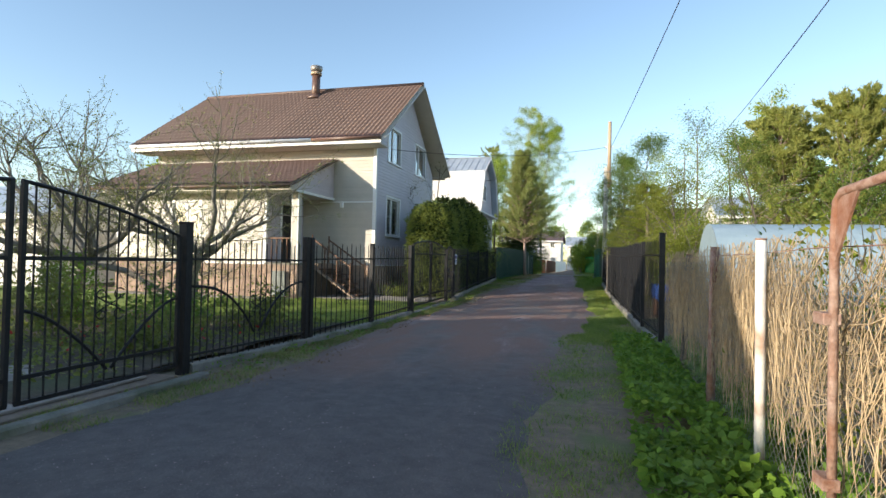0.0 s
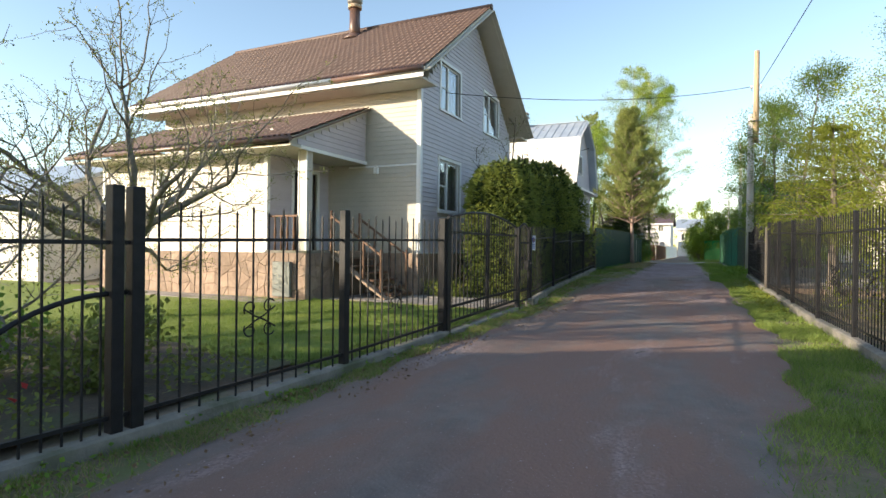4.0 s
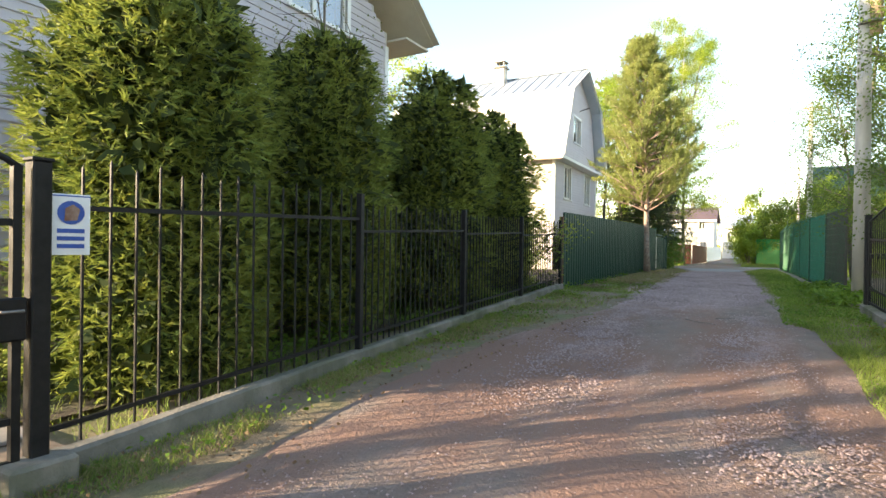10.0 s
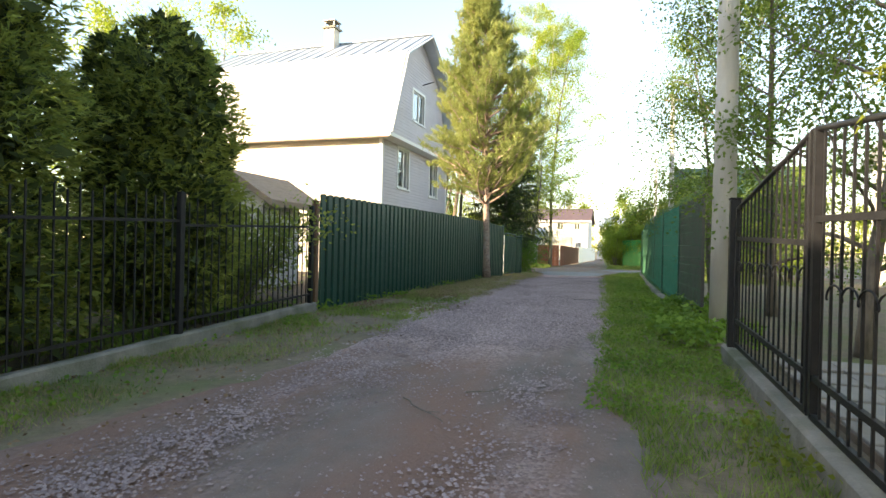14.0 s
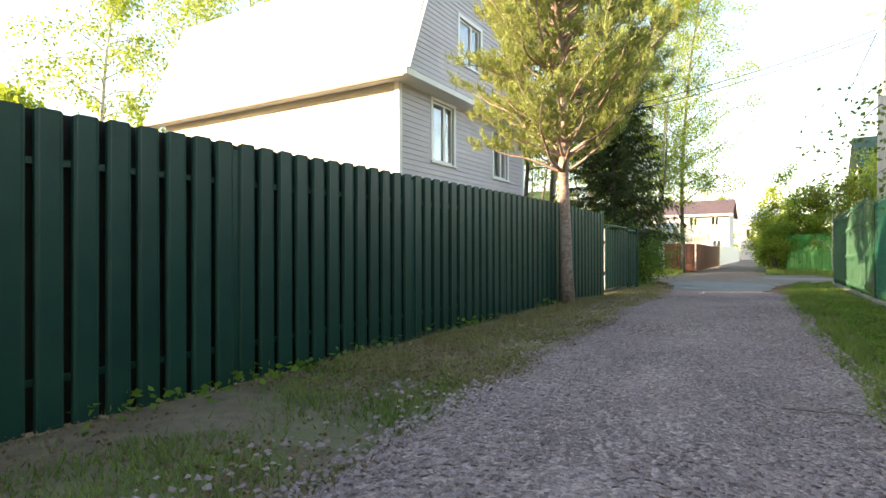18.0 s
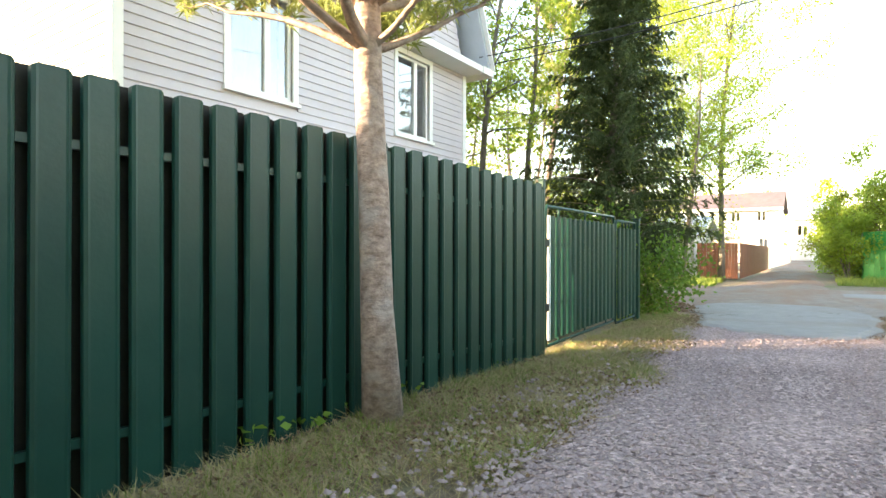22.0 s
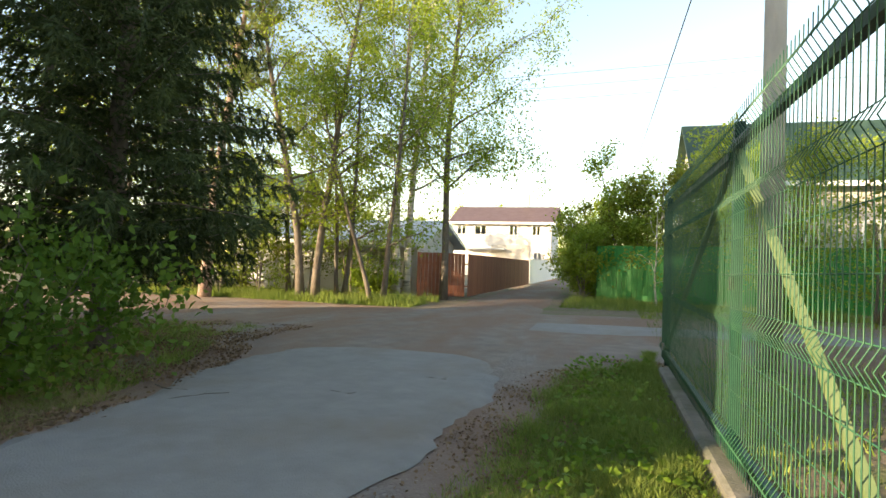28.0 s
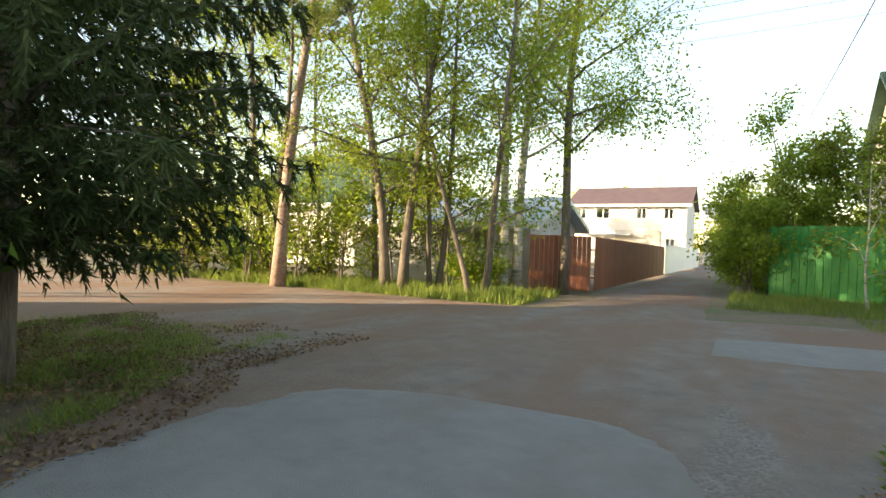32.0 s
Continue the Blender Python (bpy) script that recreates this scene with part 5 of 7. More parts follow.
def second_house():
    h = thing("gambrel_house", 0, 0, 0, "tall pale-sided house with a gambrel roof of light metal sheets", "house")
    X, XB, Y0, Y1 = -8.2, -16.5, 39.6, 46.5
    ZB, ZE, ZK, ZR = 2.55, 5.25, 8.3, 9.75
    YK0, YK1, YR = 40.6, 45.5, 43.05
    w1, w2, w3 = (40.98, 3.62, 41.98, 5.05), (44.3, 3.6, 45.25, 5.02), (42.3, 6.35, 43.5, 7.5)
    holes = [w1, w2, w3]
    wall = part("wall", wall_slab(bmesh.new(), "x", X, -0.3, Y0, Y1, 0.3, ZE, holes), M_SIDING_SKYLIT, h)
    bm = bmesh.new()
    def span(z):
        if z <= ZE:
            return Y0, Y1
        if z <= ZK:
            q = (z - ZE) / (ZK - ZE)
            return Y0 + (YK0 - Y0) * q, Y1 + (YK1 - Y1) * q
        q = (z - ZK) / (ZR - ZK)
        return YK0 + (YR - YK0) * q, YK1 + (YR - YK1) * q
    z = ZE
    while z < ZR - 0.05:
        t = min(z + 0.2, ZR)
        a, b = span(t)
        wall_slab(bm, "x", X, -0.3, a, b, z, t, holes)
        z = t
    part("gable", bm, M_SIDING_SKYLIT, h)
    part("wall", wall_slab(bmesh.new(), "y", Y0, 0.3, XB, X - 0.3, 0.3, ZE, []), M_SIDING, h)
    part("wall", wall_slab(bmesh.new(), "y", Y1, -0.3, XB, X - 0.3, 0.3, ZE, []), M_SIDING, h)
    part("wall", wall_slab(bmesh.new(), "x", XB, 0.3, Y0, Y1, 0.3, ZE, []), M_SIDING, h)
    part("floor_slab", B(XB + 0.3, Y0 + 0.3, 2.3, X - 0.3, Y1 - 0.3, 2.5), M_ROOM, h)
    part("floor_slab", B(XB + 0.3, Y0 + 0.3, 5.2, X - 0.3, Y1 - 0.3, 5.4), M_ROOM, h)
    part("partition", B(X - 2.6, Y0 + 0.3, 2.5, X - 2.5, Y1 - 0.3, 5.2), M_CURTAIN, h)
    part("partition", B(X - 2.6, YK0, 5.4, X - 2.5, YK1, 8.2), M_CURTAIN, h)
    grown = [(a - 0.09, b - 0.07, c + 0.09, d + 0.09) for a, b, c, d in holes]
    siding(wall, "x", X, 1, Y0 + 0.06, Y1 - 0.06, ZB, ZR - 0.3, grown, M_SIDING_SKYLIT, lambda z: tuple(v + s * 0.06 for v, s in zip(span(z), (1, -1))), step=0.12)
    south = part("south_cladding", B(XB, Y0 - 0.006, 0.6, X - 0.3, Y0 - 0.002, 0.7), M_SIDING, h)
    siding(south, "y", Y0, -1, XB, X - 0.06, ZB, ZE - 0.05, [], M_SIDING, step=0.12)
    for a in (Y0 - 0.03, Y1 - 0.09):
        part("corner_trim", B(X - 0.09, a, ZB, X + 0.035, a + 0.12, ZE), M_TRIM, h)
    # brick base behind the gate
    base = part("base_wall", B(X - 0.02, Y0, 0.3, X + 0.0, Y1, ZB - 0.12), M_MORTAR, h)
    for r in range(6):
        z = ZB - 0.12 - 0.085 * (r + 1)
        y = Y0 + (0.0 if r % 2 else 0.13)
        while y < Y1 - 0.26:
            part("brick", B(X - 0.0, y, z, X + 0.02, y + 0.25, z + 0.072), M_BRICK, base)
            y += 0.262
    part("garage_door", B(X, 42.6, 0.45, X + 0.03, 45.4, 1.95), M_WOOD, h, "brown garage door")
    for w in holes:
        window(h, "x", X, 1, w[0], w[1], w[2], w[3], 0.6, True)
    # roof
    o = 0.45
    out = [(Y0 - 0.35, ZE + 0.0), (YK0 - 0.06, ZK + 0.05), (YR, ZR + 0.08), (YK1 + 0.06, ZK + 0.05), (Y1 + 0.35, ZE + 0.0), (Y1 + 0.28, ZE - 0.08), (YK1 - 0.05, ZK - 0.06), (YR, ZR - 0.05), (YK0 + 0.05, ZK - 0.06), (Y0 - 0.28, ZE - 0.08)]
    roof = part("roof", prism(bmesh.new(), out, "x", XB - o, X + o), M_ZINC, h)
    part("eave_band", prism(bmesh.new(), [(Y0 - 0.4, ZE - 0.12), (Y0 - 0.4, ZE + 0.02), (Y0, ZE + 0.02), (Y0, ZE - 0.12)], "x", XB - o, X + o + 0.03), M_TRIM, roof)
    part("eave_band", prism(bmesh.new(), [(Y1, ZE - 0.12), (Y1, ZE + 0.02), (Y1 + 0.4, ZE + 0.02), (Y1 + 0.4, ZE - 0.12)], "x", XB - o, X + o + 0.03), M_TRIM, roof)
    part("belt_eave", prism(bmesh.new(), [(X + 0.0, ZE - 0.12), (X + o, ZE - 0.1), (X + o, ZE + 0.02), (X + 0.0, ZE + 0.1)], "y", Y0 - 0.39, Y1 + 0.39), M_TRIM, roof)
    k = 0
    while XB - o + k * 1.1 < X + o - 0.05:
        a = XB - o + k * 1.1
        part("slope_sheet", prism(bmesh.new(), [(Y0 - 0.36, ZE - 0.0), (YK0 - 0.075, ZK + 0.05), (YK0 - 0.095, ZK + 0.06), (Y0 - 0.38, ZE + 0.01)], "x", a + 0.003, min(a + 1.097, X + o)), M_WHITEWALL, roof)
        k += 1
    part("eave_line", B(XB - o + 0.01, Y0 - 0.42, ZE - 0.17, X + o - 0.02, Y0 - 0.36, ZE - 0.125), M_WOOD, roof)
    x = XB - o + 0.1
    while x < X + o:
        for (ya, za), (yb, zb) in (((YK0 - 0.06, ZK + 0.07), (YR, ZR + 0.1)),):
            part("seam", beam(bmesh.new(), (x, ya, za), (x, yb, zb), 0.02, 0.03), M_ZINC, roof)
        x += 0.52
    part("ridge_cap", beam(bmesh.new(), (XB - o, YR, ZR + 0.1), (X + o, YR, ZR + 0.1), 0.2, 0.04), M_ZINC, roof)
    for a, b in (((Y0 - 0.35, ZE), (YK0 - 0.06, ZK)), ((YK0 - 0.06, ZK), (YR, ZR)), ((YR, ZR), (YK1 + 0.06, ZK)), ((YK1 + 0.06, ZK), (Y1 + 0.35, ZE))):
        part("verge_trim", beam(bmesh.new(), (X + o + 0.01, *a), (X + o + 0.01, *b), 0.03, 0.16, (1, 0, 0)), M_TRIM, roof)
    ch = part("chimney", B(-12.2, 42.4, 9.0, -11.75, 42.85, 10.3, 0.01), M_BRICK, h)
    part("cap", B(-12.28, 42.32, 10.3, -11.67, 42.93, 10.37), M_CONCRETE, ch)
    for q in ((-12.2, 42.4), (-11.8, 42.8), (-12.2, 42.8), (-11.8, 42.4)):
        part("cap_leg", B(q[0], q[1], 10.37, q[0] + 0.05, q[1] + 0.05, 10.6), M_WIRE, ch)
    part("cowl", B(-12.25, 42.35, 10.6, -11.7, 42.9, 10.64), M_WIRE, ch)
    part("lamp_arm", T([(X + 0.02, 43.3, 7.95), (X + 0.5, 43.3, 8.05)], 0.02), M_CABLE, h)
    return h


first_house()
second_house()


def far_house(x0, x1, y0, y1, zb, ze, zr, wall_m, roof_m, label, axis="x", wins=(), name="house", face="y"):
    """A plain gabled house with window openings on its near wall."""
    h = thing(name, 0, 0, 0, label, "house")
    part("wall", wall_slab(bmesh.new(), "y", y0, 0.25, x0, x1, zb, ze, wins), wall_m, h)
    part("wall", wall_slab(bmesh.new(), "y", y1, -0.25, x0, x1, zb, ze, []), wall_m, h)
    for a, d in ((x0, 0.25), (x1, -0.25)):
        part("wall", wall_slab(bmesh.new(), "x", a, d, y0 + 0.25, y1 - 0.25, zb, ze, []), wall_m, h)
    if axis == "x":
        ym = (y0 + y1) / 2
        for a in (x0, x1 - 0.2):
            part("gable", prism(bmesh.new(), [(y0, ze), (y1, ze), (ym, zr)], "x", a, a + 0.2), wall_m, h)
        part("roof", prism(bmesh.new(), [(y0 - 0.5, ze - 0.15), (ym, zr), (y1 + 0.5, ze - 0.15), (y1 + 0.5, ze), (ym, zr + 0.15), (y0 - 0.5, ze)], "x", x0 - 0.4, x1 + 0.4), roof_m, h)
        part("fascia", B(x0 - 0.4, y0 - 0.53, ze - 0.2, x1 + 0.4, y0 - 0.5, ze + 0.01), M_TRIM, h)
    else:
        xm = (x0 + x1) / 2
        for a in (y0, y1 - 0.2):
            part("gable", prism(bmesh.new(), [(x0, ze), (x1, ze), (xm, zr)], "y", a, a + 0.2), wall_m, h)
        part("roof", prism(bmesh.new(), [(x0 - 0.5, ze - 0.15), (xm, zr), (x1 + 0.5, ze - 0.15), (x1 + 0.5, ze), (xm, zr + 0.15), (x0 - 0.5, ze)], "y", y0 - 0.4, y1 + 0.4), roof_m, h)
    for w in wins:
        window(h, "y", y0, -1, w[0], w[1], w[2], w[3], 0.5, False)
    return h


# white two-storey house with a dull red roof beyond the crossroad
wh = far_house(-14.75, -5.35, 96.0, 104.0, 0.2, 5.3, 7.0, M_WHITEWALL, M_REDROOF, "long white two-storey house with dull red roof", wins=((-14.3, 4.1, -13.45, 4.98), (-12.55, 4.1, -11.45, 4.98), (-9.2, 4.1, -8.45, 4.98), (-7.05, 4.1, -6.35, 4.98), (-6.9, 1.6, -6.2, 2.5)), name="white_house")
part("lower_storey", B(-10.9, 95.9, 0.2, -7.3, 95.98, 3.15), M_BRICK, wh, "pale brick ground floor")
part("canopy", B(-13.5, 95.0, 2.7, -9.5, 95.9, 2.8), M_ZINC, wh)
part("chimney", B(-8.4, 99.5, 7.2, -7.9, 100.0, 8.4), M_BRICK, wh)
# low pale shed behind the birches
far_house(-12.5, -6.5, 61.9, 66.5, 0.3, 2.15, 2.9, M_WHITEWALL, M_ZINC, "low pale shed with a grey roof behind trees", name="shed", wins=((-8.3, 1.3, -7.6, 1.9),))
far_house(-24.0, -16.5, 68.0, 75.0, 0.3, 3.2, 6.0, M_WHITEWALL, M_GREENROOF, "pale cottage with dark green roof behind trees", name="cottage", wins=((-19.8, 1.4, -18.6, 2.6),))
far_house(-9.2, -8.0, 33.0, 34.4, 0.4, 2.42, 2.95, M_WHITEWALL, M_WOOD, "small pale garden shed with a brown gable roof", axis="y", name="garden_shed")
# house with a green roof beyond the mesh gate
far_house(3.5, 13.0, 70.0, 78.0, 0.3, 5.2, 8.5, M_BRICK, M_GREENROOF, "pale brick house with steep dark green roof", name="brick_house", wins=((6.2, 2.0, 7.4, 3.6), (9.5, 2.0, 10.7, 3.6)))
far_house(-5.0, -1.0, 112.0, 120.0, 0.2, 5.0, 6.8, M_WHITEWALL, M_ZINC, "pale house with a grey roof at the lane's end", name="grey_roof_house", wins=((-4.4, 3.0, -3.4, 4.2), (-2.6, 3.0, -1.6, 4.2)))
far_house(9.0, 14.0, 42.0, 49.0, 0.2, 5.0, 6.6, M_WHITEWALL, M_ZINC, "pale cottage behind leafy gardens", name="cottage", wins=((10.0, 3.0, 11.2, 4.2),))
far_house(-30.0, -21.5, 17.0, 24.0, -0.1, 3.0, 4.6, M_WHITEWALL, M_ZINC, "long low pale neighbouring house", name="cottage", wins=((-29.0, 1.4, -27.6, 2.7), (-25.5, 1.4, -24.0, 2.7)))
# unseen house added behind the walk's start, towards the sun, to shade the lane
far_house(-20.1, -13.4, -10.8, -3.2, -0.1, 4.7, 8.3, M_SIDING, M_TILE, "unseen two-storey cream house with brown roof, added to shade the lane", name="house_behind", axis="x", wins=((-18.5, 1.6, -17.2, 3.0), (-15.8, 1.6, -14.5, 3.0)))

# ---- plants ----
def branch(rng, p, d, length, segs, droop, wob):
    """A wandering polyline from p along d."""
    pts = [p]
    step = length / segs
    d = d / np.linalg.norm(d)
    for _ in range(segs):
        d = d + rng.normal(0, wob, 3) + np.array([0, 0, droop / segs])
        d = d / np.linalg.norm(d)
        pts.append(pts[-1] + d * step)
    return np.array(pts)


def ways(pts):
    return unit(np.gradient(pts, axis=0))


def broad_tree(name, x, y, h, r, bark, leaf, label, seed, trunk_r=0.12, base=0.3, limbs=16, leaves=9000, leaf_size=0.06, droop=0.2, lean=(0, 0), stems=1, shape=1.0, up=0.9, clump=0.22, weep=0.0, group="", category="tree", twigs=5, z=None):
    """A trunk with limbs, and a crown of loose small leaves round the twigs."""
    rng = np.random.default_rng(seed)
    t = thing(name, x, y, (G(y) if z is None else z) - 0.05, label, category, group)
    tips, tdir = [], []
    wood = bmesh.new()
    trunk = bmesh.new()
    for s in range(stems):
        a0 = rng.uniform(0, 6.28)
        off = np.array([math.cos(a0), math.sin(a0), 0]) * (0.0 if stems == 1 else 0.12 + 0.1 * rng.random())
        hh = h * (1.0 if s == 0 else rng.uniform(0.7, 0.97))
        d0 = np.array([lean[0], lean[1], 1.0]) + (off * 1.1 if stems > 1 else 0)
        tr = branch(rng, off, d0, hh, 12, 0.25, 0.035)
        rad = np.linspace(1, 0.12, 13) ** 0.9 * trunk_r * (1.0 if s == 0 else 0.8)
        rad[0] *= 1.3
        tube(trunk, tr, list(rad), 10)
        nl = max(4, limbs // stems)
        for k in range(nl):
            f = base + (0.98 - base) * (k + rng.random() * 0.7) / nl
            i = min(11, int(f * 12))
            p = tr[i] + (tr[i + 1] - tr[i]) * (f * 12 - i)
            az = k * 2.4 + rng.uniform(-0.5, 0.5) + s
            q = (f - base) / (1 - base)
            env = r * (math.sin(math.pi * min(1, 0.12 + q * 0.88) ** (0.75 * shape)) * 0.85 + 0.22) * rng.uniform(0.7, 1.15)
            dd = np.array([math.cos(az), math.sin(az), up * (0.5 + q)])
            b = branch(rng, p, dd, env * 1.1, 6, -droop, 0.12)
            r0 = max(0.012, rad[i] * 0.42)
            tube(wood, b, list(np.linspace(r0, 0.006, 7)), 5)
            for m in range(twigs):
                j = rng.integers(2, 7)
                tw = branch(rng, b[j], unit(b[j] - b[j - 1]) + rng.normal(0, 0.75, 3), env * rng.uniform(0.25, 0.5), 4, -droop * 1.5 - weep, 0.2)
                tube(wood, tw, list(np.linspace(0.008, 0.003, 5)), 3, cap=False)
                tips.append(tw[1:])
                tdir.append(ways(tw)[1:])
            tips.append(b[3:])
            tdir.append(ways(b)[3:])
    part("trunk", trunk, bark, t)
    part("limb_wood", wood, bark, t)
    tips, tdir = np.concatenate(tips), np.concatenate(tdir)
    idx = rng.integers(0, len(tips), leaves)
    c = tips[idx] + rng.normal(0, clump, (leaves, 3)) * np.array([1, 1, 0.8]) + np.array([0, 0, -0.5 * weep]) * rng.random((leaves, 1))
    part("crown", quads_mesh("crown", leaf_quads(rng, c, tdir[idx], leaf_size * 1.5, leaf_size, 1.0, -0.5 - weep), leaf), None, t)
    return t


def spruce_tree(x, y, h, r, label, seed, whorls=25, per=9, needles=25, nlen=0.085, nwid=0.019, leaf=None, low=0.07):
    """A spruce: layered hanging branches, each a fan of drooping shoots set with needles."""
    rng = np.random.default_rng(seed)
    t = thing("spruce", x, y, G(y) - 0.05, label, "tree")
    trunk, wood = bmesh.new(), bmesh.new()
    tr = branch(rng, np.zeros(3), np.array([0, 0, 1.0]), h, 12, 0.3, 0.01)
    tube(trunk, tr, list(np.linspace(1.15, 0.08, 13) * 0.14), 12)
    cs, ds = [], []
    for k in range(whorls):
        q = (k / whorls) ** 1.15
        f = low + (0.99 - low) * q
        i = min(11, int(f * 12))
        p = tr[i] + (tr[i + 1] - tr[i]) * (f * 12 - i)
        for m in range(per):
            az = 2 * math.pi * m / per + k * 1.1 + rng.uniform(-0.3, 0.3)
            ln = r * ((1 - q) ** 0.7 + 0.04) * rng.uniform(0.72, 1.1) * min(1.0, 0.72 + 3 * q)
            b = branch(rng, p, np.array([math.cos(az), math.sin(az), 0.32 + 0.3 * q]), ln, 12, -0.62 + max(0.0, 0.25 - 2 * q), 0.03)
            b[-4:, 2] += np.linspace(0.01, 0.06, 4) * ln
            tube(wood, b[::2], list(np.linspace(max(0.008, 0.012 * ln), 0.003, 7)), 3, cap=False)
            dirs = ways(b)
            side = unit(np.cross(dirs, np.array([0, 0, 1.0])))
            for j in range(2, 13):
                for sgn in (-1, 0, 1):
                    sl = max(0.16, ln * 0.3 * (1.1 - j / 13) * rng.uniform(0.7, 1.25)) if sgn else 0.22 * rng.uniform(0.6, 1.4)
                    d = dirs[j] * 0.8 + side[j] * sgn + np.array([0, 0, rng.uniform(-0.8, 0.0) - (0.9 if sgn == 0 else 0.0)])
                    d = d / np.linalg.norm(d)
                    u = rng.random((needles, 1))
                    cs.append(b[j] + d * sl * u + np.array([0, 0, -0.35]) * sl * u * u)
                    ds.append(np.repeat(d[None], needles, 0))
    part("trunk", trunk, M_BARK, t)
    part("branch_wood", wood, M_BARK, t)
    cs, ds = np.concatenate(cs), np.concatenate(ds)
    cs[:, 2] = np.maximum(cs[:, 2], 0.25)
    part("needles", quads_mesh("needles", slim(leaf_quads(rng, cs, ds, nlen * 1.15, nwid * 1.4, 0.5, -0.2)), leaf or M_L_SPRUCE), None, t)
    return t


def needle_tree(name, x, y, h, r, bark, leaf, label, seed, trunk_r=0.15, base=0.12, whorls=26, per=7, droop=-0.35, needles=30, nlen=0.11, nwid=0.022, pine=False, category="tree", shoots=True, lean=(0, 0), cone=False):
    """A conifer: whorls of branches with side shoots, each set with flat needle blades."""
    rng = np.random.default_rng(seed)
    t = thing(name, x, y, G(y) - 0.05, label, category)
    tr = branch(rng, np.zeros(3), np.array([lean[0], lean[1], 1.0]), h, 12, 0.3, 0.012 if not pine else 0.025)
    rad = np.linspace(1, 0.1, 13) * trunk_r
    trunk, wood = bmesh.new(), bmesh.new()
    rad[0] *= 1.2
    tube(trunk, tr, list(rad), 12)
    cs, ds = [], []
    for k in range(whorls):
        f = base + (0.985 - base) * k / whorls
        i = min(11, int(f * 12))
        p = tr[i] + (tr[i + 1] - tr[i]) * (f * 12 - i)
        q = (f - base) / (1 - base)
        env = r * ((1 - q) ** 0.8 + 0.04) if not pine else r * (math.sin(math.pi * (0.18 + 0.8 * q)) ** 0.7 + 0.1)
        if cone:
            env = r * min(1.0, 0.7 + 1.5 * q) * ((1 - q) ** 0.8 + 0.05)
        for m in range(per):
            az = 2 * math.pi * m / per + k * 1.1 + rng.uniform(-0.35, 0.35)
            ln = env * rng.uniform(0.72, 1.12)
            dd = np.array([math.cos(az), math.sin(az), (0.1 if not pine else 0.35) + 0.45 * q])
            b = branch(rng, p, dd, ln, 7, droop, 0.05 if not pine else 0.12)
            b[-2:, 2] += 0.05 * ln
            tube(wood, b, list(np.linspace(max(0.01, 0.022 * ln), 0.004, 8)), 4, cap=False)
            dirs = ways(b)
            for j in range(1 if not pine else 3, 8):
                side = unit(np.cross(dirs[j], np.array([0, 0, 1.0])))
                for s in (-1, 1) if not pine else (-1, 1, 0):
                    sl = ln * 0.32 * (1 - 0.1 * j) * rng.uniform(0.7, 1.2) if not pine else 0.35 * rng.uniform(0.6, 1.3)
                    sh = branch(rng, b[j], dirs[j] * 0.8 + side * s + np.array([0, 0, -0.3 if not pine else 0.35]), max(sl, 0.12), 4, -0.5 if not pine else 0.4, 0.12)
                    if shoots:
                        tube(wood, sh, 0.003, 3, cap=False)
                    if pine:
                        cs.append(np.repeat(sh[2:], needles, 0))
                        ds.append(np.repeat(ways(sh)[2:], needles, 0))
                    else:
                        f2 = rng.random((needles, 1)) * 3.999
                        ii = f2.astype(int)[:, 0]
                        cs.append(sh[ii] + (sh[ii + 1] - sh[ii]) * (f2 - ii[:, None]))
                        ds.append(ways(sh)[ii])
    part("trunk", trunk, bark, t)
    part("branch_wood", wood, bark, t)
    cs, ds = np.concatenate(cs), np.concatenate(ds)
    cs = cs + rng.normal(0, 0.012 if not pine else 0.03, cs.shape)
    part("needles", quads_mesh("needles", slim(leaf_quads(rng, cs, ds, nlen * 1.15, nwid * 1.4, 0.55 if not pine else 0.8, -0.15 if not pine else 0.3)), leaf), None, t)
    return t


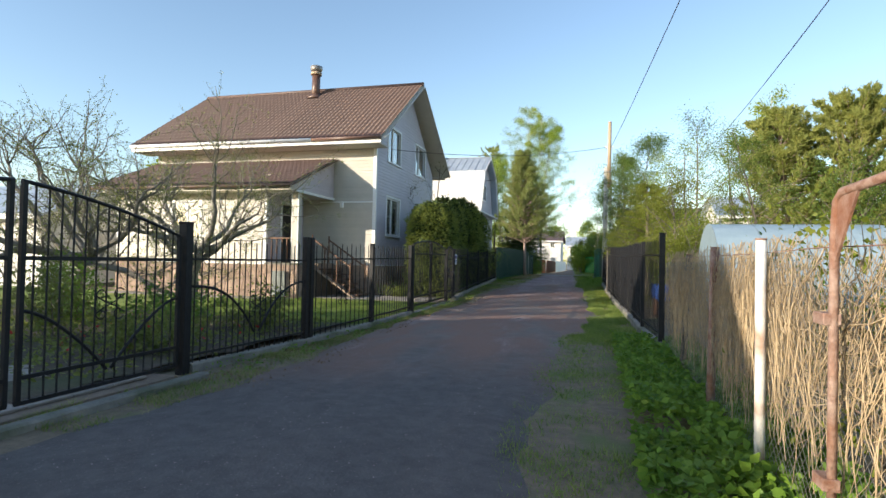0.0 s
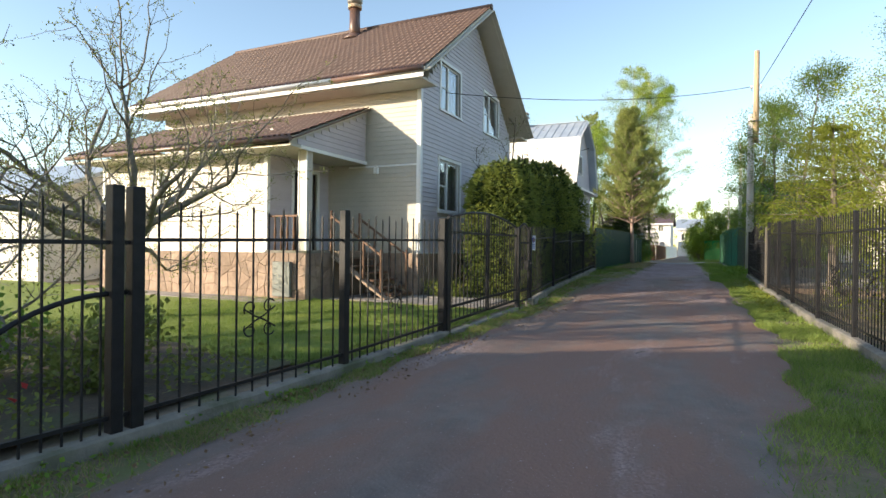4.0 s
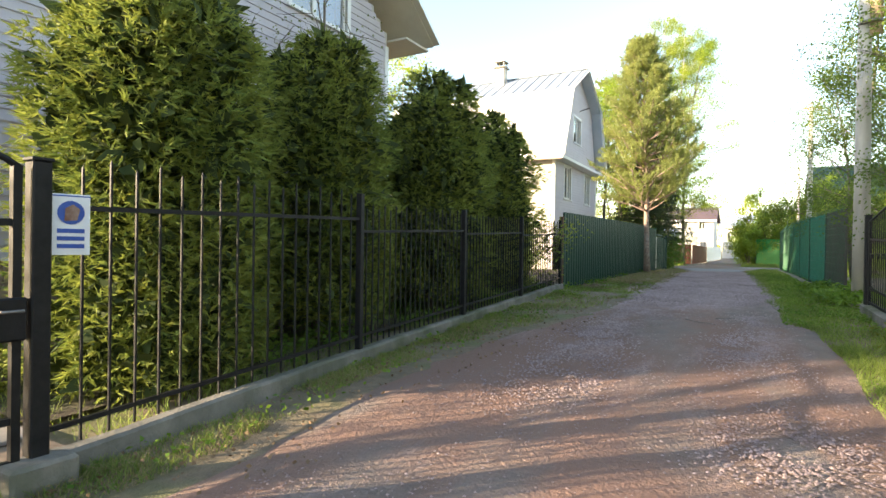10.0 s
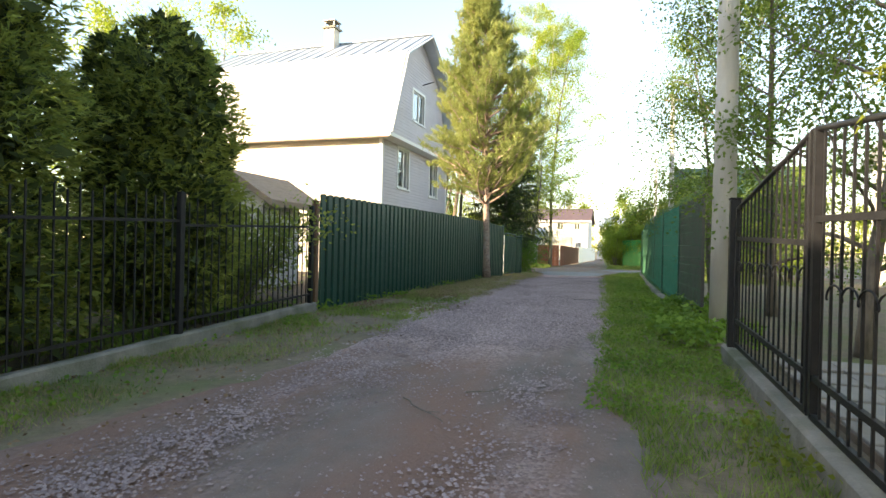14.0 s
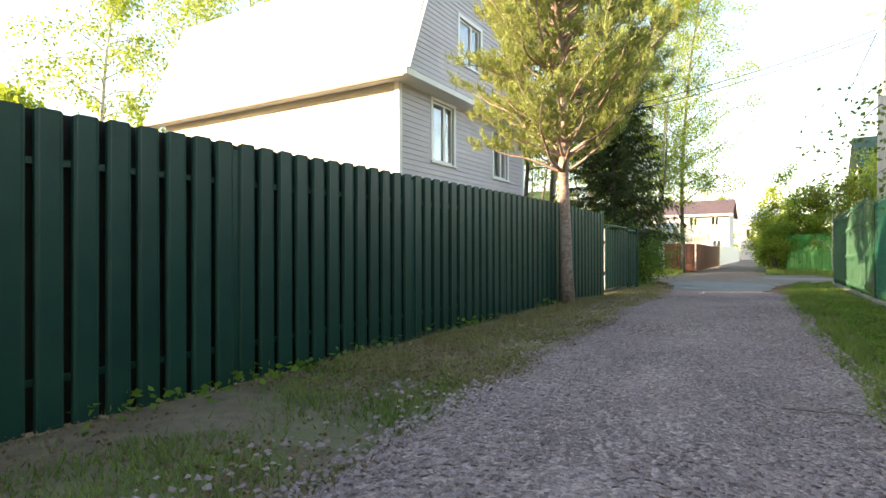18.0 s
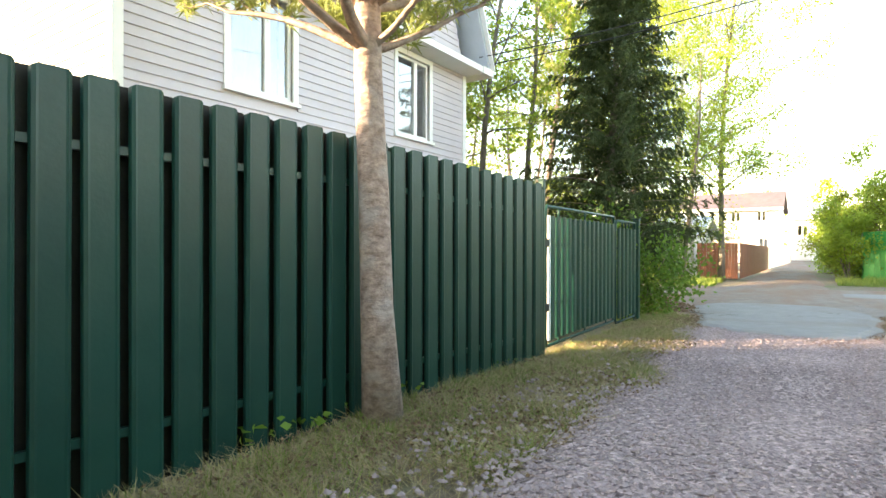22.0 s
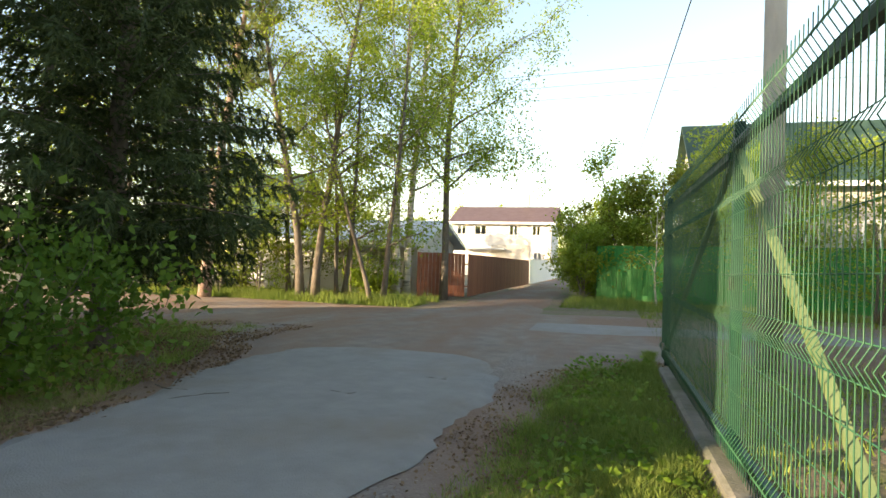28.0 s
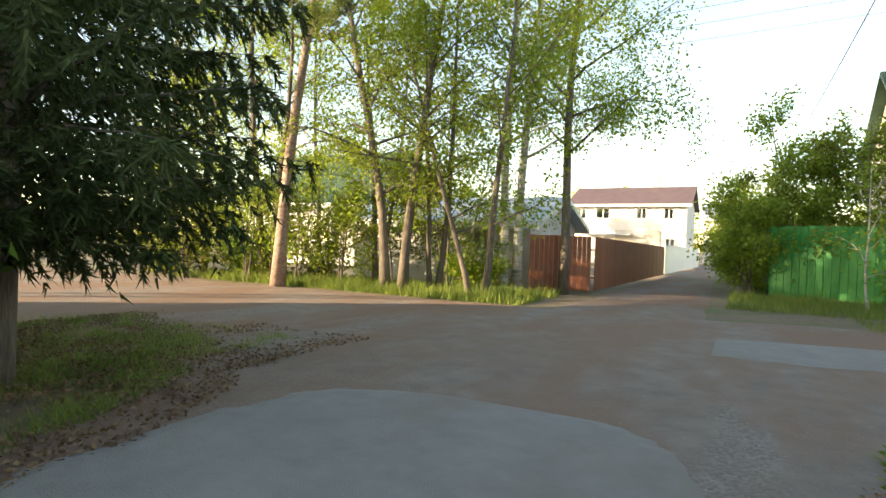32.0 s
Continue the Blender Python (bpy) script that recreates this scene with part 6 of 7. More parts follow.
def thuja(x, y, h, r, seed, n=9000, bare=0.0, flat=False):
    """A dense shrub of several leaders, each set with flat hanging sprays round inner leaves coloured dark for shade.
    """
    rng = np.random.default_rng(seed)
    t = thing("thuja", x, y, G(y) - 0.03, "dense yellow-green clipped thuja beside the wicket" if flat else "dark bushy thuja in a tall hedge", "hedge shrub", "thuja hedge")
    part("trunk", T([(0, 0, 0), (0.03, 0, h * 0.4), (0, 0.02, h * 0.85)], [0.08, 0.06, 0.01]), M_BARK, t)
    leaders = [(0.0, 0.0, h, r * 0.9)] + [(r * 0.55 * math.cos(k * 1.05 + seed), r * 0.62 * math.sin(k * 1.05 + seed), h * (rng.uniform(0.78, 0.97) if not flat else rng.uniform(0.93, 1.0)), r * rng.uniform(0.5, 0.66)) for k in range(6)]

    def shell(m, lx, ly, lh, lr, lo, hi):
        z = lh * (0.02 + bare + (0.98 - bare) * rng.random(m) ** 0.9)
        a = rng.uniform(0, 2 * math.pi, m)
        prof = np.clip((1.02 - z / lh) * (4.2 if not flat else 7.0), 0.02, 1) ** 0.5 * (0.85 + 0.15 * np.sin(np.pi * z / lh))
        lump = np.array([noise.noise((math.cos(b) * 2.2 + seed, math.sin(b) * 2.2 + lx, c * 2.6)) for b, c in zip(a, z)])
        rr = lr * prof * (1 + (0.62 if not flat else 0.4) * lump) * rng.uniform(lo, hi, m)
        c = np.stack([lx + rr * np.cos(a), ly + rr * np.sin(a), z], 1)
        return c, np.stack([np.cos(a), np.sin(a), rng.uniform(-0.1, 0.9, m)], 1)

    cs, ds, ci, di = [], [], [], []
    for lx, ly, lh, lr in leaders:
        m = int(n * lr * lh / sum(a[2] * a[3] for a in leaders))
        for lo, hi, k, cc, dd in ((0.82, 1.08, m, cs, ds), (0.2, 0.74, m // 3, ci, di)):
            c, d = shell(k, lx, ly, lh, lr, lo, hi)
            cc.append(c)
            dd.append(d)
    c, d = np.concatenate(cs), unit(np.concatenate(ds) + rng.normal(0, 0.3, (sum(len(a) for a in ds), 3)))
    side = unit(np.cross(d, rng.normal(0, 0.6, d.shape) + np.array([0, 0, 1.0])))
    size = rng.uniform(0.7, 1.3, (len(c), 1))
    qs = []
    for turn in (-0.9, -0.45, 0.0, 0.45, 0.9):
        w = d * math.cos(turn) + side * math.sin(turn) + np.array([0, 0, -0.3])
        qs.append(leaf_quads(rng, c + d * 0.04 * (1 - abs(turn)) * size, w, 0.1 - 0.03 * abs(turn), 0.026, 0.1))
    part("foliage", quads_mesh("foliage", slim(np.concatenate(qs)), M_L_THUJA), None, t)
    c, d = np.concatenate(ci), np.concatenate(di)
    # inner leaves stand in for twigs; their dark colour is painted shade
    part("inner_foliage", quads_mesh("inner_foliage", leaf_quads(rng, c, d, 0.22, 0.11, 1.0, -0.2), M_L_INNER_SHADE), None, t, "inner leaves coloured dark for the shade inside")
    return t


def bush(name, x, y, h, r, leaf, label, seed, n=3500, size=0.05, stems=7, group="", z=None, rise=0.6):
    rng = np.random.default_rng(seed)
    t = thing(name, x, y, (G(y) if z is None else z) - 0.03, label, "shrub", group)
    wood = bmesh.new()
    tips, dirs = [], []
    for k in range(stems):
        a = k * 2.4 + rng.uniform(-0.4, 0.4)
        d = np.array([math.cos(a) * r / h, math.sin(a) * r / h, 1.0])
        b = branch(rng, np.array([math.cos(a), math.sin(a), 0]) * r * 0.12, d, h * rng.uniform(0.75, 1.1), 6, 0.0, 0.15)
        tube(wood, b, list(np.linspace(0.018, 0.004, 7)), 5)
        for m in range(7):
            j = rng.integers(1, 7)
            tw = branch(rng, b[j], ways(b)[j] + rng.normal(0, 0.8, 3), h * rng.uniform(0.15, 0.35), 3, 0, 0.2)
            tube(wood, tw, 0.004, 3, cap=False)
            tips.append(tw)
            dirs.append(ways(tw))
        tips.append(b[2:])
        dirs.append(ways(b)[2:])
    part("stem_wood", wood, M_BARK, t)
    tips, dirs = np.concatenate(tips), np.concatenate(dirs)
    i = rng.integers(0, len(tips), n)
    c = tips[i] + rng.normal(0, 0.12 * h ** 0.5, (n, 3))
    c[:, 2] = np.abs(c[:, 2])
    part("foliage", quads_mesh("foliage", leaf_quads(rng, c, dirs[i], size * 1.5, size, 1.0, 0.0), leaf), None, t)
    return t


def apple_tree(x, y, h, seed, label):
    """An old leaning apple tree with crooked limbs and few young leaves."""
    rng = np.random.default_rng(seed)
    t = thing("apple_tree", x, y, G(y) - 0.05, label, "tree", "apple trees")
    wood, trunk = bmesh.new(), bmesh.new()
    st = branch(rng, np.zeros(3), np.array([0.25, 0.1, 1]), h * 0.32, 5, 0.0, 0.12)
    tube(trunk, st, list(np.linspace(0.16, 0.12, 6)), 10)
    tips, dirs = [], []
    for k in range(9):
        a = k * 0.75 + rng.uniform(-0.3, 0.3)
        l1 = branch(rng, st[-1 - (k % 2)], np.array([math.cos(a), math.sin(a), 0.45 + 0.4 * (k % 3)]), h * rng.uniform(0.42, 0.62), 8, 0.3, 0.2)
        tube(trunk, l1, list(np.linspace(0.085, 0.025, 9)), 8)
        for m in range(10):
            j = rng.integers(2, 9)
            l2 = branch(rng, l1[j], ways(l1)[j] + rng.normal(0, 0.7, 3) + np.array([0, 0, 0.4]), h * rng.uniform(0.18, 0.36), 6, 0.3, 0.22)
            tube(wood, l2, list(np.linspace(0.02, 0.006, 7)), 5)
            for q in range(9):
                jj = rng.integers(1, 7)
                l3 = branch(rng, l2[jj], ways(l2)[jj] + rng.normal(0, 0.8, 3), h * rng.uniform(0.06, 0.16), 4, 0.15, 0.25)
                tube(wood, l3, list(np.linspace(0.006, 0.003, 5)), 3, cap=False)
                tips.append(l3[1:])
                dirs.append(ways(l3)[1:])
    part("trunk", trunk, M_APPLE_BARK, t)
    part("twig_wood", wood, M_APPLE_BARK, t)
    tips, dirs = np.concatenate(tips), np.concatenate(dirs)
    n = 15000
    i = rng.integers(0, len(tips), n)
    part("young_leaves", quads_mesh("young_leaves", leaf_quads(rng, tips[i] + rng.normal(0, 0.03, (n, 3)), dirs[i], 0.042, 0.022, 0.9, 0.2), M_L_APPLE), None, t)
    return t


apple_tree(-10.5, 12.4, 5.8, 3, "old crooked apple tree with sparse young leaves")
apple_tree(-10.6, 8.4, 5.2, 12, "old crooked apple tree with sparse young leaves")

# hedge of thujas
for k, (x, y, h, r) in enumerate(((-5.75, 20.2, 3.65, 0.88), (-5.95, 22.6, 4.05, 0.8), (-5.95, 25.55, 4.25, 0.93), (-5.92, 28.0, 3.95, 0.9))):
    thuja(x, y, h, r, 20 + k, 15000 if k == 0 else 12500, 0.0 if k == 0 else 0.06, k == 0)
bush("shrub", -5.9, 29.3, 1.7, 0.7, M_L_THUJA, "dark leafy shrub behind the railing", 41, 3000)
for k, (x, y, h) in enumerate(((-6.4, 29.7, 1.7), (-7.0, 28.7, 1.8), (-7.0, 31.0, 1.7), (-6.9, 26.8, 1.4), (-6.9, 24.4, 1.4), (-6.7, 21.8, 1.2))):
    bush("hedge_shrub", x, y, h, 0.8, M_L_THUJA, "dark leafy shrub behind the thuja hedge", 380 + k, 2600, 0.06, 7, "hedge shrubs")
broad_tree("plum_tree", -6.7, 24.0, 5.6, 1.5, M_BARK, M_L_APPLE, "small bare plum tree with few buds behind the hedge", 570, 0.06, 0.2, 20, 1500, 0.03, 0.0, up=1.2, twigs=7, stems=2)
bush("small_conifer", -6.8, 19.0, 0.6, 0.45, M_L_THUJA, "low clipped yellowish conifer bush", 42, 2200, 0.035)

# the roadside pine
needle_tree("pine", -4.42, 39.5, 8.9, 2.45, M_PINE_BARK, M_L_PINE, "young pine with reddish trunk beside the green fence", 5, 0.115, 0.27, 24, 7, 0.25, 17, 0.105, 0.017, pine=True, cone=True, lean=(0.0, -0.03))
# the large spruce at the lane's mouth
spruce_tree(-6.05, 49.2, 8.2, 2.2, "large dark spruce with hanging branches", 6, low=0.125)
spruce_tree(2.55, 23.7, 4.9, 2.35, "young yellow-green spruce behind the railing", 16, 13, 8, 12, 0.06, 0.016, M_L_YELLOW, 0.3)
bush("lilac_bush", -5.1, 47.0, 1.75, 0.95, M_L_BUSH, "leafy green bush under the spruce", 43, 7500, 0.055, 11)
# trees beyond the crossroad
CROSS = [("birch", -6.9, 61.0, 19.0, 3.5, 1), ("birch", -6.6, 61.2, 17.5, 3.1, 1), ("birch", -8.75, 58.2, 11.5, 2.0, 0), ("birch", -8.4, 58.4, 11.0, 2.0, 0), ("alder", -8.0, 59.2, 7.5, 1.8, 0), ("alder", -5.4, 61.4, 17.0, 3.6, 0), ("alder", -6.5, 58.6, 8.0, 2.2, 0), ("alder", -9.8, 59.4, 8.5, 2.0, 0), ("pine", -11.3, 57.3, 13.5, 1.8, 0), ("alder", -12.8, 58.6, 9.5, 2.2, 0), ("alder", -15.5, 58.5, 10.0, 2.4, 0), ("birch", -18.5, 59.5, 12.0, 2.4, 0), ("alder", -14.0, 62.0, 9.0, 2.3, 0)]
for k, (kind, x, y, h, r, white) in enumerate(CROSS):
    if kind == "pine":
        needle_tree("pine", x, y, h, r, M_PINE_BARK, M_L_PINE, "tall slim pine beside the crossroad", 60 + k, 0.16, 0.45, 12, 5, 0.2, 6, 0.16, 0.035, pine=True, shoots=False)
    else:
        broad_tree(kind, x, y, h, r, M_BIRCH_BARK if white else M_BARK, M_L_BIRCH if kind == "birch" else M_L_ALDER, "slender %s with fresh spring leaves beside the crossroad" % kind, 60 + k, 0.12 if h > 9 else 0.085, 0.2, 34 if h > 15 else 24, 26000 if h > 15 else 6500, 0.06, 0.3, clump=0.22 if h > 15 else 0.17, stems=2 if kind == "alder" and h < 10 else 1, weep=0.3 if kind == "birch" else 0.0, group="crossroad trees")
# trees behind the spruce, on the left of the lane
for k, (x, y, h, r) in enumerate(((-8.6, 50.3, 11.0, 2.3), (-9.0, 48.6, 10.0, 1.9), (-10.3, 49.4, 9.0, 2.0), (-12.6, 49.9, 9.5, 2.2), (-11.5, 48.9, 8.5, 1.9), (-14.5, 48.0, 9.0, 2.2))):
    broad_tree("alder", x, y, h, r, M_BARK, M_L_ALDER, "tall slim alder with fresh leaves beside a garden", 90 + k, 0.1, 0.4, 22, 6000, 0.07, 0.25, group="garden trees")
# trees beyond the second house
for k, (x, y, h, r) in enumerate(((-20.0, 45.0, 13.0, 2.6), (-23.0, 41.0, 12.0, 2.5), (-26.0, 47.0, 14.0, 2.8), (-24.5, 36.0, 9.0, 2.3))):
    broad_tree("birch", x, y, h, r, M_BIRCH_BARK, M_L_BIRCH, "tall birch with yellow-green spring leaves", 100 + k, 0.14, 0.5, 20, 3600, 0.1, 0.4, weep=0.3, group="birches")
# garden trees on the right
RT = [(2.3, 29.6, 7.5, 2.0, M_L_CHERRY), (1.9, 37.0, 8.0, 2.0, M_L_CHERRY), (2.2, 33.3, 7.0, 1.9, M_L_CHERRY), (4.2, 24.5, 6.0, 1.9, M_L_BIRCH), (3.2, 20.5, 4.2, 1.6, M_L_YELLOW), (7.5, 19.0, 4.6, 1.7, M_L_CHERRY), (6.2, 21.0, 6.0, 2.0, M_L_CHERRY), (3.0, 18.6, 2.8, 1.0, M_L_YELLOW), (5.0, 28.0, 8.0, 2.2, M_L_CHERRY), (8.5, 33.0, 9.0, 2.6, M_L_BIRCH)]
for k, (x, y, h, r, m) in enumerate(RT):
    broad_tree("cherry_tree", x, y, h, r, M_BARK, m, "leafy garden tree with fresh spring leaves", 120 + k, 0.08, 0.12, 30 if k < 3 else 22, 23000 if k < 3 else 8000, 0.04, 0.1, stems=2 if k % 2 else 1, group="right gardens")
# conifers far right at the start
for k, (x, y, h, r) in enumerate(((8.9, 27.5, 7.9, 2.0), (11.6, 27.5, 8.5, 2.4), (15.0, 28.0, 9.2, 2.6), (11.6, 18.2, 10.5, 2.2))):
    needle_tree("pine", x, y, h, r, M_PINE_BARK, M_L_PINE_SUNLIT, "broad yellow-green pine behind the gardens", 140 + k, 0.16, 0.16, 17, 7, 0.25, 11, 0.17, 0.042, pine=True, shoots=False)
broad_tree("birch", 9.6, 34.0, 10.5, 2.0, M_BIRCH_BARK, M_L_BIRCH, "tall birch behind the gardens", 150, 0.13, 0.2, 24, 8000, 0.07, 0.4, weep=0.3)
# shrubs beyond the crossroad on the right
for k, (x, y, h, r, m) in enumerate(((-1.0, 66.0, 3.3, 1.0, M_L_ALDER), (-1.0, 69.0, 3.9, 1.2, M_L_YELLOW), (0.0, 66.9, 4.4, 1.4, M_L_ALDER), (1.5, 66.2, 5.0, 1.6, M_L_YELLOW), (3.6, 65.6, 5.6, 1.7, M_L_ALDER), (0.6, 67.8, 6.6, 1.8, M_L_ALDER), (-0.8, 72.5, 4.2, 1.5, M_L_ALDER), (2.6, 67.5, 6.6, 1.9, M_L_ALDER), (-1.4, 75.0, 3.6, 1.1, M_L_ALDER), (4.6, 66.8, 6.8, 1.9, M_L_ALDER), (-1.0, 78.0, 4.0, 1.5, M_L_ALDER))):
    broad_tree("willow_bush", x, y, h, r, M_BARK, m, "bushy young willow beside a green fence", 160 + k, 0.05, 0.04, 20, 6500, 0.08, 0.1, stems=3, group="willows", category="shrub")
# backdrop woods
for k in range(26):
    rng = random.Random(200 + k)
    if k < 14:
        x, y = -60 + 95 * k / 13, rng.uniform(122, 150)
    elif k < 18:
        x, y = rng.uniform(-48, -32), 45 + (k - 14) * 14
    else:
        x, y = rng.uniform(24, 40), -15 + (k - 18) * 13
    h = rng.uniform(9, 14) if k >= 14 else rng.uniform(8, 11)
    broad_tree("birch" if k % 3 else "alder", x, y, h, h * 0.26, M_BARK, M_L_BIRCH if k % 3 else M_L_ALDER, "distant leafy tree at the edge of the gardens", 300 + k, 0.15, 0.12, 16, 2200, 0.24, 0.2, clump=0.45, group="distant woods", twigs=3)
# bushes behind the mesh gate
for k, (x, y, h) in enumerate(((4.4, 50.6, 3.6), (5.6, 52.5, 4.2), (4.8, 46.5, 2.8), (6.0, 48.8, 4.0), (3.6, 60.2, 5.2), (6.2, 60.6, 6.4), (3.4, 48.2, 2.6), (6.6, 56.0, 6.2), (8.2, 58.0, 7.4), (9.6, 54.5, 6.8))):
    broad_tree("willow_bush", x, y, h, 1.3, M_BARK, M_L_YELLOW if k < 2 else M_L_ALDER, "bushy yellow-green willow behind the mesh gate", 500 + k, 0.05, 0.04, 18, 5500, 0.055, 0.1, stems=3, group="gate willows", category="shrub")
broad_tree("young_birch", 1.4, 63.3, 3.4, 0.8, M_BIRCH_BARK, M_L_ALDER, "slender young birch before the green sheet fence", 560, 0.035, 0.15, 14, 1800, 0.055, 0.1, stems=2)

# ---- fences beyond the crossroad ----
def board_fence(name, pts, h, bw, material, label, group, gap=0.012):
    (x0, y0), (x1, y1) = pts
    ln = math.hypot(x1 - x0, y1 - y0)
    f = thing(name, x0, y0, G(y0), label, "fence", group, math.degrees(math.atan2(y1 - y0, x1 - x0)))
    bm = B(0, -0.012, 0.05, bw, 0.012, h, 0.004)
    me = mesh_of("board", bm, material)
    slope = (G(y1) - G(y0)) / ln
    for k in range(int(ln / (bw + gap))):
        u = k * (bw + gap)
        ob = part("board", me, None, f)
        ob.location = (u, 0, slope * u + 0.02 * noise.noise((k * 1.7, x0, 0)))
    for z in (0.4, h - 0.35):
        part("rail", beam(bmesh.new(), (0, 0.03, z), (ln, 0.03, z + slope * ln), 0.04), material, f)
    return f


board_fence("board_fence", ((-6.25, 61.2), (-4.85, 62.3)), 1.5, 0.12, M_REDBOARD, "sunlit red-brown board fence at the corner", "red fence")
board_fence("board_fence", ((-4.83, 62.4), (-4.93, 78.6)), 1.5, 0.12, M_REDBOARD, "red-brown board fence along the far lane", "red fence")
board_fence("white_fence", ((-4.93, 78.7), (-4.62, 100.0)), 1.6, 0.3, M_TRIM, "white panel fence along the far lane", "white fence")
board_fence("sheet_fence", ((-0.65, 65.4), (7.5, 62.6)), 2.0, 0.18, M_GREEN_SHEET, "bright green profiled sheet fence", "green sheet fence", 0.004)
board_fence("sheet_fence", ((-0.65, 65.5), (-1.6, 80.0)), 2.0, 0.18, M_GREEN_SHEET, "bright green profiled sheet fence along the far lane", "green sheet fence", 0.004)


# ---- poles and cables ----
def pole(x, y, h, r, material, label, arms=True, lean=(0, 0)):
    p = thing("utility_pole", x, y, G(y) - 0.1, label, "utility pole")
    part("shaft", T([(0, 0, 0), (lean[0] * h * 0.5, lean[1] * h * 0.5, h * 0.5), (lean[0] * h, lean[1] * h, h)], [r, r * 0.85, r * 0.7], 12), material, p)
    if arms:
        part("crossarm", beam(bmesh.new(), (lean[0] * h - 0.4, 0, h - 0.3), (lean[0] * h + 0.4, 0, h - 0.3), 0.07), M_WOODPOLE, p)
        for s in (-0.35, 0.35):
            part("insulator", T([(lean[0] * h + s, 0, h - 0.27), (lean[0] * h + s, 0, h - 0.15)], [0.04, 0.03], 10), M_TRIM, p)
    return p


up_ = pole(0.95, 30.05, 6.3, 0.15, M_POLE, "pale concrete pole spliced to a timber pole beside the gate", False)
part("timber_pole", T([(0.16, -0.05, 5.2), (0.17, -0.05, 8.72)], [0.11, 0.09], 10), M_WOODPOLE, up_, "weathered orange timber pole")
for z in (5.4, 6.0):
    part("strap", T([(0.08, -0.02, z), (0.08, -0.02, z + 0.05)], 0.2, 12), M_WIRE, up_)
for s in (-0.0, 0.32):
    part("hook", T([(0.17, -0.05, 7.2), (s, -0.05, 7.2), (s, -0.05, 7.3)], 0.012, 6), M_WIRE, up_)
    part("insulator", T([(s, -0.05, 7.28), (s, -0.05, 7.4)], [0.04, 0.03], 10), M_TRIM, up_)
pole(1.7, 51.9, 9.0, 0.15, M_POLE, "pale concrete utility pole by the crossroad")
pole(0.6, 41.5, 4.2, 0.05, M_POLE, "slim grey lamp pole behind the net fence", False)


def cable(a, b, sag, r=0.012, label="sagging black overhead cable"):
    c = thing("overhead_cable", 0, 0, 0, label, "cable", "overhead cables")
    a, b = Vector(a), Vector(b)
    pts = [a + (b - a) * f + Vector((0, 0, -sag * 4 * f * (1 - f))) for f in np.linspace(0, 1, 20)]
    part("wire", T(pts, r, 5), M_CABLE, c)
    return c


cable((1.2, 30.0, 7.68), (3.75, -8.0, 8.4), 0.3)
cable((1.7, 51.9, 8.6), (1.2, 30.05, 7.7), 0.5)
cable((1.7, 51.9, 8.6), (0.9, 100.0, 8.2), 0.4, 0.016)
cable((7.0, 34.0, 8.6), (3.2, -6.0, 6.0), 0.4)
cable((0.95, 30.0, 7.68), (-7.6, 20.5, 5.95), 0.35)
cable((1.7, 51.9, 8.45), (-7.9, 46.6, 5.5), 0.3)
cable((1.7, 51.9, 8.25), (-7.9, 46.7, 5.35), 0.3)
for k in range(3):
    cable((12.0, 66.0, 8.4 + 0.5 * k), (-40.0, 66.5, 8.0 + 0.5 * k), 0.3, 0.006)

# ---- greenhouse, driveway, garden path ----
gh = thing("greenhouse", 3.4, 14.0, G(14) - 0.02, "arched greenhouse of milky blue-grey polycarbonate", "greenhouse")
arch = [(1.5 - 1.5 * math.cos(a), 1.1 + 1.5 * math.sin(a)) for a in np.linspace(0, math.pi, 17)]
for k in range(6):
    bm = bmesh.new()
    rows = [[bm.verts.new((x, u, z)) for u, z in [(0, 0)] + arch + [(3.0, 0)]] for x in (k * 1.0, k * 1.0 + 0.99)]
    for i in range(len(rows[0]) - 1):
        bm.faces.new((rows[0][i], rows[1][i], rows[1][i + 1], rows[0][i + 1])).smooth = True
    part("sheet", bm, M_POLYC, gh)
    part("hoop", T([(k * 1.0, u, z) for u, z in [(0.02, 0)] + [(1.5 + (u - 1.5) * 0.98, z * 0.99) for u, z in arch] + [(2.98, 0)]], 0.014, 5), M_WIRE, gh)
part("end_wall", prism(bmesh.new(), [(0, 0)] + arch + [(3.0, 0)], "x", -0.012, -0.004), M_POLYC, gh)
part("end_wall", prism(bmesh.new(), [(0, 0)] + arch + [(3.0, 0)], "x", 5.996, 6.004), M_POLYC, gh)
part("door_frame", T([(-0.02, 1.1, 0), (-0.02, 1.1, 1.9), (-0.02, 1.9, 1.9), (-0.02, 1.9, 0)], 0.015, 5), M_WIRE, gh)

cov = thing("covered_stack", 2.6, 15.6, G(15.6), "garden stack under a blue plastic cover", "stack")
part("boxes", B(-0.5, -0.7, 0, 0.5, 0.7, 0.75, 0.03), M_WOOD_DARK, cov)
part("cover", B(-0.56, -0.76, 0.5, 0.56, 0.76, 0.9, 0.06), M_BLUE, cov)


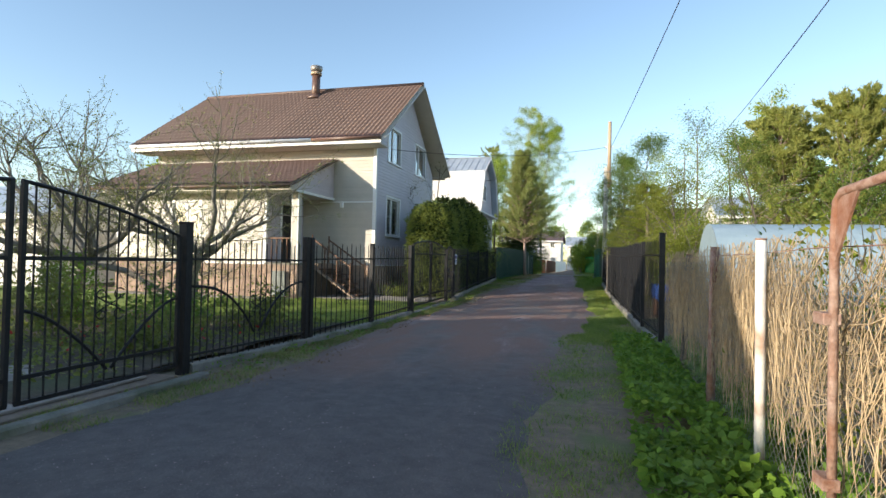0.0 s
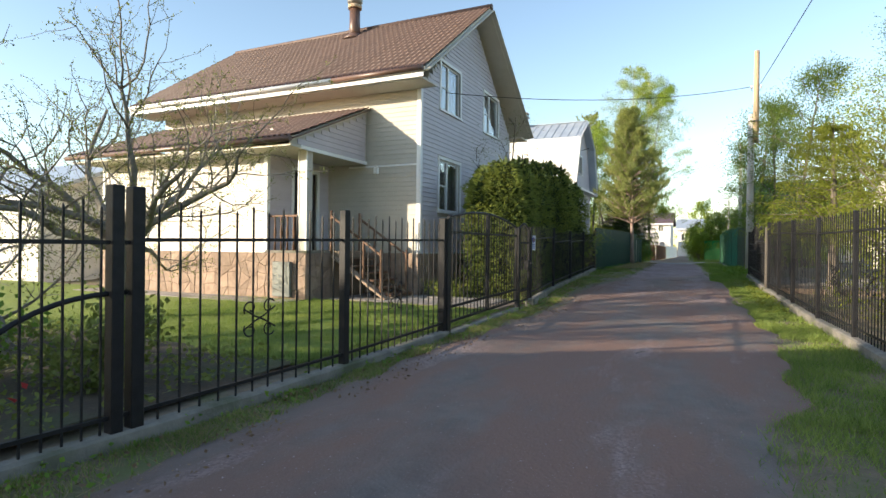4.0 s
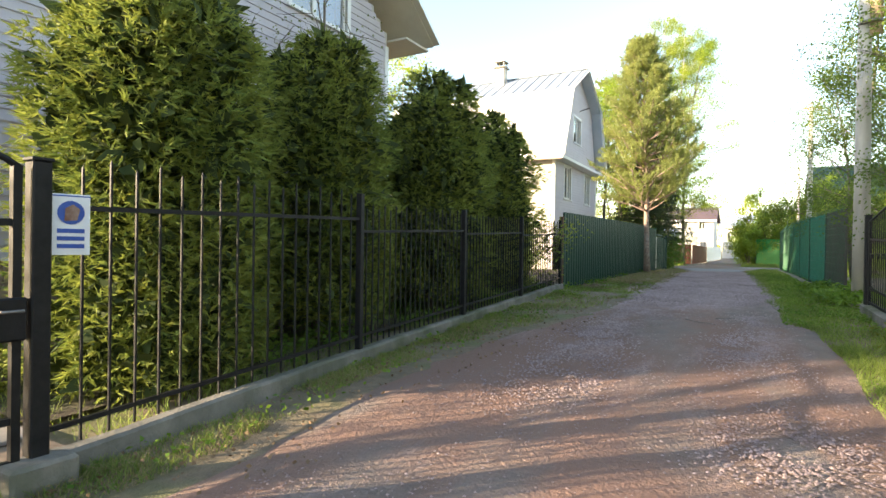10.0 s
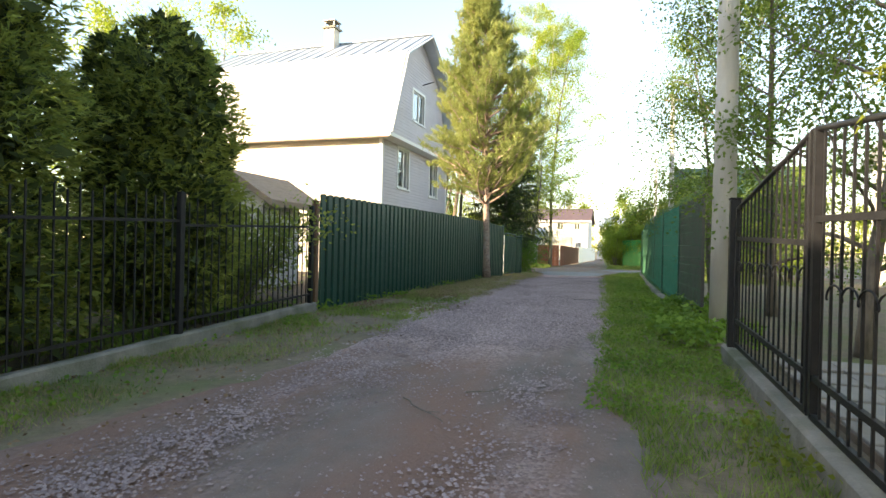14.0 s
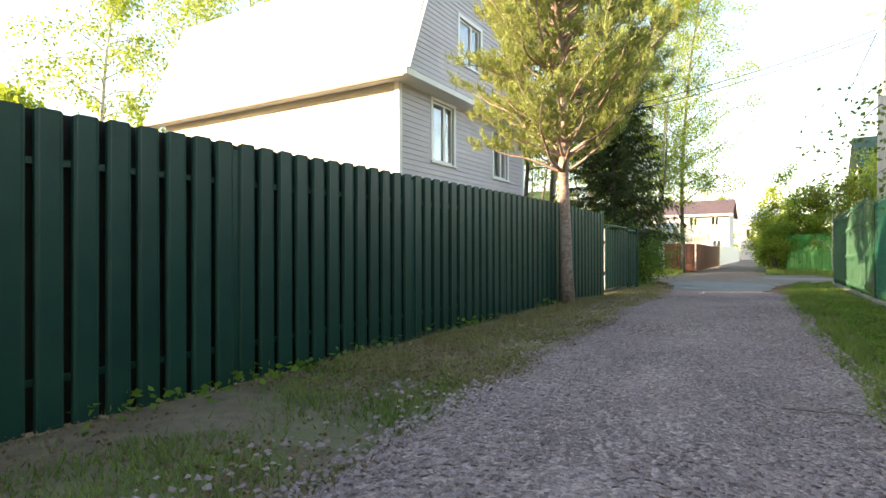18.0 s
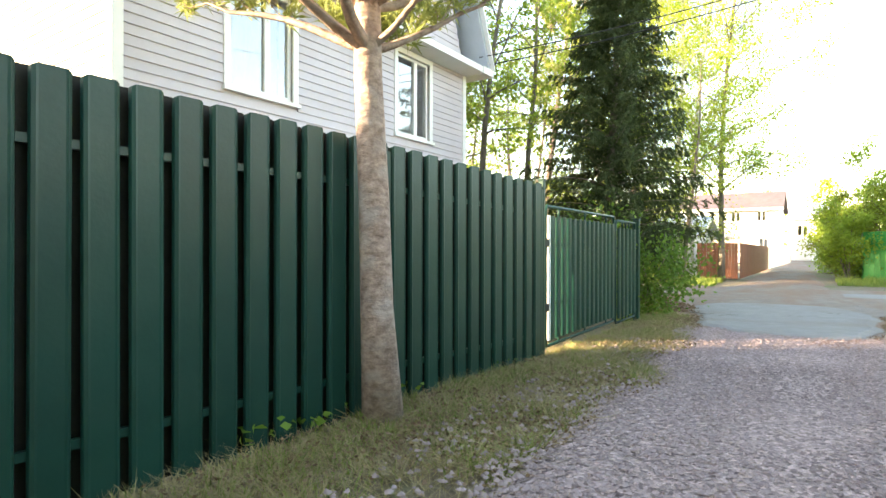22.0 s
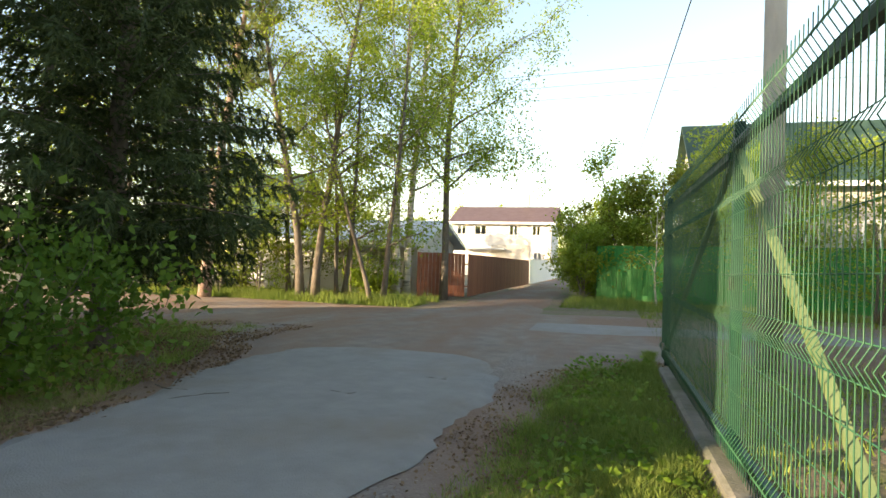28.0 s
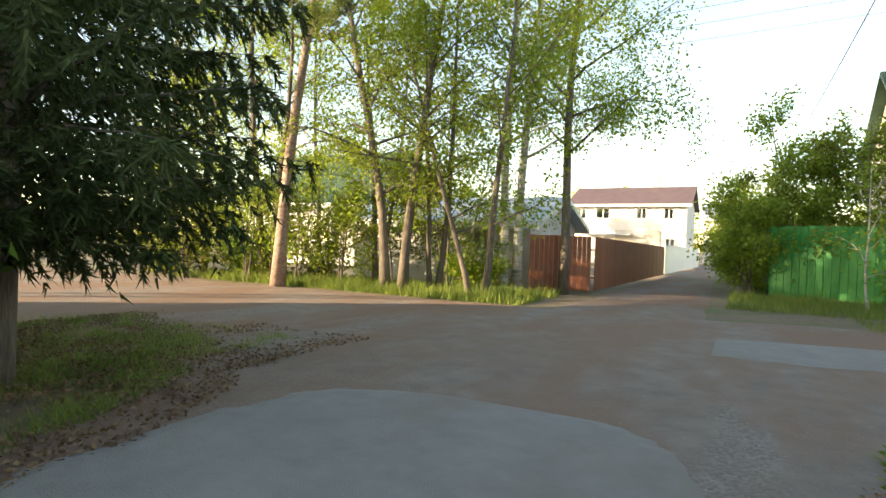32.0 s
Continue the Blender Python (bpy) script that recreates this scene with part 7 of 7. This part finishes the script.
def paving(name, x0, x1, y0, y1, cw, ch, material, label, lift=0.03):
    rng = random.Random(7)
    base = setting(name, B(x0, y0, min(G(y0), G(y1)) - 0.1, x1, y1, (G(y0) + G(y1)) / 2 + lift - 0.03), M_MORTAR, label, "pavement")
    me = mesh_of("slab", B(0.006, 0.006, -0.03, cw - 0.006, ch - 0.006, 0.0, 0.006), material)
    nx, ny = int((x1 - x0) / cw), int((y1 - y0) / ch)
    for i in range(nx):
        for j in range(ny):
            ob = part("slab", me, None, base)
            y = y0 + j * ch
            ob.matrix_basis = pose(x0 + i * cw, y, G(y) + lift + rng.uniform(-0.006, 0.006), rng.uniform(-0.5, 0.5), rng.uniform(-0.5, 0.5), 0)
    return base


paving("pavement_drive", -12.0, -4.6, 0.9, 5.2, 0.6, 0.5, M_PAVER, "grey paving slabs of the drive")
paving("pavement_path", -17.0, -9.1, 15.45, 16.35, 0.5, 0.45, M_PAVER, "pale slab path along the veranda", 0.05)
paving("pavement_yard", -9.1, -4.65, 16.9, 18.9, 0.5, 0.5, M_PAVER, "pale slab yard before the steps", 0.05)
paving("pavement_right_yard", 1.25, 5.0, 23.9, 29.0, 0.5, 0.5, M_PAVER, "grey slab yard behind the gate", 0.05)
paving("pavement_gate", -7.9, -4.9, 42.4, 46.0, 0.3, 0.3, M_STONE, "reddish slabs behind the green gate", 0.03)
kerb("kerb_drive", [(-4.3, 0.9), (-4.3, 5.3)], 0.16, 0.05, "low concrete edging of the drive")
kerb("kerb_gate", along(xl, 13.6, 17.5), 0.16, 0.03, "sunken concrete sill under the gate")
stump = setting("block_gate", B(xl(18.55) - 0.05, 18.35, G(18.4) - 0.05, xl(18.55) + 0.18, 18.7, G(18.5) + 0.14, 0.02), M_CONCRETE, "pale concrete block at the gate post", "block")


# ---- loose cover of the ground ----
def heights(y):
    return np.interp(y, [-60, 0, 8, 13, 18, 22, 30, 40, 48, 58, 75, 140], [-0.1, -0.1, -0.1, -0.02, 0.02, 0.14, 0.42, 0.5, 0.36, 0.33, 0.2, 0.1])


def clumpy(rng, x, y, scale, keep):
    v = np.array([noise.noise((a * scale, b * scale, 9.0)) for a, b in zip(x, y)])
    return v + rng.normal(0, 0.2, len(v)) > keep


def grass_patch(name, n, ys, lo, hi, length, material, label, seed, scale=1.2, keep=-0.15, width=0.007, lean=0.35, lift=0.0, edge=1.6):
    """Blades between the lines lo(y) and hi(y)."""
    rng = np.random.default_rng(seed)
    y = rng.uniform(*ys, n)
    a, b = np.array([lo(v) for v in y]), np.array([hi(v) for v in y])
    x = a + (b - a) * rng.random(n) ** edge
    k = clumpy(rng, x, y, scale, keep)
    x, y = x[k], y[k]
    m = len(x)
    base = np.stack([x, y, heights(y) - 0.03 + lift], 1)
    tuft = np.array([0.55 + 1.1 * max(0.0, noise.noise((a * 3.1, b * 3.1, 2.0)) + 0.35) for a, b in zip(x, y)])[:, None]
    ln = length * tuft * rng.uniform(0.5, 1.5, (m, 1))
    way = np.stack([rng.normal(0, lean, m), rng.normal(0, lean, m), np.ones(m)], 1)
    az = rng.uniform(0, 6.28, m)
    side = np.stack([np.cos(az), np.sin(az), np.zeros(m)], 1) * width * rng.uniform(0.6, 1.2, (m, 1))
    tip = base + way * ln
    q = np.stack([base - side, base + side, tip], 1)
    ob = new(name, quads_mesh(name, q, material))
    return tagged(ob, label, "grass", kind="stuff")


def left_edge(y):
    return road_edge(ROAD_L, y) + 0.25 * noise.noise((y * 0.9, 3.1, 0)) + 0.12


def right_edge(y):
    return road_edge(ROAD_R, y) + 0.25 * noise.noise((y * 0.9, 9.1, 0)) - 0.12


G1, G2 = dict(width=0.005, lean=0.5), dict(width=0.0035, lean=1.5)
grass_patch("grass_left", 40000, (3, 30), lambda y: xl(y) + 0.1, lambda y: left_edge(y) - 0.35 * min(1.0, max(0.0, (y - 14) / 6)), 0.05, M_GRASS, "short uneven grass along the left fence", 1, keep=-0.1, edge=2.0, **G1)
grass_patch("dry_grass_left", 24000, (3, 30), lambda y: xl(y) + 0.12, lambda y: left_edge(y) - 0.35 * min(1.0, max(0.0, (y - 14) / 6)), 0.05, M_STRAW, "dry straw in the left verge", 2, keep=-0.1, **G2)
grass_patch("grass_green_fence", 62000, (29, 47.5), lambda y: xl(y) + 0.02, left_edge, 0.06, M_GRASS, "verge grass along the green fence", 3, keep=-0.12, edge=1.1, **G1)
grass_patch("dry_grass_green_fence", 70000, (33.5, 47.5), lambda y: xl(y) + 0.02, left_edge, 0.075, M_STRAW, "dry straw in the verge by the green fence", 4, keep=-0.45, edge=1.0, **G2)
grass_patch("grass_right", 95000, (10, 51), lambda y: xr(y) - 0.1, right_edge, 0.075, M_GRASS, "lush grass along the right fence", 5, keep=-0.3, edge=0.9, **G1)
grass_patch("grass_right_start", 26000, (-2, 12), lambda y: 1.0, lambda y: right_edge(y) - 0.15, 0.045, M_GRASS, "thin grass at the lane's edge", 6, keep=0.08, edge=1.0, **G1)
grass_patch("grass_corner_right", 60000, (42.5, 52.0), lambda y: xr(y) - 0.08, lambda y: right_edge(y) + 0.15, 0.085, M_GRASS, "uneven grass by the mesh gate", 7, keep=-0.4, edge=0.8, **G1)
grass_patch("grass_corner_left", 50000, (46.0, 52.0), lambda y: -9.0, lambda y: road_edge(ROAD_L, min(y, 50.5)) - 0.1, 0.08, M_GRASS, "shaded grass under the spruce", 8, keep=-0.2, edge=0.8, **G1)
grass_patch("lawn_grass", 80000, (10.7, 16.8), lambda y: -12.5, lambda y: xl(y) - 0.15, 0.05, M_GRASS, "mown lawn blades in the sun", 9, keep=-0.7, lift=0.05, edge=0.6, **G1)
grass_patch("grass_far_side", 26000, (57.6, 60.5), lambda y: -16, lambda y: -5.2, 0.2, M_GRASS, "rough grass under the birches", 10, keep=-0.2, edge=0.8, width=0.01)
grass_patch("grass_far_right", 16000, (60.5, 65.2), lambda y: -1.6, lambda y: 6.5, 0.18, M_GRASS, "rough grass before the green sheet fence", 11, keep=-0.2, edge=1.0, width=0.01)
grass_patch("grass_gate_yard", 12000, (44.0, 60.0), lambda y: xr(y) + 0.15, lambda y: 6.0, 0.09, M_GRASS, "tall uneven grass behind the mesh gate", 13, keep=-0.5, edge=1.3, width=0.008)
grass_patch("grass_hedge", 20000, (19.0, 30.0), lambda y: -7.6, lambda y: xl(y) - 0.1, 0.12, M_GRASS, "grass beneath the hedge", 12, keep=0.0, edge=0.7, **G1)


def litter(name, n, ys, lo, hi, size, material, label, seed, keep=-0.1, lift=0.0):
    rng = np.random.default_rng(seed)
    y = rng.uniform(*ys, n)
    a, b = np.array([lo(v) for v in y]), np.array([hi(v) for v in y])
    x = a + (b - a) * rng.random(n)
    k = clumpy(rng, x, y, 1.1, keep)
    x, y = x[k], y[k]
    c = np.stack([x, y, heights(y) + 0.006 + lift + 0.015 * rng.random(len(x))], 1)
    w = np.stack([rng.normal(0, 1, len(x)), rng.normal(0, 1, len(x)), rng.normal(0, 0.15, len(x))], 1)
    ob = new(name, quads_mesh(name, leaf_quads(rng, c, w, size * 1.5, size, 0.2), material))
    return tagged(ob, label, "litter", kind="stuff")


litter("leaf_litter_spruce", 24000, (46.5, 52.5), lambda y: -9.0, lambda y: road_edge(ROAD_L, min(y, 50.5)) + 0.5, 0.028, M_LITTER, "brown dead leaves under the spruce", 21)
litter("leaf_litter_gate", 16000, (30.5, 47.0), lambda y: xl(y) + 0.05, lambda y: left_edge(y) + 0.1, 0.02, M_LITTER, "brown dead leaves by the green gate", 22)
litter("leaf_litter_right", 7000, (44.5, 51.5), lambda y: right_edge(y) - 0.3, lambda y: right_edge(y) + 0.5, 0.018, M_LITTER, "brown dead leaves at the asphalt's edge", 23)
litter("leaf_litter_lane", 2600, (5, 30), lambda y: xl(y) + 0.15, lambda y: left_edge(y) + 0.4, 0.025, M_LITTER, "scattered dead leaves in the verge", 24)


# broad-leaved weeds along the wire fence
def weeds(name, n, box_, leaf_size, height, material, label, seed, keep=-0.2, scale=1.4):
    rng = np.random.default_rng(seed)
    x0, x1, y0, y1 = box_
    x, y = rng.uniform(x0, x1, n), rng.uniform(y0, y1, n)
    k = clumpy(rng, x, y, scale, keep)
    x, y = x[k], y[k]
    hh = height * (0.5 + 0.5 * np.array([noise.noise((a * 1.7, b * 1.7, 4)) for a, b in zip(x, y)]))
    c = np.stack([x, y, heights(y) + np.maximum(0.02, hh * rng.uniform(0.4, 1.1, len(x)))], 1)
    w = np.stack([rng.normal(0, 1, len(x)), rng.normal(0, 1, len(x)), rng.normal(0.05, 0.25, len(x))], 1)
    q = leaf_quads(rng, c, w, leaf_size * 1.4, leaf_size, 0.1)
    ob = new(name, quads_mesh(name, q, material))
    return tagged(ob, label, "weeds", kind="stuff")


weeds("weeds_wire_fence", 16000, (0.85, 2.3, 1.2, 11.0), 0.065, 0.26, M_WEED, "lush green ground elder below the wire fence", 31, -0.35)
weeds("weeds_pole", 3500, (0.1, 1.3, 29.0, 33.5), 0.06, 0.4, M_WEED, "nettles and weeds at the pole's foot", 32, -0.2)
weeds("weeds_right_verge", 13000, (-0.45, 0.75, 26.5, 44.0), 0.03, 0.1, M_WEED, "low weeds in the right verge", 33, -0.2)
weeds("weeds_green_fence", 1200, (-4.95, -4.5, 30.0, 42.0), 0.05, 0.2, M_WEED, "tufts of weeds at the green fence's foot", 34, 0.15)
weeds("weeds_right_gate", 1500, (0.5, 1.0, 19.0, 27.0), 0.04, 0.14, M_L_YELLOW, "sunlit weeds at the foot of the right fence", 35, 0.1)
weeds("hedge_undergrowth", 5000, (-6.8, -5.0, 20.8, 30.0), 0.05, 0.35, M_L_BUSH, "dark low plants beneath the hedge", 40, 0.0)
weeds("weeds_mesh_gate", 2600, (-0.7, 0.3, 43.5, 51.5), 0.04, 0.12, M_WEED, "broad-leaved weeds in the grass by the mesh gate", 38, 0.05)
weeds("weeds_left_verge", 2200, (-4.6, -3.9, 5.5, 29.5), 0.035, 0.1, M_WEED, "small weeds along the concrete footing", 39, 0.1)
weeds("bed_plants", 12000, (-15.0, -4.95, 4.0, 10.8), 0.05, 0.4, M_L_APPLE, "dark green leaves of bedding plants", 36, -0.15)
weeds("bed_flowers", 160, (-13.0, -5.2, 5.0, 9.2), 0.06, 0.55, M_FLOWER, "scattered red tulips in the bed", 37, 0.0)
for k, (x, y, h) in enumerate(((-6.2, 6.4, 0.9), (-7.4, 8.3, 1.0), (-8.6, 6.8, 1.2), (-10.2, 8.6, 1.3), (-6.0, 9.0, 0.8), (-11.8, 6.6, 1.3), (-13.6, 8.2, 1.4))):
    bush("garden_shrub", x, y, h, 0.6, M_L_BUSH if k % 2 else M_L_APPLE, "leafy garden shrub in the flower bed", 400 + k, 1500, 0.05, 6, "bed shrubs")
for k, (x, y) in enumerate(((-16.5, 58.4), (-13.6, 58.6), (-15.0, 60.0), (-18.0, 59.0))):
    bush("undergrowth_bush", x, y, 1.5, 0.9, M_L_YELLOW if k % 3 == 0 else M_L_BUSH, "young leafy undergrowth below the roadside trees", 420 + k, 2600, 0.06, 8, "undergrowth")

for k, (x, y, h) in enumerate(((-13.0, 57.8, 3.2), (-14.9, 57.6, 2.8), (-16.6, 57.3, 3.0), (-10.6, 58.6, 2.4), (-9.3, 59.4, 3.4), (-7.9, 59.9, 3.7), (-11.9, 58.4, 3.6))):
    broad_tree("alder_sapling", x, y, h, 1.15, M_BARK, M_L_YELLOW if k % 3 == 1 else M_L_ALDER, "leafy alder sapling with several thin stems below the roadside trees", 600 + k, 0.035, 0.25 if k in (4, 5) else 0.1, 18, 2600, 0.06, 0.1, stems=3, group="alder saplings", clump=0.16)
for k, (x, y, h) in enumerate(((-7.6, 60.6, 1.2), (-11.9, 59.6, 2.2), (-14.6, 59.3, 2.3))):
    bush("roadside_sapling", x, y, h, 0.9, M_L_YELLOW if k % 2 else M_L_ALDER, "leafy sapling clump below the roadside trees", 460 + k, 2400, 0.07, 8, "roadside saplings")

# dry vines hanging on the wire fence
rng = np.random.default_rng(77)
vine = bmesh.new()
for k in range(2700):
    y = rng.uniform(0.6, 9.6)
    dens = noise.noise((y * 0.9, 2.0, 0))
    if y > 3.7 and y < 5.6 or rng.random() < 0.7 + dens:
        top = rng.uniform(1.2, 1.72)
        p = np.array([1.78 + rng.normal(0, 0.04), y, top - 0.05])
        b = branch(rng, p, np.array([rng.normal(0, 0.15), rng.normal(0, 0.25), -1.0]), top * rng.uniform(0.5, 0.98), 6, -0.2, 0.3)
        b[:, 0] = np.clip(b[:, 0], 1.69, 1.95)
        tube(vine, b, 0.0022 if k % 4 else 0.0045, 3, cap=False)
vines = new("dry_vines", mesh_of("dry_vines", vine, M_VINE))
tagged(vines, "tangled dry brown vines hanging over the wire fence", "vines", kind="stuff")
for k, (x, y, h, m) in enumerate(((2.6, 2.9, 1.9, M_L_YELLOW), (2.8, 4.4, 1.6, M_L_YELLOW), (2.7, 1.2, 1.8, M_L_YELLOW), (3.2, 7.5, 1.5, M_L_BUSH))):
    bush("currant_bush", x, y, h, 0.5, m, "young leafy bush behind the wire fence", 440 + k, 1600, 0.045, 7, "wire fence bushes")

# gravel: the larger loose stones
rng = np.random.default_rng(55)
def pebbles(name, n, ys, lo, hi, size, label, keep, spot=None):
    y = rng.uniform(*ys, n)
    a, b = np.array([lo(v) for v in y]), np.array([hi(v) for v in y])
    x = a + (b - a) * rng.random(n)
    if spot:
        x, y = rng.normal(spot[0], spot[2], n), rng.normal(spot[1], spot[3], n)
    k = clumpy(rng, x, y, 2.6 if spot else 0.8, keep)
    x, y = x[k], y[k]
    m = len(x)
    c = np.stack([x, y, heights(y) + 0.014], 1)[:, None]
    s = size * rng.uniform(0.5, 1.4, (m, 1, 1))
    az = rng.uniform(0, 6.28, m)
    ring = np.array([[math.cos(t), math.sin(t), 0] for t in (0, 1.57, 3.14, 4.71)])
    jit = rng.uniform(0.65, 1.25, (m, 4, 1))
    rot = np.stack([np.stack([np.cos(az), -np.sin(az)], 1), np.stack([np.sin(az), np.cos(az)], 1)], 1)
    p = ring[None] * jit
    p[..., :2] = np.einsum("mij,mkj->mki", rot, p[..., :2])
    base = c + p * s
    tip = c + np.concatenate([rng.uniform(-0.4, 0.4, (m, 1, 2)), rng.uniform(0.5, 0.9, (m, 1, 1))], 2) * s
    v = np.concatenate([base, tip], 1).reshape(-1, 3)
    f = np.array([[0, 1, 4], [1, 2, 4], [2, 3, 4], [3, 0, 4]])
    faces = (np.arange(m)[:, None, None] * 5 + f[None]).reshape(-1)
    me = bpy.data.meshes.new(name)
    me.vertices.add(m * 5)
    me.vertices.foreach_set("co", v.reshape(-1).astype(np.float32))
    me.loops.add(len(faces))
    me.loops.foreach_set("vertex_index", faces.astype(np.int32))
    me.polygons.add(m * 4)
    me.polygons.foreach_set("loop_start", np.arange(0, m * 12, 3, dtype=np.int32))
    me.polygons.foreach_set("loop_total", np.full(m * 4, 3, dtype=np.int32))
    me.update(calc_edges=True)
    me.materials.append(M_PEBBLE)
    return tagged(new(name, me), label, "gravel", kind="stuff")


pebbles("gravel_stones", 36500, (28.5, 45.9), lambda y: left_edge(y) - 0.15, lambda y: right_edge(y) + 0.15, 0.0145, "pinkish grey gravel on the lane", -0.6)
pebbles("gravel_patches", 15000, (17, 30), lambda y: left_edge(y) + 0.3, lambda y: right_edge(y) - 0.2, 0.0095, "patches of grey gravel on the lane", 0.15)
for spot, m in (((-2.65, 24.7, 0.26, 1.2), 5600), ((-1.0, 24.4, 0.24, 0.6), 2400), ((-0.75, 26.4, 0.22, 0.6), 1800), ((-0.5, 21.2, 0.36, 0.5), 2600), ((-2.5, 22.3, 0.3, 0.8), 1800), ((-2.45, 27.3, 0.35, 0.6), 2600)):
    pebbles("gravel_heap", m, (0, 1), left_edge, right_edge, 0.0125, "patch of loose pinkish grey gravel in the lane", -0.08, spot)
pebbles("verge_stones", 1600, (30, 44), lambda y: left_edge(y) - 0.7, lambda y: left_edge(y) + 0.1, 0.02, "scattered stones in the verge by the green fence", -0.2)
pebbles("gravel_edges", 4000, (0, 20), left_edge, right_edge, 0.007, "small loose stones on the lane", 0.0)


def fallen_twig(x, y, length, turn, seed):
    r = np.random.default_rng(seed)
    t = thing("fallen_twig", x, y, G(y) + 0.025, "thin dry twig lying on the lane", "twig", "fallen twigs", turn)
    b = branch(r, np.zeros(3), np.array([1.0, 0, 0]), length, 7, 0.0, 0.22)
    b[:, 2] = 0.004 + 0.006 * np.abs(np.sin(np.arange(8)))
    part("stem", T([tuple(v) for v in b], list(np.linspace(0.006, 0.002, 8)), 5), M_BARK, t)
    part("side_shoot", T([tuple(b[4]), tuple(b[4] + np.array([0.06, 0.07, 0.006]))], [0.003, 0.0015], 5), M_BARK, t)


for k, (x, y, ln, turn) in enumerate(((-1.75, 26.3, 0.75, -40), (-1.35, 26.6, 0.4, 25), (-1.2, 33.8, 0.5, 5), (-2.6, 48.4, 0.35, -10), (-3.6, 47.6, 0.5, 60), (-2.0, 49.3, 0.3, 15), (-4.1, 48.0, 0.6, -50), (-1.4, 13.2, 0.3, 80))):
    fallen_twig(x, y, ln, turn, 600 + k)
